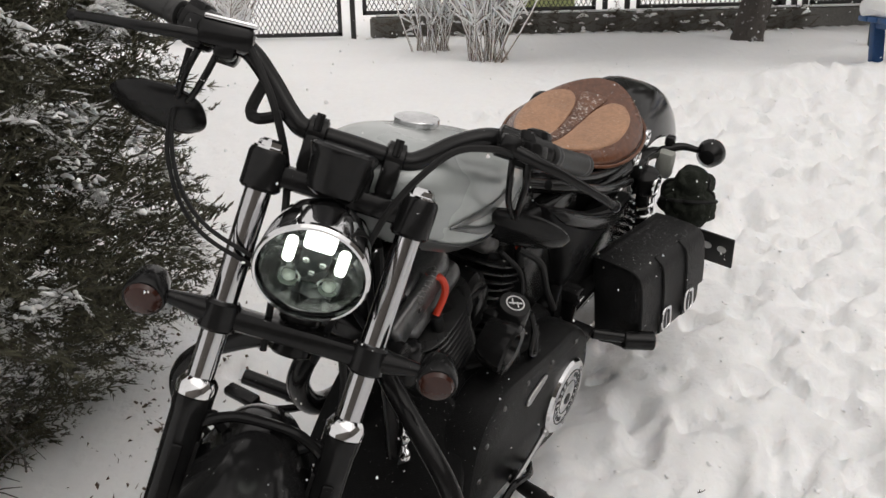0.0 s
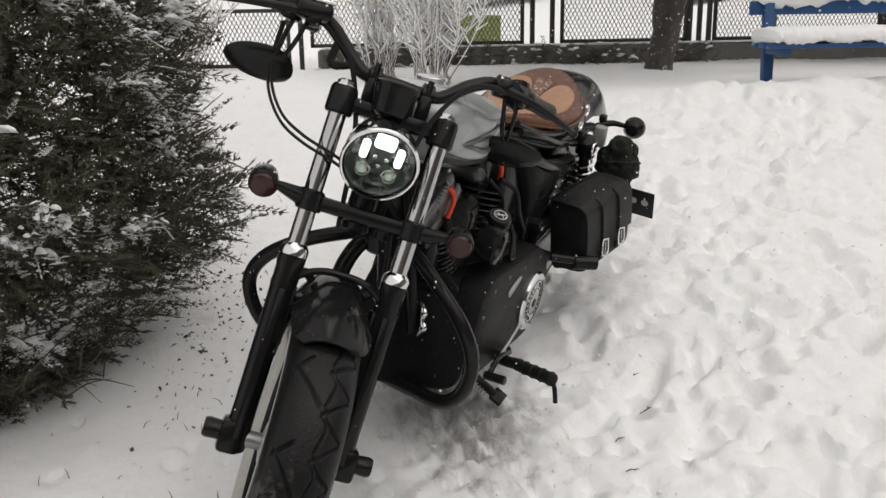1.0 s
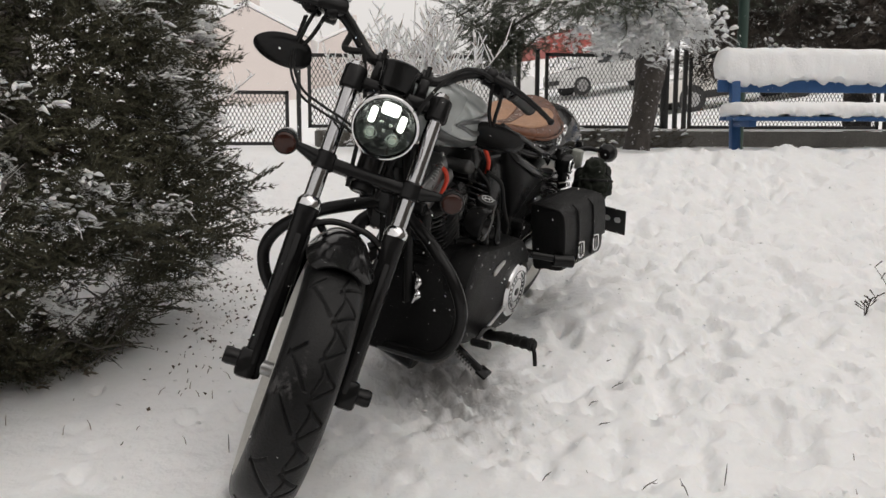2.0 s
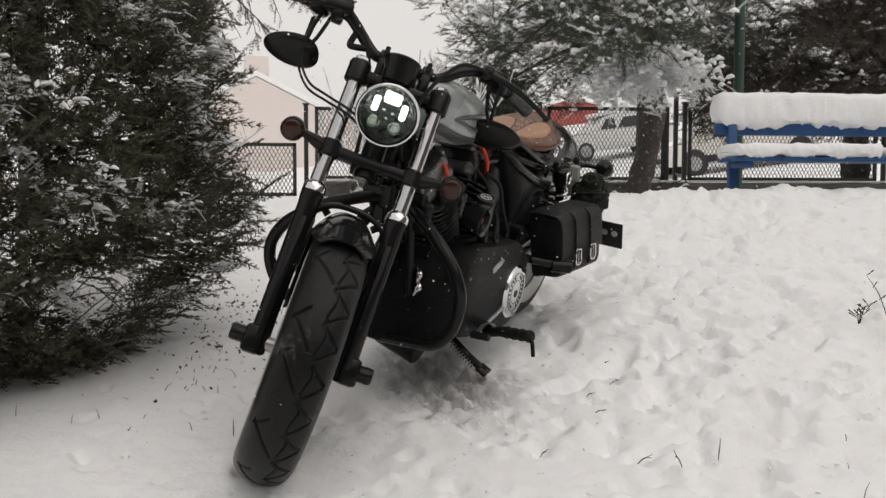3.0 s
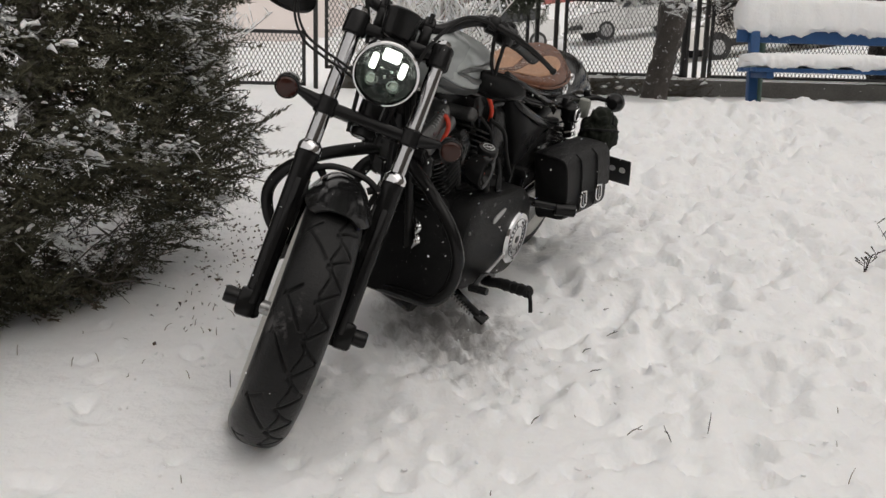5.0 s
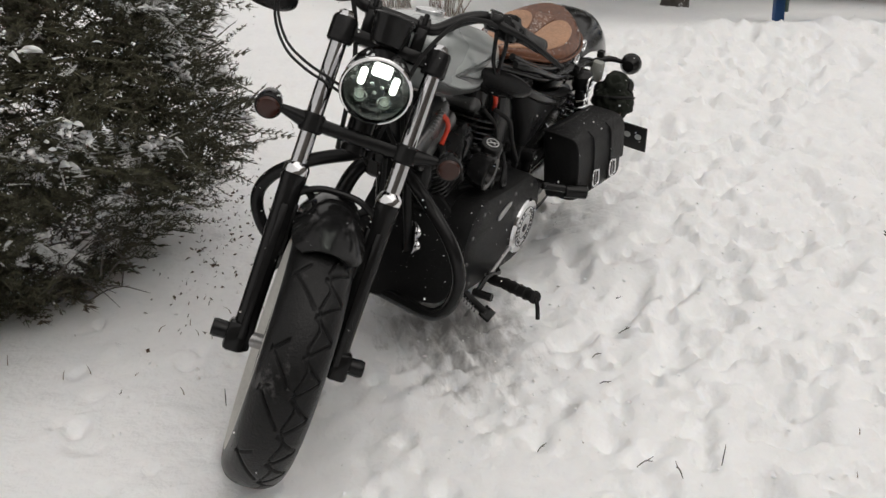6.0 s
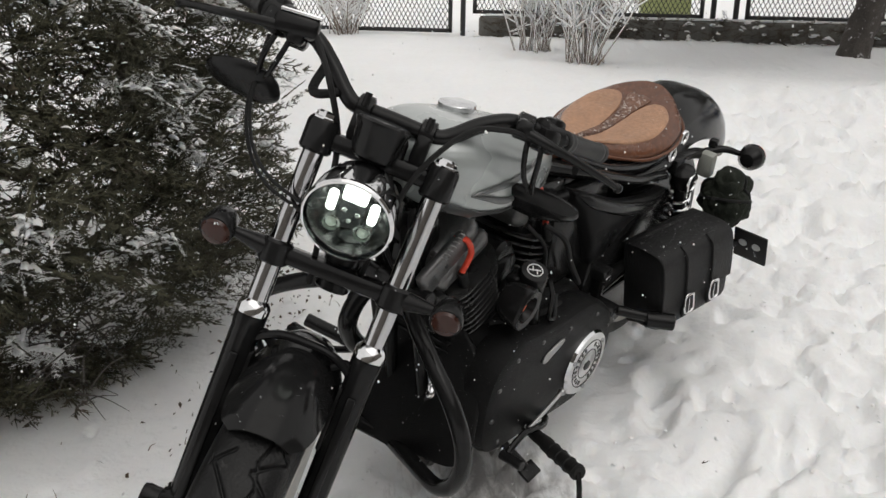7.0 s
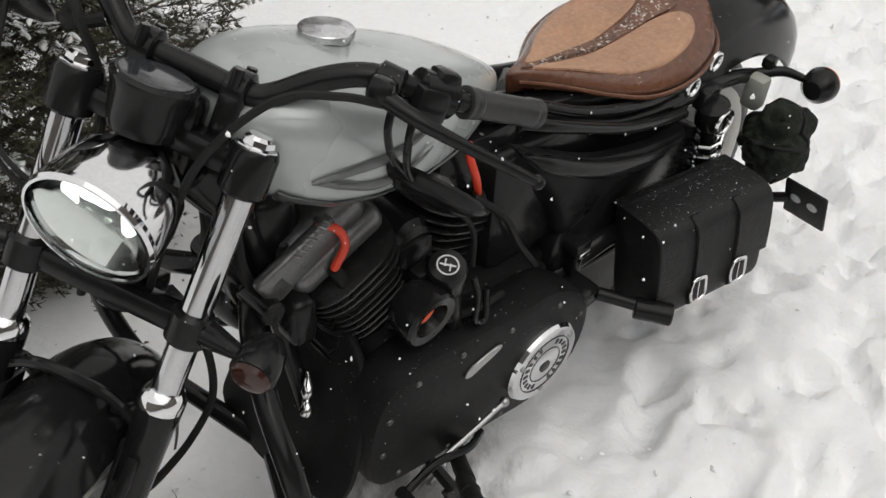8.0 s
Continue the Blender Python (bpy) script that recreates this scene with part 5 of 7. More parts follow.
# battery box, oil tank, side cover, seat rails
bm = B()
box(bm, (0.50, 0.0, 0.60), (0.26, 0.24, 0.26), 0.03)
box(bm, (0.62, 0.0, 0.70), (0.2, 0.16, 0.14), 0.03)
part("battery_box", bm, SATIN, bike, "black battery box between the cylinders and the wheel")
bm = B()
top_e = smooth_path([(0.60, 0.135, 0.765), (0.53, 0.16, 0.735), (0.416, 0.172, 0.681), (0.255, 0.168, 0.629), (0.11, 0.15, 0.595)], 5)
low_e = smooth_path([(0.565, 0.14, 0.70), (0.502, 0.165, 0.594), (0.443, 0.17, 0.49), (0.325, 0.17, 0.565), (0.12, 0.148, 0.56)], 5)
rows = []
for p, q in zip(top_e, low_e):
    o = []
    for f in (0, 0.04, 0.2, 0.5, 0.8, 0.96, 1):
        b = p.lerp(q, f)
        o.append((b.x, b.y + 0.012 * math.sin(math.pi * f) ** 0.5 - 0.004 - 0.03 * f * f, b.z))
    rows.append(o + [(x, y - 0.02, z) for x, y, z in reversed(o)])
loft(bm, rows)
cover = part("side_cover", bm, SIDE, bike, "black side cover")
bm = B()
rows = []
ridge = smooth_path([(0.59, 0.145, 0.752), (0.548, 0.162, 0.726), (0.41, 0.176, 0.659), (0.247, 0.172, 0.604), (0.106, 0.152, 0.578)], 6)
for i, p in enumerate(ridge):
    e = math.sin(math.pi * min(1.0, (i + 0.4) / 9, (len(ridge) - i) / 14) * 0.5)
    rows.append([(p.x, p.y + 0.014 * e * math.cos(t), p.z + 0.018 * e * math.sin(t) - 0.006 * e * math.cos(t)) for t in [k * math.tau / 14 for k in range(14)]])
loft(bm, rows)
part("cover_ridge", bm, BLACK, cover, "raised gloss black ridge", 60)
bm = B()
tube(bm, [(0.60, 0.13, 0.815), (0.529, 0.155, 0.79), (0.365, 0.165, 0.719), (0.25, 0.162, 0.68), (0.136, 0.152, 0.644)], 0.011, 12)
tube(bm, [(0.56, 0.10, 0.82), (0.42, 0.125, 0.755), (0.26, 0.135, 0.71), (0.12, 0.13, 0.69)], 0.011, 12)
part("side_rail", bm, BLACK, bike, "gloss black rail below the seat")
bm = B()
slab(bm, round_outline([(0.46, 0.40), (0.44, 0.53), (0.33, 0.60), (0.16, 0.60), (0.02, 0.55), (-0.02, 0.45), (0.05, 0.40), (0.25, 0.37)]), 0.095, 0.142, 0.012)
part("belt_guard", bm, SATIN, bike, "black belt guard beside the rear wheel")
bm = B()
tube(bm, [(0.47, 0.12, 0.36), (0.30, 0.15, 0.42), (0.12, 0.16, 0.40), (-0.04, 0.15, 0.33)], [0.026, 0.024, 0.022, 0.02], 12)
part("swing_arm", bm, SATIN, bike, "black swing arm")
bm = B()
slab(bm, round_outline([(0.50, 0.17), (0.49, 0.42), (0.40, 0.48), (0.25, 0.45), (0.1, 0.39), (0.05, 0.29), (0.08, 0.19), (0.22, 0.16), (0.36, 0.15)]), 0.085, 0.125, 0.012)
part("pivot_plate", bm, SATIN, bike, "black swing arm pivot plate")
bm = B()
box(bm, (0.42, 0.155, 0.465), (0.045, 0.05, 0.035), 0.008)
box(bm, (0.415, 0.15, 0.42), (0.03, 0.035, 0.07), 0.006)
sk = part("ignition_switch", bm, SATIN, bike)
bm = B()
box(bm, (0.425, 0.183, 0.462), (0.03, 0.006, 0.012), 0.002)
part("switch_plate", bm, CHROME, sk)
bm = B()
cyl(bm, (0.40, 0.215, 0.365), (0.345, 0.30, 0.355), 0.014)
box(bm, (0.42, 0.17, 0.37), (0.05, 0.1, 0.03), 0.01)
cyl(bm, (0.36, 0.28, 0.35), (0.318, 0.342, 0.349), 0.023)
part("passenger_peg", bm, SATIN, bike, "folded rubber passenger footpeg")

# foot controls and stand
bm = B()
tube(bm, [(0.74, 0.17, 0.2), (0.80, 0.25, 0.225), (0.835, 0.31, 0.255)], 0.016, 12)
cyl(bm, (0.835, 0.30, 0.252), (0.893, 0.425, 0.288), 0.017)
for k in range(4):
    d = V(0.058, 0.125, 0.036) * (0.25 + 0.22 * k)
    cyl(bm, V(0.835, 0.30, 0.252) + d * 0.98, V(0.835, 0.30, 0.252) + d * 1.06, 0.0195)
part("footpeg", bm, RUBBER, bike, "ribbed rubber rider footpeg")
bm = B()
tube(bm, [(0.893, 0.42, 0.29), (0.905, 0.435, 0.268), (0.912, 0.445, 0.235)], 0.0065, 8)
part("peg_feeler", bm, SATIN, bike)
bm = B()
tube(bm, [(0.72, 0.23, 0.21), (0.78, 0.255, 0.24), (0.86, 0.255, 0.27), (0.94, 0.26, 0.26)], 0.008, 8)
cyl(bm, (0.94, 0.25, 0.26), (0.945, 0.31, 0.268), 0.012)
part("shift_lever", bm, SATIN, bike, "black gear shift lever")
bm = B()
tube(bm, [(0.668, 0.235, 0.263), (0.775, 0.243, 0.258), (0.88, 0.249, 0.254)], 0.0055, 8)
sphere(bm, (0.668, 0.235, 0.263), 0.01)
sphere(bm, (0.88, 0.249, 0.254), 0.01)
part("shift_rod", bm, STEEL, bike, "bare steel shift rod")
bm = B()
tube(bm, [(0.80, 0.12, 0.17), (0.80, 0.18, 0.13), (0.79, 0.235, 0.092)], 0.013, 10)
box(bm, (0.785, 0.245, 0.084), (0.055, 0.04, 0.012), 0.004, pose(0, 0, 0, -25, 0, 0))
stand = part("side_stand", bm, SATIN, bike, "black side stand down in the snow")
bm = B()
coil = [V(0.82, 0.13, 0.158).lerp(V(0.806, 0.215, 0.098), k / 64) + V(0.009 * math.cos(k * 0.9), 0, 0.009 * math.sin(k * 0.9)) for k in range(65)]
tube(bm, coil, 0.0022, 6, 1)
part("stand_spring", bm, STEEL, stand, "bright stand spring")
bm = B()
tube(bm, [(0.80, -0.14, 0.2), (0.86, -0.24, 0.24), (0.90, -0.30, 0.26)], 0.016, 12)
cyl(bm, (0.88, -0.27, 0.25), (0.93, -0.40, 0.285), 0.018)
tube(bm, [(0.84, -0.22, 0.24), (0.98, -0.25, 0.30), (1.03, -0.28, 0.34)], 0.009, 8)
box(bm, (1.03, -0.31, 0.345), (0.03, 0.08, 0.02), 0.006)
part("brake_pedal", bm, SATIN, bike, "black footpeg with brake pedal")

# number plate holder at the side
bm = B()
box(bm, (0, 0, 0), (0.104, 0.008, 0.116), 0.008)
PM = Matrix.Translation((-0.158, 0.342, 0.376)) @ Matrix((V(0.05, 0.998, 0.03).normalized(), V(-0.93, 0.04, 0.36).normalized(), V(0.36, -0.03, 0.93).normalized())).transposed().to_4x4()
PM = clean(PM)
hold = part("plate_holder", bm, PLATE_BLACK, bike, "black side-mounted plate holder, back side", 35, PM)
for x in (-0.022, 0.02):
    bm = B()
    lathe(bm, (x, -0.003, 0.01), (0, -1, 0), [(0.013, 0), (0.013, 0.003), (0, 0.0035)], 20)
    part("plate_disc", bm, STEEL, hold, "pale round disc")
bm = B()
tube(bm, [(-0.04, 0.14, 0.315), (-0.09, 0.2, 0.34), (-0.16, 0.30, 0.37)], 0.012, 10)
part("plate_arm", bm, SATIN, bike)
bm = B()
box(bm, (-0.13, 0.16, 0.59), (0.04, 0.045, 0.075), 0.01)
part("pale_tail_block", bm, PALE, bike, "pale plastic tail block")

# ---- saddlebag and bundle on the motorcycle ----
BAGM = BIKE @ pose(0.165, 0.202, 0.4, 11, 2, -11) @ Matrix.Diagonal((0.8, 0.9, 1.0, 1))
bag = thing("saddlebag", "black leather saddlebag with buckled straps hung beside the rear wheel", "bag", BAGM)


def bag_ring(x, k_in=0.0):
    """Cross-section: flat back, domed lid, tucked bottom."""
    pts = [(0.0, -0.115), (0.05, -0.118), (0.11, -0.118), (0.136, -0.10), (0.143, -0.03), (0.146, 0.045), (0.142, 0.08), (0.122, 0.1), (0.06, 0.11), (0.0, 0.113), (-0.004, 0.0)]
    o = round_outline(pts, 4)
    cy, cz = 0.07, 0.0
    return [(x, cy + (y - cy) * (1 - k_in), cz + (z - cz) * (1 - k_in)) for y, z in o]


bm = B()
loft(bm, [bag_ring(-0.18, 0.12), bag_ring(-0.176, 0.03), bag_ring(-0.165, 0), bag_ring(-0.06, -0.01), bag_ring(0.06, -0.01), bag_ring(0.165, 0), bag_ring(0.176, 0.03), bag_ring(0.18, 0.12)])
part("bag_body", bm, BAG_LEATHER, bag, "grained black leather body", 40)
bm = B()
lid = [(-0.004, 0.117), (0.06, 0.114), (0.122, 0.104), (0.1455, 0.083), (0.150, 0.046), (0.1495, 0.0), (0.1465, -0.045)]
path = smooth_path([(0, y, z) for y, z in lid], 5)
rows = []
for x in (-0.186, -0.183, -0.09, 0.0, 0.09, 0.183, 0.186):
    k = 0.0035 if abs(x) < 0.185 else 0.001
    o = [(x, p.y + k, p.z + k * 0.6) for p in path]
    i = [(x, p.y - 0.001, p.z - 0.001) for p in reversed(path)]
    rows.append(o + i)
loft(bm, rows)
part("bag_flap", bm, BAG_LEATHER, bag, "leather flap over the front")
for x in (0.06, -0.075):
    bm = B()
    sp_ = smooth_path([(0, y + 0.0055, z + 0.003) for y, z in lid[2:]] + [(0, 0.147, -0.07), (0, 0.14, -0.10)], 5)
    rows = []
    for p in sp_:
        rows.append([(x - 0.015, p.y, p.z), (x - 0.013, p.y + 0.005, p.z + 0.001), (x + 0.013, p.y + 0.005, p.z + 0.001), (x + 0.015, p.y, p.z), (x, p.y - 0.003, p.z)])
    loft(bm, rows)
    stp = part("bag_strap", bm, BAG_LEATHER, bag, "leather strap")
    bm = B()
    fr = [(x - 0.02, 0.162, -0.03), (x + 0.02, 0.162, -0.03), (x + 0.021, 0.159, -0.078), (x - 0.021, 0.159, -0.078)]
    tube(bm, fr + [fr[0]], 0.0036, 8, 3)
    cyl(bm, (x, 0.161, -0.036), (x, 0.158, -0.078), 0.002, segs=6)
    part("buckle", bm, CHROME, stp, "chrome buckle")
    bm = B()
    tube(bm, [(x - 0.01, 0.148, 0.05), (x, 0.156, 0.06), (x + 0.01, 0.156, 0.04), (x, 0.156, 0.03)], 0.002, 6)
    part("strap_lace", bm, STEEL, stp)
bm = B()
for k in range(20):
    x = -0.17 + 0.34 * k / 19
    sphere(bm, (x, 0.1492, -0.036), 0.0016, sub=1)
part("bag_stitching", bm, STEEL, bag, "row of small studs along the flap")

bundle = thing("canvas_bundle", "olive green canvas bundle strapped behind the saddlebag", "bundle", BIKE @ pose(-0.1, 0.245, 0.525, 10, -15, 8) @ Matrix.Diagonal((0.95, 0.92, 0.9, 1)))
LUMPS = ((V(0, 0, 0), 0.074), (V(-0.045, 0.02, 0.025), 0.056), (V(0.025, 0.015, 0.055), 0.05), (V(-0.03, 0.0, -0.055), 0.058), (V(0.02, 0.03, -0.02), 0.06))


def bundle_skin(d, out=0.0):
    """The bundle's skin in that direction: bulging rolls pulled together, with creases."""
    d = d.normalized()
    r = 0.0
    for c, q in LUMPS:
        b = d.dot(c)
        disc = b * b - c.dot(c) + q * q
        if disc > 0:
            r = max(r, b + math.sqrt(disc))
    crease = abs(noise.noise(d * 2.6)) * 0.022 + abs(noise.noise(d * 6 + V(3, 1, 0))) * 0.007
    return d * (r - 0.010 + crease + out)


bm = B()
for v in sphere(bm, (0, 0, 0), 1.0, sub=5):
    v.co = bundle_skin(v.co)
part("canvas_body", bm, OLIVE, bundle, "", 80)
for tilt in (0.15, 1.5):
    bm = B()
    ring = []
    for k in range(25):
        a = k * math.tau / 24
        d = V(math.cos(a) * math.sin(tilt), math.sin(a), math.cos(a) * math.cos(tilt))
        ring.append(bundle_skin(d, 0.002))
    tube(bm, ring, 0.0055, 8, 2)
    part("bundle_strap", bm, RUBBER, bundle, "dark strap")

# ---- unseen walls added behind the camera, to darken reflections and side light ----
for name, c, size in (("unseen_wall_south", (0.5, -7.6, 1.1), (17.0, 0.25, 5.4)), ("unseen_wall_east", (6.4, -2.4, 1.3), (0.25, 10.2, 5.0))):
    bm = B()
    box(bm, c, size, 0.02)
    tagged(part(name, bm, ADDEDWALL, None, "unseen dull brown wall added to darken reflections and side light"), category="wall", kind="structure")

# ---- plants ----
def mesh_arrays(name, verts, faces, material, parent=None, label="", smooth=False, tri=False):
    k = faces.shape[1]
    me = bpy.data.meshes.new(name)
    me.vertices.add(len(verts))
    me.vertices.foreach_set("co", np.ascontiguousarray(verts, dtype=np.float32).ravel())
    me.loops.add(faces.size)
    me.loops.foreach_set("vertex_index", np.ascontiguousarray(faces, dtype=np.int32).ravel())
    me.polygons.add(len(faces))
    me.polygons.foreach_set("loop_start", np.arange(0, faces.size, k, dtype=np.int32))
    me.update()
    if smooth:
        me.shade_smooth()
    me.materials.append(material)
    ob = new(name, me)
    if parent is not None:
        ob.parent = parent
    if label:
        ob["label"] = label
    return ob


def spray_template(kind, rng):
    """A flat branching spray along +x, one unit long: blades as an array (n, 3, 3)."""
    quads = []

    def blade(p, a, L, w, lift=0.0):
        d = np.array([math.cos(a), math.sin(a), lift])
        n = np.array([-math.sin(a), math.cos(a), 0])
        z = np.array([0, 0, 1.0])
        c = rng.uniform(0, math.pi)
        n = n * math.cos(c) + z * math.sin(c)
        quads.append([p - n * w * 1.05, p + d * L, p + n * w * 1.05])
    if kind == "scale":
        for k in range(5):
            t = k / 5
            p = np.array([t, 0.02 * math.sin(k), -0.05 * t * t])
            blade(p, 0.05 * (-1) ** k, 0.3, 0.018)
            for sd in (1, -1):
                L = 0.36 * (1 - 0.55 * t) * rng.uniform(0.75, 1.15)
                a = sd * rng.uniform(0.55, 0.85)
                blade(p, a, L, 0.021, rng.uniform(-0.15, 0.2))
                d = np.array([math.cos(a), math.sin(a), 0])
                for q in (0.35, 0.65):
                    for s2 in (1, -1):
                        blade(p + d * L * q, a + s2 * rng.uniform(0.5, 0.8), L * 0.45, 0.018, rng.uniform(-0.2, 0.3))
    else:
        for k in range(8):
            t = k / 8
            p = np.array([t, 0, 0.03 * math.sin(3 * t)])
            blade(p, 0, 0.16, 0.018)
            for s in range(4):
                a = rng.uniform(0.35, 0.9) * (1 if s % 2 else -1)
                blade(p, a, rng.uniform(0.24, 0.4), 0.018, rng.uniform(-0.6, 0.6))
    return np.array(quads)


def foliage(name, centers, dirs, ups, sizes, kind, material, parent, label, seed):
    rng = np.random.RandomState(seed)
    temps = [spray_template(kind, rng) for _ in range(6)]
    V_, n = [], 0
    pick = rng.randint(0, 6, len(centers))
    for t in range(6):
        sel = np.where(pick == t)[0]
        if not len(sel):
            continue
        T = temps[t].reshape(-1, 3)
        d = dirs[sel] / np.linalg.norm(dirs[sel], axis=1, keepdims=True)
        u = ups[sel] - d * (ups[sel] * d).sum(1, keepdims=True)
        u /= np.linalg.norm(u, axis=1, keepdims=True) + 1e-9
        s = np.cross(u, d)
        P = centers[sel][:, None] + sizes[sel][:, None, None] * (T[None, :, 0:1] * d[:, None] + T[None, :, 1:2] * s[:, None] + T[None, :, 2:3] * u[:, None])
        V_.append(P.reshape(-1, 3))
    verts = np.concatenate(V_)
    faces = np.arange(len(verts)).reshape(-1, 3)
    return tagged(mesh_arrays(name, verts, faces, material, parent, label), kind="stuff")


def snow_clumps(name, centers, sizes, parent, label, seed, flat=0.45, dirs=None, elong=1.6, sub_=2):
    """Lumps of lying snow, each a drooping pillow with a rough rim, joined."""
    rng = np.random.RandomState(seed)
    bm = bmesh.new()
    bmesh.ops.create_icosphere(bm, subdivisions=sub_, radius=1)
    base = np.array([v.co[:] for v in bm.verts])
    F = np.array([[v.index for v in f.verts] for f in bm.faces])
    bm.free()
    temps = []
    for k in range(8):
        r = 1 + 0.38 * fbm(base[:, 0] * 1.6 + 9 * k + base[:, 2], base[:, 1] * 1.6 + 5 * k, 40 + k, 3)
        T = base * r[:, None]
        T[:, 2] = np.where(T[:, 2] < 0, T[:, 2] * 0.45, T[:, 2])
        temps.append(T)
    Vs, Fs = [], []
    for i, (c, s) in enumerate(zip(centers, sizes)):
        T = temps[rng.randint(8)]
        a = rng.uniform(0, math.tau) if dirs is None else math.atan2(dirs[i][1], dirs[i][0])
        e = rng.uniform(0.8, elong)
        P = T * np.array([s * e, s * rng.uniform(0.55, 0.8), s * flat])
        tilt = rng.uniform(0.0, 0.45)
        P[:, 2] -= tilt * np.abs(P[:, 0]) * 0.5 + (tilt * 0.6 * np.maximum(P[:, 0], 0))
        ca, sa = math.cos(a), math.sin(a)
        Q = np.stack([P[:, 0] * ca - P[:, 1] * sa, P[:, 0] * sa + P[:, 1] * ca, P[:, 2]], 1) + c
        Fs.append(F + len(base) * i)
        Vs.append(Q)
    return tagged(mesh_arrays(name, np.concatenate(Vs), np.concatenate(Fs), SNOW, parent, label, True), kind="stuff")


# the big evergreen shrub beside the motorcycle
BX, BY = -1.78, 2.25
bush = thing("evergreen_shrub", "large dark evergreen shrub with clumps of snow on its sprays", "shrub", pose(BX, BY, 0))
rng = np.random.RandomState(11)


def bush_radius(z, th):
    prof = np.interp(z, [0.0, 0.15, 0.4, 0.65, 0.9, 1.2, 1.5, 2.1, 2.8, 3.4], [0.5, 0.74, 0.95, 1.09, 1.08, 0.95, 0.8, 0.6, 0.36, 0.08])
    return prof * (1 + 0.13 * fbm(th * 2.2 + 3, z * 2.6, 21, 3))


n = 11500
z = rng.uniform(0.06, 3.3, n)
z = np.where(rng.rand(n) < 0.75, rng.uniform(0.05, 2.0, n), z)
th = rng.uniform(-math.pi, math.pi, n)
th = np.where(rng.rand(n) < 0.78, rng.normal(-0.9, 0.75, n), th)
n = len(z)
depth = np.abs(rng.normal(0, 0.16, n))
rad = bush_radius(z, th) * (1 - depth)
C = np.stack([rad * np.cos(th), rad * np.sin(th), z + 0.05], 1)
D = np.stack([np.cos(th), np.sin(th), rng.uniform(-0.25, 0.9, n)], 1) + rng.normal(0, 0.45, (n, 3))
U = np.stack([rng.normal(0, 0.6, n), rng.normal(0, 0.6, n), np.ones(n)], 1)
S = rng.uniform(0.065, 0.14, n)


def open_gap(c):
    """True where a bare, see-through gap runs in through the lower shrub."""
    off = np.abs((c[:, 0] - 0.7) * 0.959 + (c[:, 1] + 0.67) * 0.283)
    return (off / 0.17) ** 2 + ((c[:, 2] - 0.33) / 0.13) ** 2 < 1


edge = rng.rand(n) < 0.06    # loose shoots standing out of the outline
C[edge, :2] *= rng.uniform(1.02, 1.1, (int(edge.sum()), 1))
S[edge] *= 1.35
keep = ~(open_gap(C) & (rng.rand(n) < 0.93))
C, D, U, S = C[keep], D[keep], U[keep], S[keep]
foliage("foliage_sprays", C, D, U, S, "scale", FOLIAGE, bush, "dark green scaly sprays", 1)
n2 = 1800
z = rng.uniform(0.04, 2.6, n2)
th = rng.normal(-0.9, 0.9, n2)
rad = bush_radius(z, th) * rng.uniform(0.45, 0.85, n2)
Ci = np.stack([rad * np.cos(th), rad * np.sin(th), z], 1)
Di = np.stack([np.cos(th), np.sin(th), rng.uniform(-0.4, 0.6, n2)], 1) + rng.normal(0, 0.5, (n2, 3))
keep = ~open_gap(Ci)
Ci, Di = Ci[keep], Di[keep]
n2 = len(Ci)
foliage("inner_foliage", Ci, Di, np.tile([0.2, 0.1, 1.0], (n2, 1)), rng.uniform(0.12, 0.24, n2), "scale", FOLIAGE_DRY, bush, "brownish inner twigs", 2)
bm = B()
for k in range(46):
    inn = rng.uniform(0.05, 0.4)
    p = V(0.7 - 0.283 * inn + rng.uniform(-0.15, 0.15), -0.67 + 0.959 * inn, rng.uniform(0.2, 0.45))
    d = V(rng.normal(0.4, 0.6), rng.normal(-0.4, 0.5), rng.normal(0.25, 0.5)).normalized() * rng.uniform(0.05, 0.13)
    tube(bm, [p - d, p + V(0, 0, 0.015), p + d], [0.0028, 0.002, 0.0008], 4, 3)
tagged(part("bare_brushwood", bm, BARK, bush, "bare brown twigs in the gap"), kind="stuff")
bm = B()
for k in range(16):
    a, zz = rng.uniform(-math.pi, math.pi), rng.uniform(0.1, 1.9)
    r_ = float(bush_radius(np.array([zz + 0.3]), np.array([a]))[0]) * 0.85
    tube(bm, [(0.05 * math.cos(a), 0.05 * math.sin(a), zz * 0.6), (0.4 * r_ * math.cos(a), 0.4 * r_ * math.sin(a), zz * 0.9), (r_ * math.cos(a + 0.1), r_ * math.sin(a + 0.1), zz + 0.3)], [0.03, 0.018, 0.006], 7, 4)
tube(bm, [(0, 0, -0.1), (0.02, 0, 1.0), (0, 0.03, 2.2), (0, 0, 3.2)], [0.09, 0.07, 0.04, 0.01], 10)
part("trunk", bm, BARK, bush, "dark trunk and limbs")
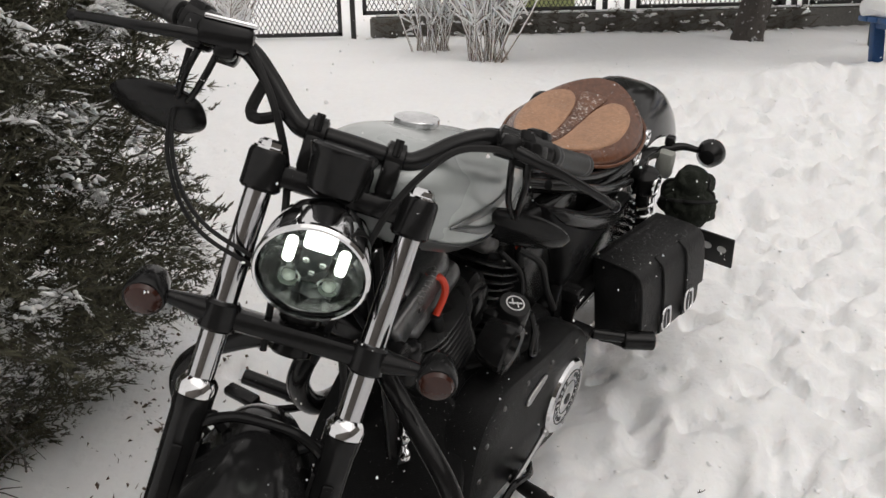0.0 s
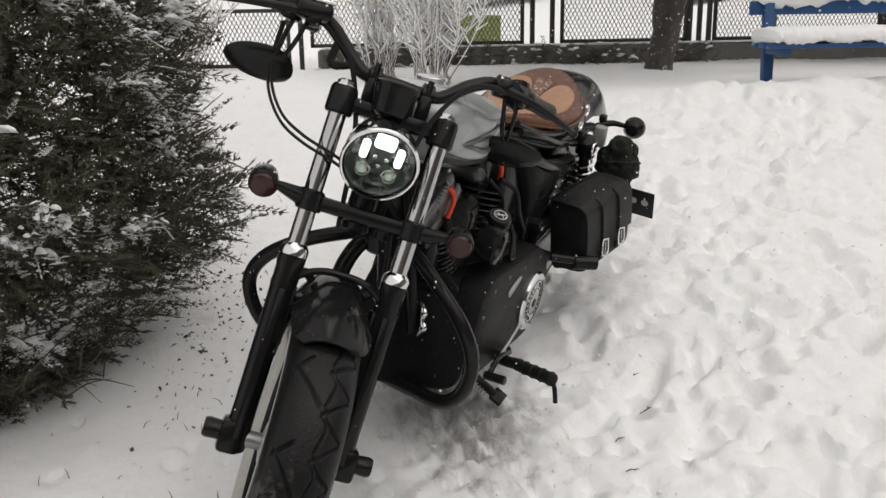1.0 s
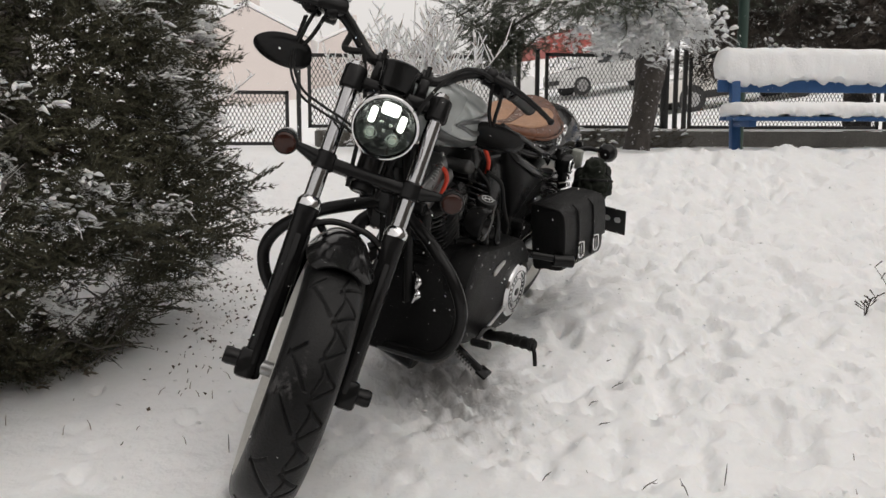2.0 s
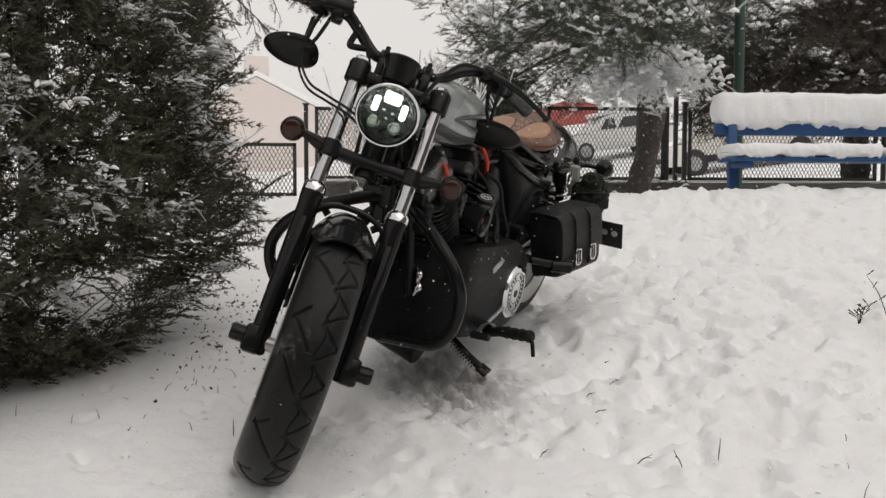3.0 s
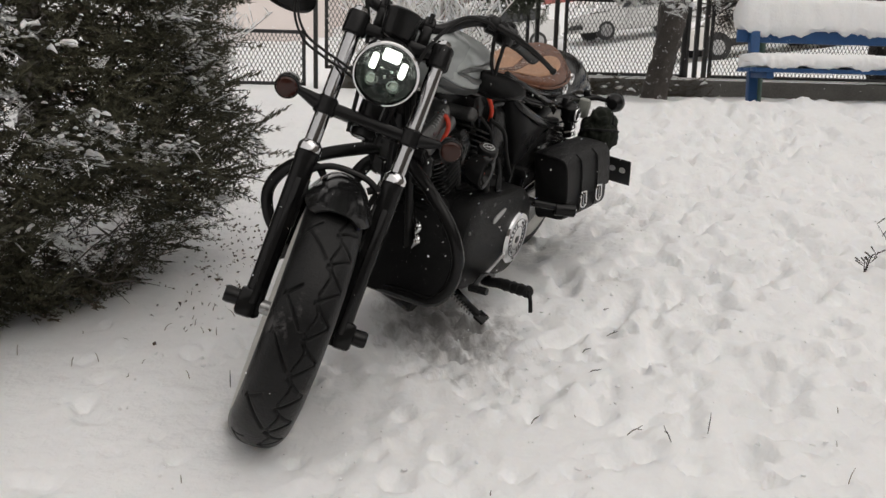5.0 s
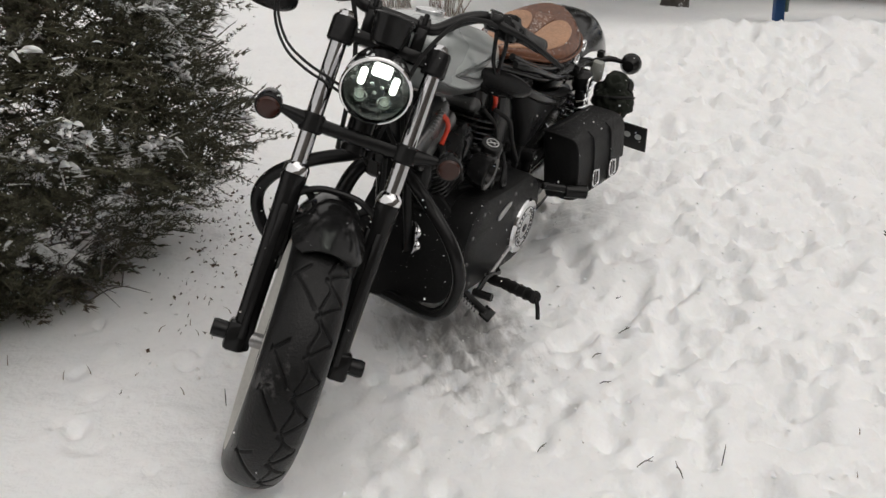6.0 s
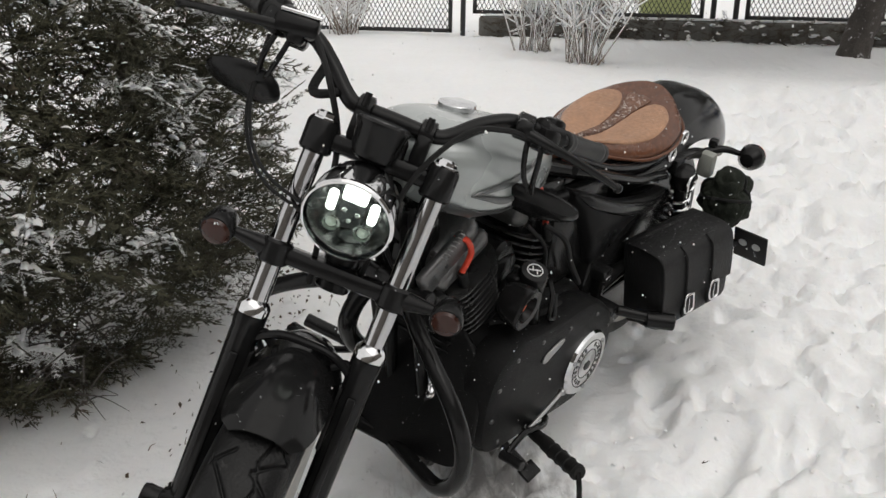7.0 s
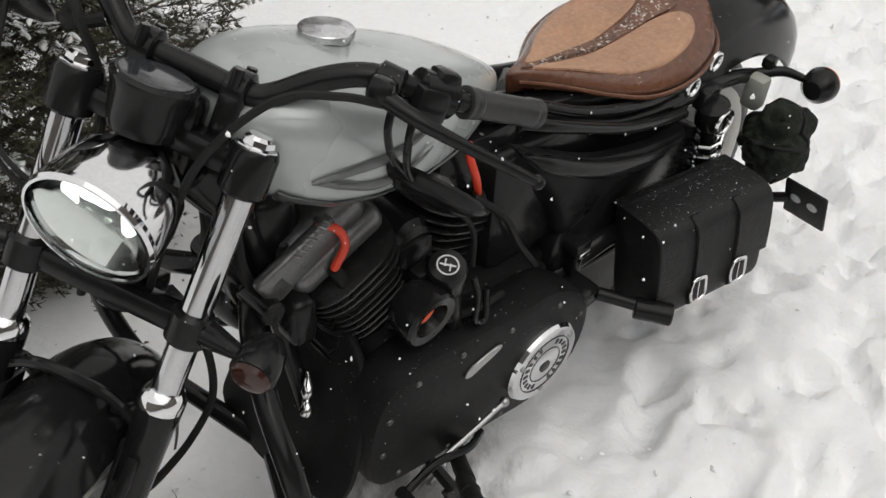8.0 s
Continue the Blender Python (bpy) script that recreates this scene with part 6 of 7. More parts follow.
# snow: sprinkled grains, and clusters of drooping lumps
cz, ct, cs = [], [], []
fz, ft, fs = [], [], []
for k in range(72):
    z0, t0, big = rng.uniform(0.08, 1.0) ** 0.8 * 2.0, rng.normal(-0.5, 0.6), rng.uniform(0.28, 1.0) ** 1.8 * 1.35
    if k < 9:    # the heaviest loads
        z0, t0, big = ((0.93, -0.32, 1.3), (0.78, -0.28, 1.0), (0.69, -0.77, 0.9), (0.6, -0.58, 0.7), (1.0, -1.1, 1.1), (0.32, -0.75, 1.2), (0.28, -1.05, 1.1), (1.35, -0.5, 1.0), (1.15, -0.15, 0.9))[k]
    slant = rng.normal(0, 0.8)
    for _ in range(int(6 + 20 * big)):
        along = rng.normal(0, 0.045 * big)
        cz.append(z0 + slant * along - 3.0 * along * along / max(big, 0.3) + rng.normal(0, 0.014 * big))
        ct.append(t0 + along)
        cs.append(rng.uniform(0.004, 0.0115) * (0.6 + 0.5 * big))
    for _ in range(int(8 + 26 * big)):
        along = rng.normal(0, 0.05 * big)
        fz.append(z0 + slant * along - abs(rng.normal(0, 0.028 * big)) + rng.normal(0.01, 0.01))
        ft.append(t0 + along)
        fs.append(rng.uniform(0.03, 0.065) * (0.7 + 0.4 * big))
for k in range(1000):
    cz.append(rng.uniform(0.06, 2.3))
    ct.append(rng.normal(-0.85, 0.75))
    cs.append(rng.uniform(0.0025, 0.007))
cz, ct, cs = np.array(cz), np.array(ct), np.array(cs)
rad = bush_radius(cz, ct) * np.where(cs > 0.008, 1.0 + 0.03 * rng.rand(len(cz)), rng.uniform(0.9, 1.05, len(cz)))
snow_clumps("lying_snow", np.stack([rad * np.cos(ct), rad * np.sin(ct), cz + 0.07], 1), cs, bush, "clumps of wet snow", 3, flat=0.6, dirs=np.stack([np.cos(ct) + rng.normal(0, 0.6, len(ct)), np.sin(ct) + rng.normal(0, 0.6, len(ct))], 1), elong=2.6)
fz, ft, fs = np.array(fz), np.array(ft), np.array(fs)
n4 = len(fz)
rad = bush_radius(fz, ft) * rng.uniform(0.93, 1.03, n4)
foliage("frosted_sprays", np.stack([rad * np.cos(ft), rad * np.sin(ft), fz + 0.06], 1), np.stack([np.cos(ft), np.sin(ft), rng.uniform(-0.6, 0.5, n4)], 1) + rng.normal(0, 0.5, (n4, 3)), np.tile([0.0, 0.1, 1.0], (n4, 1)), fs, "scale", FROST, bush, "sprays whitened with snow", 5)


def conifer(name, x, y, trunk_r, height, crown_from, reach, kind_mat, label, seed, sprays, snow_n, lean=0.0, face=-1.57, frost=0.4, bare=None, big=1.0):
    """A tree with a tapered trunk, drooping limbs, needle sprays and snow."""
    rg = np.random.RandomState(seed)
    z0 = ground_z(x, y)
    t = thing(name, label, "tree", pose(x, y, z0))
    bm = B()
    tube(bm, [(-0.02, 0, -0.15), (0.0, 0, 0.05), (lean * 0.5, 0.01, 0.4), (lean * 0.95, 0.02, 0.8), (lean * 1.1, 0.02, height * 0.35), (lean * 1.3, 0, height)], [trunk_r * 1.3, trunk_r * 1.02, trunk_r * 0.92, trunk_r * 0.85, trunk_r * 0.7, 0.02], 28, 14)
    for v in bm.verts:
        w = Vector((v.co.x, v.co.y, v.co.z * 0.35))
        v.co += Vector((noise.noise(w * 9), noise.noise(w * 9 + Vector((5, 0, 0))), 0)) * trunk_r * 0.2
        v.co += Vector((noise.noise(w * 34), noise.noise(w * 34 + Vector((5, 0, 0))), 0)) * trunk_r * 0.13
    part("trunk", bm, BARK, t, "rough dark bark, dusted with snow", 60)
    bm = B()
    Cs, Ds, Ls = [], [], []
    nb = 72
    for k in range(nb):
        zz = crown_from + (height - crown_from) * ((k + rg.rand()) / nb) ** 1.9
        a = rg.uniform(-math.pi, math.pi) if rg.rand() < 0.4 else rg.normal(face, 0.9)
        if bare and bare[0] < a < bare[1]:
            a = bare[0] - (a - bare[0]) * 0.6
        L = reach * (1 - 0.75 * (zz - crown_from) / (height - crown_from)) * rg.uniform(0.6, 1.1)
        p = [V(lean * zz / height, 0, zz), V(0.5 * L * math.cos(a), 0.5 * L * math.sin(a), zz + 0.12 * L), V(L * math.cos(a), L * math.sin(a), zz - 0.12 * L)]
        tube(bm, p, [0.032, 0.018, 0.005], 6, 4)
        m = max(4, int(sprays / nb))
        per = 16
        for _ in range(max(2, m // per)):    # tufts of needles strung along the limb
            s = rg.uniform(0.3, 1.0)
            q = p[0].lerp(p[1], s * 2) if s < 0.5 else p[1].lerp(p[2], s * 2 - 1)
            o = rg.normal(0, 0.11 * reach / 2, 3) * (0.4 + 0.6 * s)
            c = np.array([q.x + o[0], q.y + o[1], q.z + o[2] * 0.6])
            wide = rg.uniform(0.06, 0.11) * (reach / 2)
            loaded = rg.rand() < frost
            for _ in range(per):
                r = rg.normal(0, 1, 3)
                r[2] = r[2] * 0.55
                Cs.append(c + r * wide)
                Ds.append([0.5 * math.cos(a) + 0.7 * r[0], 0.5 * math.sin(a) + 0.7 * r[1], 0.5 * r[2] + rg.normal(0.0, 0.4)])
                Ls.append(loaded and r[2] > -0.1)
    tagged(part("branchwork", bm, BARK, t, "thin dark limbs"), kind="stuff")
    Cs, Ds = np.array(Cs), np.array(Ds)
    foliage("needles", Cs, Ds, np.tile([0.1, 0.1, 1.0], (len(Cs), 1)), rg.uniform(0.09, 0.18, len(Cs)) * big, "pine", kind_mat, t, "snow-dusted needles", seed)
    fr = np.where(Ls)[0]
    foliage("frosted_needles", Cs[fr] + [0, -0.02, 0.035], Ds[fr] + rg.normal(0, 0.3, (len(fr), 3)), np.tile([0.1, 0.1, 1.0], (len(fr), 1)), rg.uniform(0.07, 0.13, len(fr)), "pine", FROST, t, "needles white with snow", seed + 5)
    pick = rg.choice(fr, min(snow_n, len(fr)), replace=False)
    snow_clumps("snow_load", Cs[pick] + [0, -0.03, 0.045], rg.uniform(0.01, 0.034, len(pick)), t, "snow lying along the branches", seed + 1, flat=0.85, dirs=Ds[pick], elong=1.7, sub_=1)
    return t


pine = conifer("pine_tree", 2.32, 7.1, 0.118, 5.0, 1.36, 2.3, PINE, "snow-laden pine tree with a dark trunk by the fence", 31, 11500, 6000, lean=0.16, frost=0.75, bare=(-1.75, 0.1))
rg = np.random.RandomState(91)
lc = np.stack([rg.normal(-0.22, 0.25, 300), rg.normal(-0.75, 0.16, 300), 1.06 + rg.normal(0, 0.1, 300)], 1)
lc[:, 2] -= 0.35 * (lc[:, 0] + 0.12) ** 2
ld = np.stack([rg.normal(0, 0.7, 300), rg.normal(-0.4, 0.5, 300), rg.normal(-0.6, 0.4, 300)], 1)
foliage("low_branch", lc, ld, np.tile([0.1, 0.1, 1.0], (300, 1)), rg.uniform(0.09, 0.17, 300), "pine", FROST, pine, "low branch white with snow", 92)
lumps = np.concatenate([lc + rg.normal(0, 0.03, lc.shape) for _ in range(4)])
snow_clumps("branch_snow", lumps + [0, -0.03, 0.04], rg.uniform(0.01, 0.034, len(lumps)), pine, "heavy snow on the low branch", 93, flat=0.9, dirs=np.concatenate([ld] * 4), elong=1.8, sub_=1)
dc = np.stack([rg.normal(-1.32, 0.16, 420), rg.normal(-0.2, 0.14, 420), 0.86 + rg.normal(0, 0.09, 420)], 1)
dc[:, 2] += 0.3 * np.abs(rg.normal(0, 0.5, 420))
dd = np.stack([rg.normal(-0.2, 0.6, 420), rg.normal(-0.2, 0.5, 420), rg.normal(-0.4, 0.4, 420)], 1)
foliage("drooping_limb", dc, dd, np.tile([0.1, 0.1, 1.0], (420, 1)), rg.uniform(0.1, 0.18, 420), "pine", PINE, pine, "dark green drooping limb", 94)
bm = B()
tube(bm, [(0.05, 0, 1.55), (-0.6, -0.1, 1.4), (-1.2, -0.2, 1.1), (-1.4, -0.2, 0.85)], [0.03, 0.02, 0.012, 0.004], 7, 5)
part("limb", bm, BARK, pine, "thin dark limb")
conifer("pine_tree", 3.67, 11.2, 0.12, 5.5, 1.5, 2.7, PINE, "snow-dusted pine tree behind the fence", 37, 9000, 3600, frost=0.5)
conifer("cedar_tree", 5.5, 8.9, 0.16, 5.6, 1.0, 2.7, CEDAR, "brownish cedar tree with snow behind the bench", 41, 13000, 1500, frost=0.16, big=1.35)
hang = conifer("cedar_tree", -2.3, 4.6, 0.1, 4.4, 2.2, 1.2, CEDAR, "dark overhanging conifer behind the shrub", 47, 700, 60, face=-0.5, frost=0.15)
rg = np.random.RandomState(95)
bm = B()
hp, hd_ = [], []
for k in range(26):
    a = V(rg.uniform(0.7, 1.75), -0.4 + rg.normal(0, 0.15), 1.5 + rg.normal(0, 0.12))
    b = a + V(rg.normal(0.1, 0.1), rg.normal(0, 0.1), -rg.uniform(0.1, 0.5) * (1.0 if a.x < 1.45 else 0.35))
    tube(bm, [V(0.1, 0, 2.3), a + V(-0.3, 0.1, 0.25), a, b], [0.012, 0.006, 0.004, 0.002], 5, 4)
    for _ in range(14):
        q = a.lerp(b, rg.rand())
        hp.append([q.x, q.y, q.z])
        hd_.append([rg.normal(0.2, 0.6), rg.normal(0, 0.5), rg.normal(-0.8, 0.4)])
tagged(part("bare_brushwood", bm, BARK, hang, "thin hanging twigs"), kind="stuff")
foliage("hanging_sprays", np.array(hp), np.array(hd_), np.tile([0.3, 0.3, 1.0], (len(hp), 1)), rg.uniform(0.06, 0.12, len(hp)), "scale", CEDAR, hang, "sparse brownish sprays", 96)


def bare_shrub(x, y, h, spread, stems, seed, label):
    rg = random.Random(seed)
    t = thing("bare_shrub", label, "shrub", pose(x, y, ground_z(x, y)), "bare shrubs by the fence")
    bm, sm_ = B(), B()
    for k in range(stems):
        a, L = rg.uniform(0, math.tau), h * rg.uniform(0.6, 1.05)
        d = spread * rg.uniform(0.15, 1)
        p = [V(0.16 * math.cos(a) * rg.random(), 0.16 * math.sin(a) * rg.random(), -0.05), V(d * 0.4 * math.cos(a), d * 0.4 * math.sin(a), L * 0.5), V(d * math.cos(a), d * math.sin(a), L)]
        p[1] += V(rg.gauss(0, 0.08), rg.gauss(0, 0.08), 0)
        p[2] += V(rg.gauss(0, 0.1), rg.gauss(0, 0.1), 0)
        tube(bm, p, [0.0075, 0.0055, 0.0025], 5, 4)
        tube(sm_, [q + V(0, -0.006, 0.006) for q in p[:]], [0.002, 0.0055, 0.004], 5, 4)
        for _ in range(14):
            s = rg.uniform(0.25, 0.98)
            q = p[0].lerp(p[1], s * 2) if s < 0.5 else p[1].lerp(p[2], s * 2 - 1)
            b = rg.uniform(0, math.tau)
            e = q + V(0.11 * math.cos(b), 0.11 * math.sin(b), rg.uniform(0.05, 0.22)) * rg.uniform(0.5, 1.2)
            tube(bm, [q, q.lerp(e, 0.5) + V(0, 0, 0.02), e], [0.004, 0.003, 0.0015], 4, 3)
            tube(sm_, [q + V(0, -0.002, 0.007), e + V(0, -0.002, 0.006)], [0.007, 0.0045], 4, 2)
    tagged(part("brushwood", bm, TWIG, t, "bare brown stems"), kind="stuff")
    tagged(part("rime", sm_, SNOW, t, "snow lying on the twigs"), kind="stuff")


bare_shrub(-0.1, 6.9, 1.15, 0.42, 26, 1, "bare brown shrub with snow on its twigs")
bare_shrub(0.26, 6.1, 1.05, 0.6, 40, 2, "bare many-stemmed shrub rimed with snow")
bare_shrub(-1.9, 8.0, 0.75, 0.7, 30, 3, "bare shrub beyond the evergreen, rimed with snow")

# ---- fence, bench and what lies behind ----
FY = 8.35
fence = thing("fence", "black metal mesh fence on a low dark wall along the lawn", "fence", pose(0, FY, 0))


def mesh_panel(x0, x1, z0, z1, pitch=0.042):
    bm = B()
    for a, b, r in (((x0, 0, z0), (x1, 0, z0), 0.018), ((x0, 0, z1), (x1, 0, z1), 0.018), ((x0, 0, z0), (x0, 0, z1), 0.018), ((x1, 0, z0), (x1, 0, z1), 0.018)):
        c = (V(*a) + V(*b)) / 2
        box(bm, c, (abs(b[0] - a[0]) + 0.036, 0.03, abs(b[2] - a[2]) + 0.036), 0.004)
    p = part("fence_panel", bm, FENCE, fence, "black panel frame")
    bm = B()
    h = z1 - z0
    k = -h
    w_ = 0.0034
    while k < x1 - x0:
        for sgn in (1, -1):
            a0, a1 = k, k + h * 0.55
            ta, tb = max(0, -a0 / (a1 - a0)), min(1, (x1 - x0 - a0) / (a1 - a0))
            if tb > ta:
                za, zb = (z0 + h * ta, z0 + h * tb) if sgn > 0 else (z1 - h * ta, z1 - h * tb)
                xa, xb = x0 + a0 + (a1 - a0) * ta, x0 + a0 + (a1 - a0) * tb
                cyl(bm, (xa, 0.004 * sgn, za), (xb, 0.004 * sgn, zb), w_, segs=4)
        k += pitch
    part("mesh", bm, FENCE, p, "expanded metal mesh", 0)


for x0, x1, z0, z1 in ((-4.9, -2.95, 0.72, 1.24), (-2.9, -0.98, 0.72, 1.24), (-0.75, 1.32, 0.9, 1.62), (1.72, 2.98, 0.9, 1.65), (3.28, 5.4, 0.9, 1.65), (5.6, 7.9, 0.9, 1.65)):
    mesh_panel(x0, x1, z0, z1)
for x, z1 in ((-0.86, 1.66), (1.42, 1.75), (1.62, 1.7), (3.02, 1.7), (3.12, 1.82), (3.22, 1.72), (5.5, 1.75), (-2.92, 1.28)):
    bm = B()
    box(bm, (x, 0, (0.5 + z1) / 2), (0.045, 0.045, z1 - 0.5), 0.006)
    box(bm, (x, 0, z1 + 0.005), (0.07, 0.07, 0.014), 0.004)
    part("fence_post", bm, FENCE, fence, "black square post")
bm = B()
box(bm, (3.65, 0.0, 0.69), (8.7, 0.22, 0.34), 0.02)
part("low_wall", bm, CONCRETE, fence, "low dark concrete wall")
bm = B()
box(bm, (3.65, -0.01, 0.875), (8.6, 0.12, 0.02), 0.009)
part("wall_snow", bm, SNOW, fence, "thin snow on the wall")
rg = np.random.RandomState(77)
n = 500
hx = rg.uniform(-0.7, 3.2, n)
foliage("ivy_strip", np.stack([hx, rg.uniform(-0.22, -0.1, n), rg.uniform(0.6, 0.86, n)], 1), np.stack([rg.normal(0, 1, n), -np.ones(n), rg.normal(0.3, 0.6, n)], 1), np.tile([0, 0.2, 1.0], (n, 1)), rg.uniform(0.08, 0.16, n), "scale", FOLIAGE_DRY, fence, "dark low growth along the wall", 78)
snow_clumps("ivy_snow", np.stack([rg.uniform(-0.7, 3.2, 90), rg.uniform(-0.25, -0.12, 90), rg.uniform(0.65, 0.9, 90)], 1), rg.uniform(0.015, 0.045, 90), fence, "snow on the low growth", 79)

# bench
bench = thing("park_bench", "blue painted park bench with a thick cushion of snow", "bench", pose(2.362, 4.915, 0.604, 0, 0, -1) @ Matrix.Diagonal((0.88, 0.88, 0.88, 1)))
bm = B()
for y in (0.0, 0.14, 0.28):
    box(bm, (1.1, y, 0.415), (2.3, 0.12, 0.035), 0.008)
part("bench_seat", bm, BLUE, bench, "blue wooden seat planks")
bm = B()
for z in (0.68, 0.80):
    box(bm, (1.1, 0.40 + (z - 0.68) * 0.2, z), (2.3, 0.03, 0.10), 0.008)
part("bench_back", bm, BLUE, bench, "blue back planks")
for x in (0.08, 2.1):
    bm = B()
    box(bm, (x, 0.33, 0.38), (0.075, 0.07, 0.95), 0.008, pose(0, 0, 0, -6, 0, 0))
    part("bench_leg", bm, BLUE, bench)
    bm = B()
    box(bm, (x, 0.15, 0.375), (0.06, 0.36, 0.05), 0.006)
    part("bench_brace", bm, BLUE, bench)


def snow_slab(name, c, s, seed, label, parent):
    bm = B()
    nx, ns = 90, 14
    rows = []
    for i in range(nx + 1):
        x = c[0] - s[0] / 2 + s[0] * i / nx
        e = min(1, min(i, nx - i) / 4)
        e = math.sqrt(max(0.03, 1 - (1 - e) ** 2))
        ring = []
        for k in range(20):
            t = k * math.tau / 20
            ca, sa = math.cos(t), math.sin(t)
            yy = math.copysign(abs(ca) ** 0.6, ca) * s[1] / 2 * e
            zz = math.copysign(abs(sa) ** 0.55, sa) * s[2] / 2 * e
            nn = noise.noise(Vector((x * 7 + seed, yy * 10, zz * 10))) * 0.02 + noise.noise(Vector((x * 26, yy * 20 + seed, zz * 20))) * 0.02
            low = 2.2 if sa < -0.2 else 0.6
            ring.append((x, c[1] + yy + nn * ca, c[2] + zz + nn * low * abs(sa)))
        rows.append(ring)
    loft(bm, rows)
    part(name, bm, SNOW, parent, label, 80)


snow_slab("seat_snow", (0.55, 0.13, 0.485), (1.25, 0.48, 0.12), 3, "thick snow on the seat", bench)
snow_slab("seat_snow", (1.78, 0.13, 0.475), (1.1, 0.46, 0.10), 5, "thick snow on the seat", bench)
snow_slab("back_snow", (1.1, 0.41, 0.848), (2.36, 0.22, 0.28), 8, "deep snow over the backrest", bench)

# green lamp pole
pole = thing("green_pole", "dark green metal pole behind the bench", "pole", pose(2.985, 6.4, 0.69))
bm = B()
cyl(bm, (0, 0, -0.1), (0, 0, 5.5), 0.046, 0.042)
part("pole_shaft", bm, GREENPOLE, pole)

# ---- distance ----
def car(name, label, x, y, turn, paint, L=4.3, tall=1.55, sill=True):
    """A parked car: body, cabin, glass, wheels, trim."""
    t = thing(name, label, "car", pose(x, y, ground_z(x, y) + 0.02, 0, -7.5, turn))
    bm = B()
    prof = [(-L / 2, 0.45), (-L / 2 + 0.05, 0.8), (-L / 2 + 0.9, 0.92), (-L / 2 + 1.0, 0.95), (L / 2 - 0.7, 0.97), (L / 2 - 0.05, 0.9), (L / 2, 0.45), (L / 2 - 0.1, 0.3), (-L / 2 + 0.1, 0.3)]
    slab(bm, round_outline(prof, 4), -0.82, 0.82, 0.08)
    part("car_body", bm, paint, t, "", 40)
    bm = B()
    prof = [(-L / 2 + 0.95, 0.93), (-L / 2 + 1.6, tall - 0.08), (-L / 2 + 2.0, tall), (L / 2 - 0.6, tall - 0.02), (L / 2 - 0.25, 0.95)]
    slab(bm, prof, -0.7, 0.7, 0.1)
    cab = part("car_cabin", bm, paint, t, "", 40)
    for sd in (1, -1):
        for x0, x1 in ((-L / 2 + 1.45, -0.15), (-0.05, L / 2 - 0.65)):
            bm = B()
            slab(bm, [(x0, 1.0), (x0 + 0.25, tall - 0.14), (x1, tall - 0.14), (x1 + 0.05, 1.0)], sd * 0.69, sd * 0.712, 0.008)
            part("car_window", bm, CARGLASS, cab, "dark side window")
        if sill:
            bm = B()
            box(bm, (0, sd * 0.825, 0.42), (L - 2.3, 0.03, 0.2), 0.01)
            part("side_sill", bm, DARKTRIM, t, "dark plastic sill")
        for wx in (-L / 2 + 0.8, L / 2 - 0.8):
            bm = B()
            lathe(bm, (wx, sd * 0.62, 0.32), (0, sd, 0), [(0.2, 0), (0.31, 0.02), (0.325, 0.08), (0.325, 0.16), (0.30, 0.2), (0.2, 0.205)], 28)
            if sill:
                lathe(bm, (wx, sd * 0.70, 0.34), (0, sd, 0), [(0.36, 0), (0.39, 0.05), (0.39, 0.125), (0.36, 0.13)], 28)
            wh = part("car_wheel", bm, DARKTRIM, t, "dark tyre in a dark arch")
            bm = B()
            lathe(bm, (wx, sd * 0.825, 0.32), (0, sd, 0), [(0.05, 0.005), (0.2, 0), (0.205, 0.008), (0.17, 0.012), (0.04, 0.012), (0, 0.012)], 24)
            for k in range(5):
                a = k * math.tau / 5
                box(bm, (wx + 0.11 * math.cos(a), sd * 0.842, 0.32 + 0.11 * math.sin(a)), (0.15, 0.012, 0.05), 0.004, pose(0, 0, 0, 0, -math.degrees(a), 0))
            part("rim", bm, STEEL, wh, "silver rim")
    snow_slab("roof_snow", (0.3, 0, tall + 0.04), (L - 2.2, 1.25, 0.14), int(x * 7), "snow on the roof", t)
    bm = B()
    box(bm, (-L / 2 - 0.01, 0, 0.5), (0.06, 1.5, 0.16), 0.02)
    part("bumper", bm, DARKTRIM, t)
    return t


car("parked_car", "beige silver off-road car with dark sills behind the fence", 10.6, 24.3, 3, CARSILVER, 4.8, 1.8)
car("parked_car", "white car under snow parked across the road", 8.6, 30.2, 8, CARWHITE, 4.3, 1.5, False)
car("parked_car", "white car under snow further along the road", 3.6, 29.5, 8, CARWHITE, 4.3, 1.5, False)

bm = B()
box(bm, (0, 0, 0.275), (0.7, 0.5, 0.55), 0.04)
part("grit_bin", bm, YELLOW, tagged(new("roadside_bin"), "yellow-green bin behind the fence", "bin"))
bpy.data.objects["roadside_bin"].matrix_basis = pose(1.47, 13.5, ground_z(1.47, 13.5), 0, 0, 0)


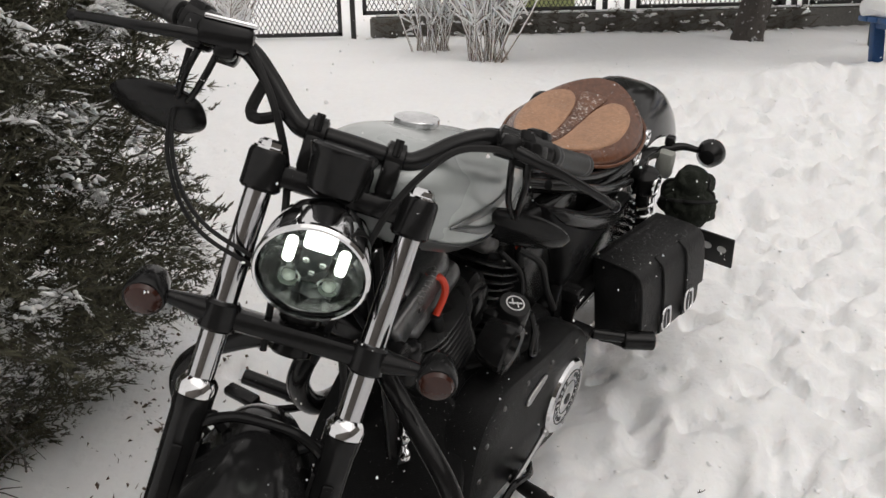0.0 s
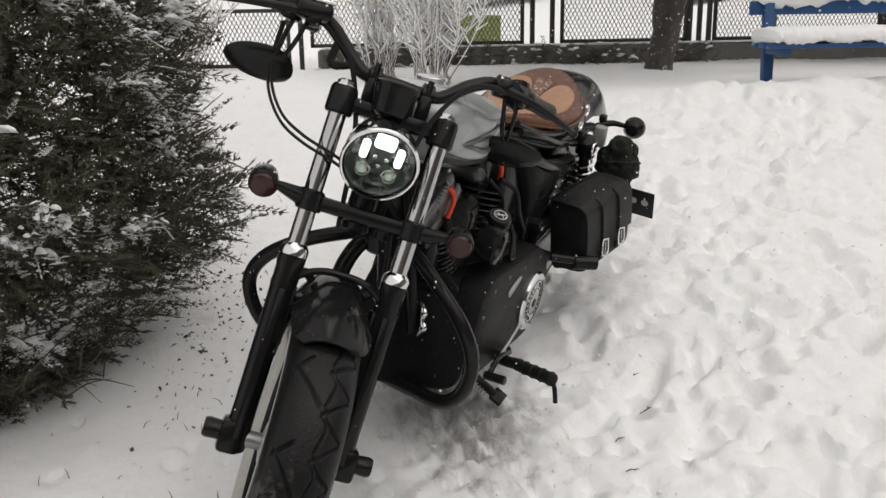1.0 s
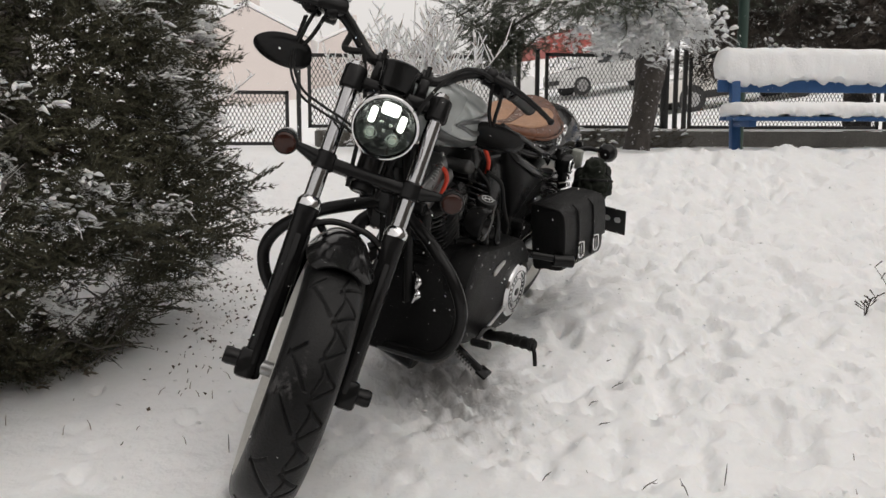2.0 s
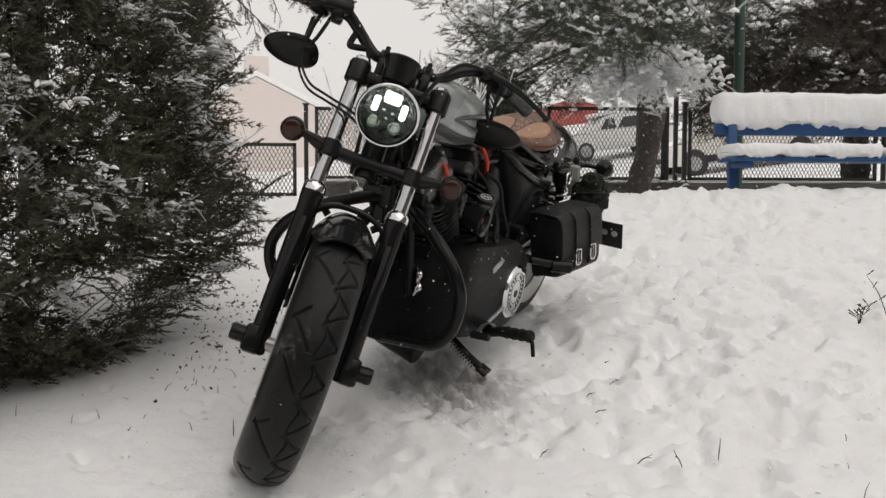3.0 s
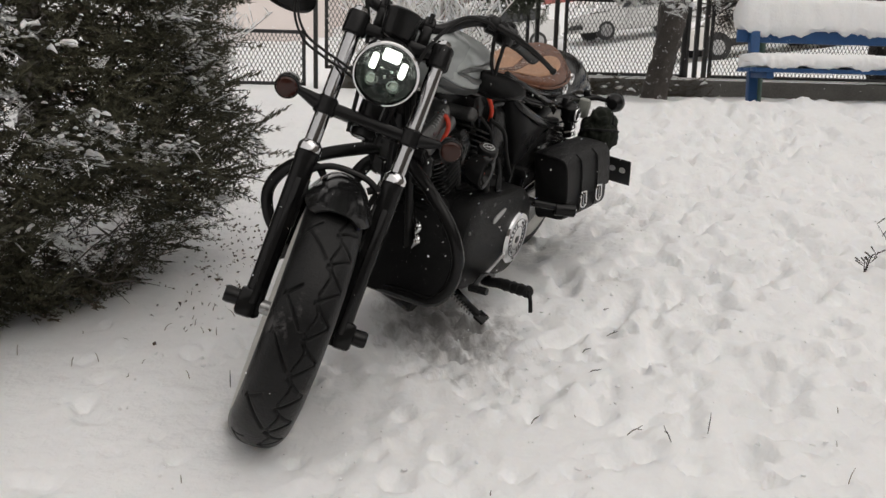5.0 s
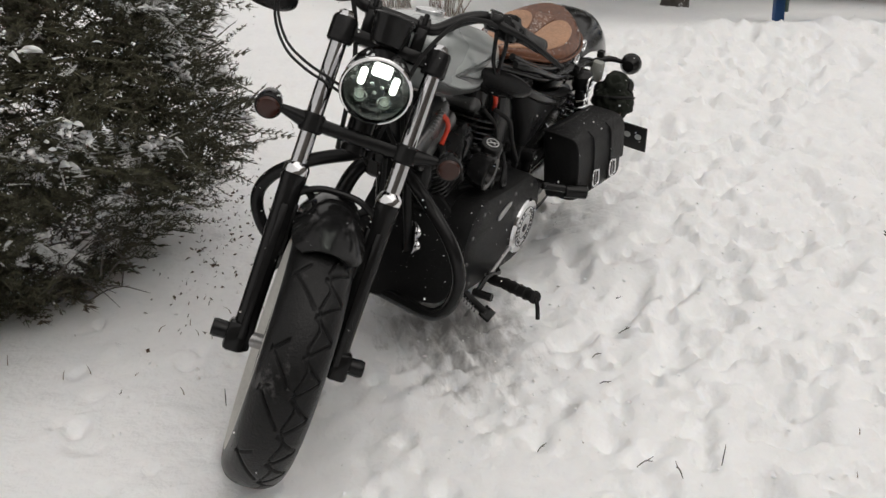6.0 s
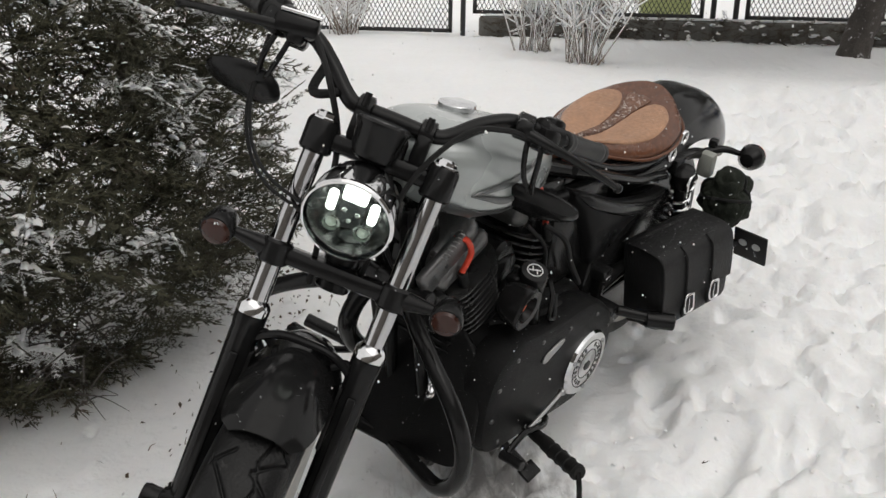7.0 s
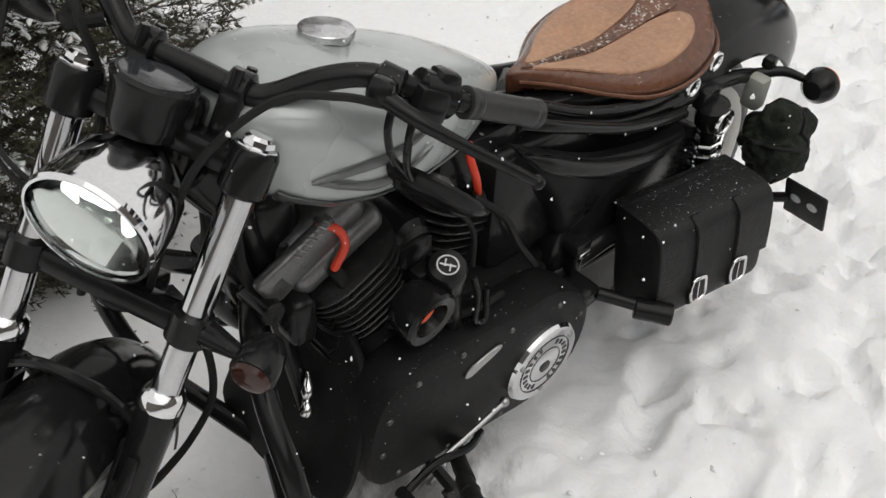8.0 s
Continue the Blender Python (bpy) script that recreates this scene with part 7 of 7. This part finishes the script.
def house(name, label, x, y, z, turn, w_, d_, h, roof_h, wall_mat, windows=(), chimney=True):
    t = thing(name, label, "house", pose(x, y, z, 0, 0, turn))
    bm = B()
    rows = []
    for yy in (-d_ / 2, d_ / 2):
        rows.append([(-w_ / 2, yy, -2), (w_ / 2, yy, -2), (w_ / 2, yy, h), (0, yy, h + roof_h), (-w_ / 2, yy, h)])
    loft(bm, rows)
    part("wall", bm, wall_mat, t, "plain plastered gable wall", 0)
    bm = B()
    for sd in (1, -1):
        a = math.atan2(roof_h, w_ / 2)
        L = math.hypot(roof_h, w_ / 2) + 0.5
        box(bm, (sd * (w_ / 4 + 0.15 * math.cos(a)), 0, h + roof_h / 2 - 0.15 * math.sin(a) + 0.16), (L, d_ + 0.1, 0.22), 0.06, pose(0, 0, 0, 0, sd * math.degrees(a), 0))
    roof = part("roof", bm, SNOW, t, "roof under snow", 30)
    if chimney:
        bm = B()
        box(bm, (0.0, -d_ / 2 + 0.5, h + roof_h + 0.5), (1.1, 0.7, 0.9), 0.03)
        part("chimney", bm, PLASTER, roof)
    for wx, wz in windows:
        bm = B()
        box(bm, (wx, -d_ / 2 - 0.01, wz), (0.9, 0.06, 1.1), 0.02)
        wf = part("window", bm, CARWHITE, t, "white framed window")
        bm = B()
        box(bm, (wx, -d_ / 2 - 0.045, wz), (0.76, 0.02, 0.96), 0.01)
        part("pane", bm, CARGLASS, wf)
    return t


house("gable_house", "pinkish house, paled for haze, with a snowy gable roof beyond the fence", -5.4, 46, 1.8, 3, 5.6, 12, 2.85, 1.4, PLASTER)
house("low_house", "small red-walled house under snow behind the trees", 10.7, 49, 4.0, 4, 2.6, 6, 1.5, 0.4, REDPAINT, chimney=False)
house("small_house", "small house far off under snow, paled for haze", -0.8, 62, 2.2, 0, 7, 10, 3.0, 1.6, PLASTER)

# ---- litter, stalks and grass in the snow ----
def scatter_z(x, y):
    return float(snow_z(x, y)) + 0.002


rng = random.Random(17)
bm = B()
for k in range(210):
    if k < 200:
        x, y = rng.gauss(-0.78, 0.09), rng.gauss(2.35, 0.3)
    else:
        x, y = rng.gauss(-0.8, 0.2), rng.gauss(1.7, 0.3)
    z = scatter_z(x, y)
    a, s = rng.uniform(0, math.tau), rng.uniform(0.003, 0.011)
    c, d = math.cos(a), math.sin(a)
    q = [bm.verts.new((x + s * c * u - s * 0.5 * d * v, y + s * d * u + s * 0.5 * c * v, z + rng.uniform(-0.004, 0.012))) for u, v in ((-1, 0), (0, -1), (1, 0), (0, 1))]
    bm.faces.new(q)
tagged(part("leaf_litter", bm, STRAW, None, "brown bits of fallen leaf on the snow by the shrub"), category="leaf litter", kind="stuff")
bm = B()
for k in range(48):
    r = rng.random()
    if r < 0.5:
        x, y = rng.gauss(-0.75, 0.2), rng.gauss(1.6, 0.3)
    elif r < 0.75:
        x, y = rng.gauss(-0.55, 0.2), rng.gauss(2.3, 0.5)
    else:
        x, y = rng.uniform(-0.2, 1.6), rng.uniform(-0.2, 1.4)
    z = scatter_z(x, y) - 0.02
    h, a = rng.uniform(0.02, 0.05), rng.uniform(0, math.tau)
    l = rng.uniform(0.1, 0.8) * h
    tube(bm, [(x, y, z), (x + l * 0.4 * math.cos(a), y + l * 0.4 * math.sin(a), z + h * 0.7), (x + l * math.cos(a), y + l * math.sin(a), z + h)], [0.0016, 0.0012, 0.0006], 4, 2)
tagged(part("grass_stalk_stuff", bm, TWIG, None, "thin dry grass stalks poking through the snow"), category="grass", kind="stuff")


def weed(x, y, h, seed, label):
    rg = random.Random(seed)
    t = thing("dry_weed", label, "weed", pose(x, y, scatter_z(x, y)), "dry weeds in the snow")
    for k in range(4):
        bm = B()
        a, L = rg.uniform(0, math.tau), h * rg.uniform(0.5, 1.0)
        tip = V(0.5 * L * math.cos(a), 0.5 * L * math.sin(a), L)
        tube(bm, [(0, 0, -0.02), tip * 0.5 + V(0, 0, 0.02), tip], [0.0022, 0.0016, 0.0008], 5, 4)
        for s in (0.5, 0.75, 1.0):
            p = tip * s
            b = rg.uniform(0, math.tau)
            e = p + V(0.03 * math.cos(b), 0.03 * math.sin(b), 0.02)
            tube(bm, [p, e], [0.0012, 0.0028], 5, 2)
        part("weed_stem", bm, DARKTWIG, t)


weed(1.705, 1.97, 0.22, 1, "dry brown weed standing out of the snow")
weed(1.6, 2.01, 0.07, 2, "low dry weed bent over the snow")


def twig(x, y, length, turn, rise, seed, label):
    """A small broken twig, lying on the snow or standing out of it."""
    rg = random.Random(seed)
    t = thing("twig", label, "twig", pose(x, y, scatter_z(x, y), 0, 0, turn), "twigs on the snow")
    bm = B()
    h = length * 0.36
    tube(bm, [(-h, 0, -0.004), (-0.3 * h, rg.uniform(-0.1, 0.1) * h, 0.004 + 0.3 * rise), (0.4 * h, rg.uniform(-0.15, 0.15) * h, 0.004 + 0.7 * rise), (h, rg.uniform(-0.3, 0.3) * h, 0.006 + rise)], [0.001, 0.0016, 0.0012, 0.0006], 6, 4)
    part("twig_stem", bm, DARKTWIG, t)
    for k in range(2):
        bm = B()
        p = V(rg.uniform(-0.2, 0.5) * h, 0, 0.004 + 0.5 * rise)
        a = rg.choice((-1, 1)) * rg.uniform(0.5, 1.1)
        tube(bm, [p, p + V(math.cos(a), math.sin(a), 0.25) * h * 0.45], [0.0012, 0.0007], 5, 3)
        part("side_shoot", bm, DARKTWIG, t)


for x, y, length, turn, rise, seed in ((0.55, 1.592, 0.075, 20, 0.004, 1), (0.425, 1.433, 0.035, 5, 0.004, 2), (0.42, 1.3, 0.05, -20, 0.006, 3), (0.564, 1.787, 0.05, 15, 0.006, 4), (0.446, 0.966, 0.06, 10, 0.012, 5), (0.206, 1.047, 0.04, 30, 0.008, 6), (0.877, 4.06, 0.09, -10, 0.01, 9)):
    twig(x, y, length, turn, rise, seed, "short dark broken twig lying on the snow")
for x, y, length, turn, rise, seed in ((0.629, 0.945, 0.012, 40, 0.045, 7), (0.507, 0.901, 0.03, 150, 0.03, 8), (-0.62, 1.32, 0.015, 100, 0.04, 10), (-0.53, 1.2, 0.015, 60, 0.03, 11)):
    twig(x, y, length, turn, rise, seed, "thin dark twig standing out of the snow")

# loose crumbs of snow on the trodden side
rg = np.random.RandomState(61)
cx = np.concatenate([rg.normal(1.0, 0.7, 800), rg.uniform(-0.9, 0.4, 250)])
cy = np.concatenate([rg.uniform(-0.1, 4.6, 800), rg.uniform(0.2, 2.0, 250)])
inside = (cx > -1.2) & (cx < 3.4)
cx, cy = cx[inside], cy[inside]
size = 0.003 + 0.006 * rg.rand(len(cx)) ** 2.5
crumbs = snow_clumps("snow_crumbs", np.stack([cx, cy, snow_z(cx, cy) + 0.2 * size], 1), size, None, "loose crumbs of kicked-up snow on the ground", 62, flat=0.8, elong=1.5, sub_=1)
crumbs["category"] = "snow"

# falling snow, as it hangs in the air
rg = np.random.RandomState(23)
pts = np.stack([rg.uniform(-2.2, 3.2, 1500), rg.uniform(0.55, 6.5, 1500), rg.uniform(0.1, 2.6, 1500)], 1)
more = np.stack([rg.uniform(-0.7, 1.1, 650), rg.uniform(0.9, 2.7, 650), rg.uniform(0.15, 1.25, 650)], 1)
pts = np.concatenate([pts, more])
clear = np.abs(pts[:, 0] - 0.2) + np.abs(pts[:, 1] - 0.2) > 0.9
pts = pts[clear]
snow_clumps("falling_snow", pts, 0.001 + 0.0019 * rg.rand(len(pts)) ** 1.5, None, "sparse flakes of falling snow", 24, flat=1.3, elong=1.2, sub_=1)
bpy.data.objects["falling_snow"]["category"] = "snowflakes"
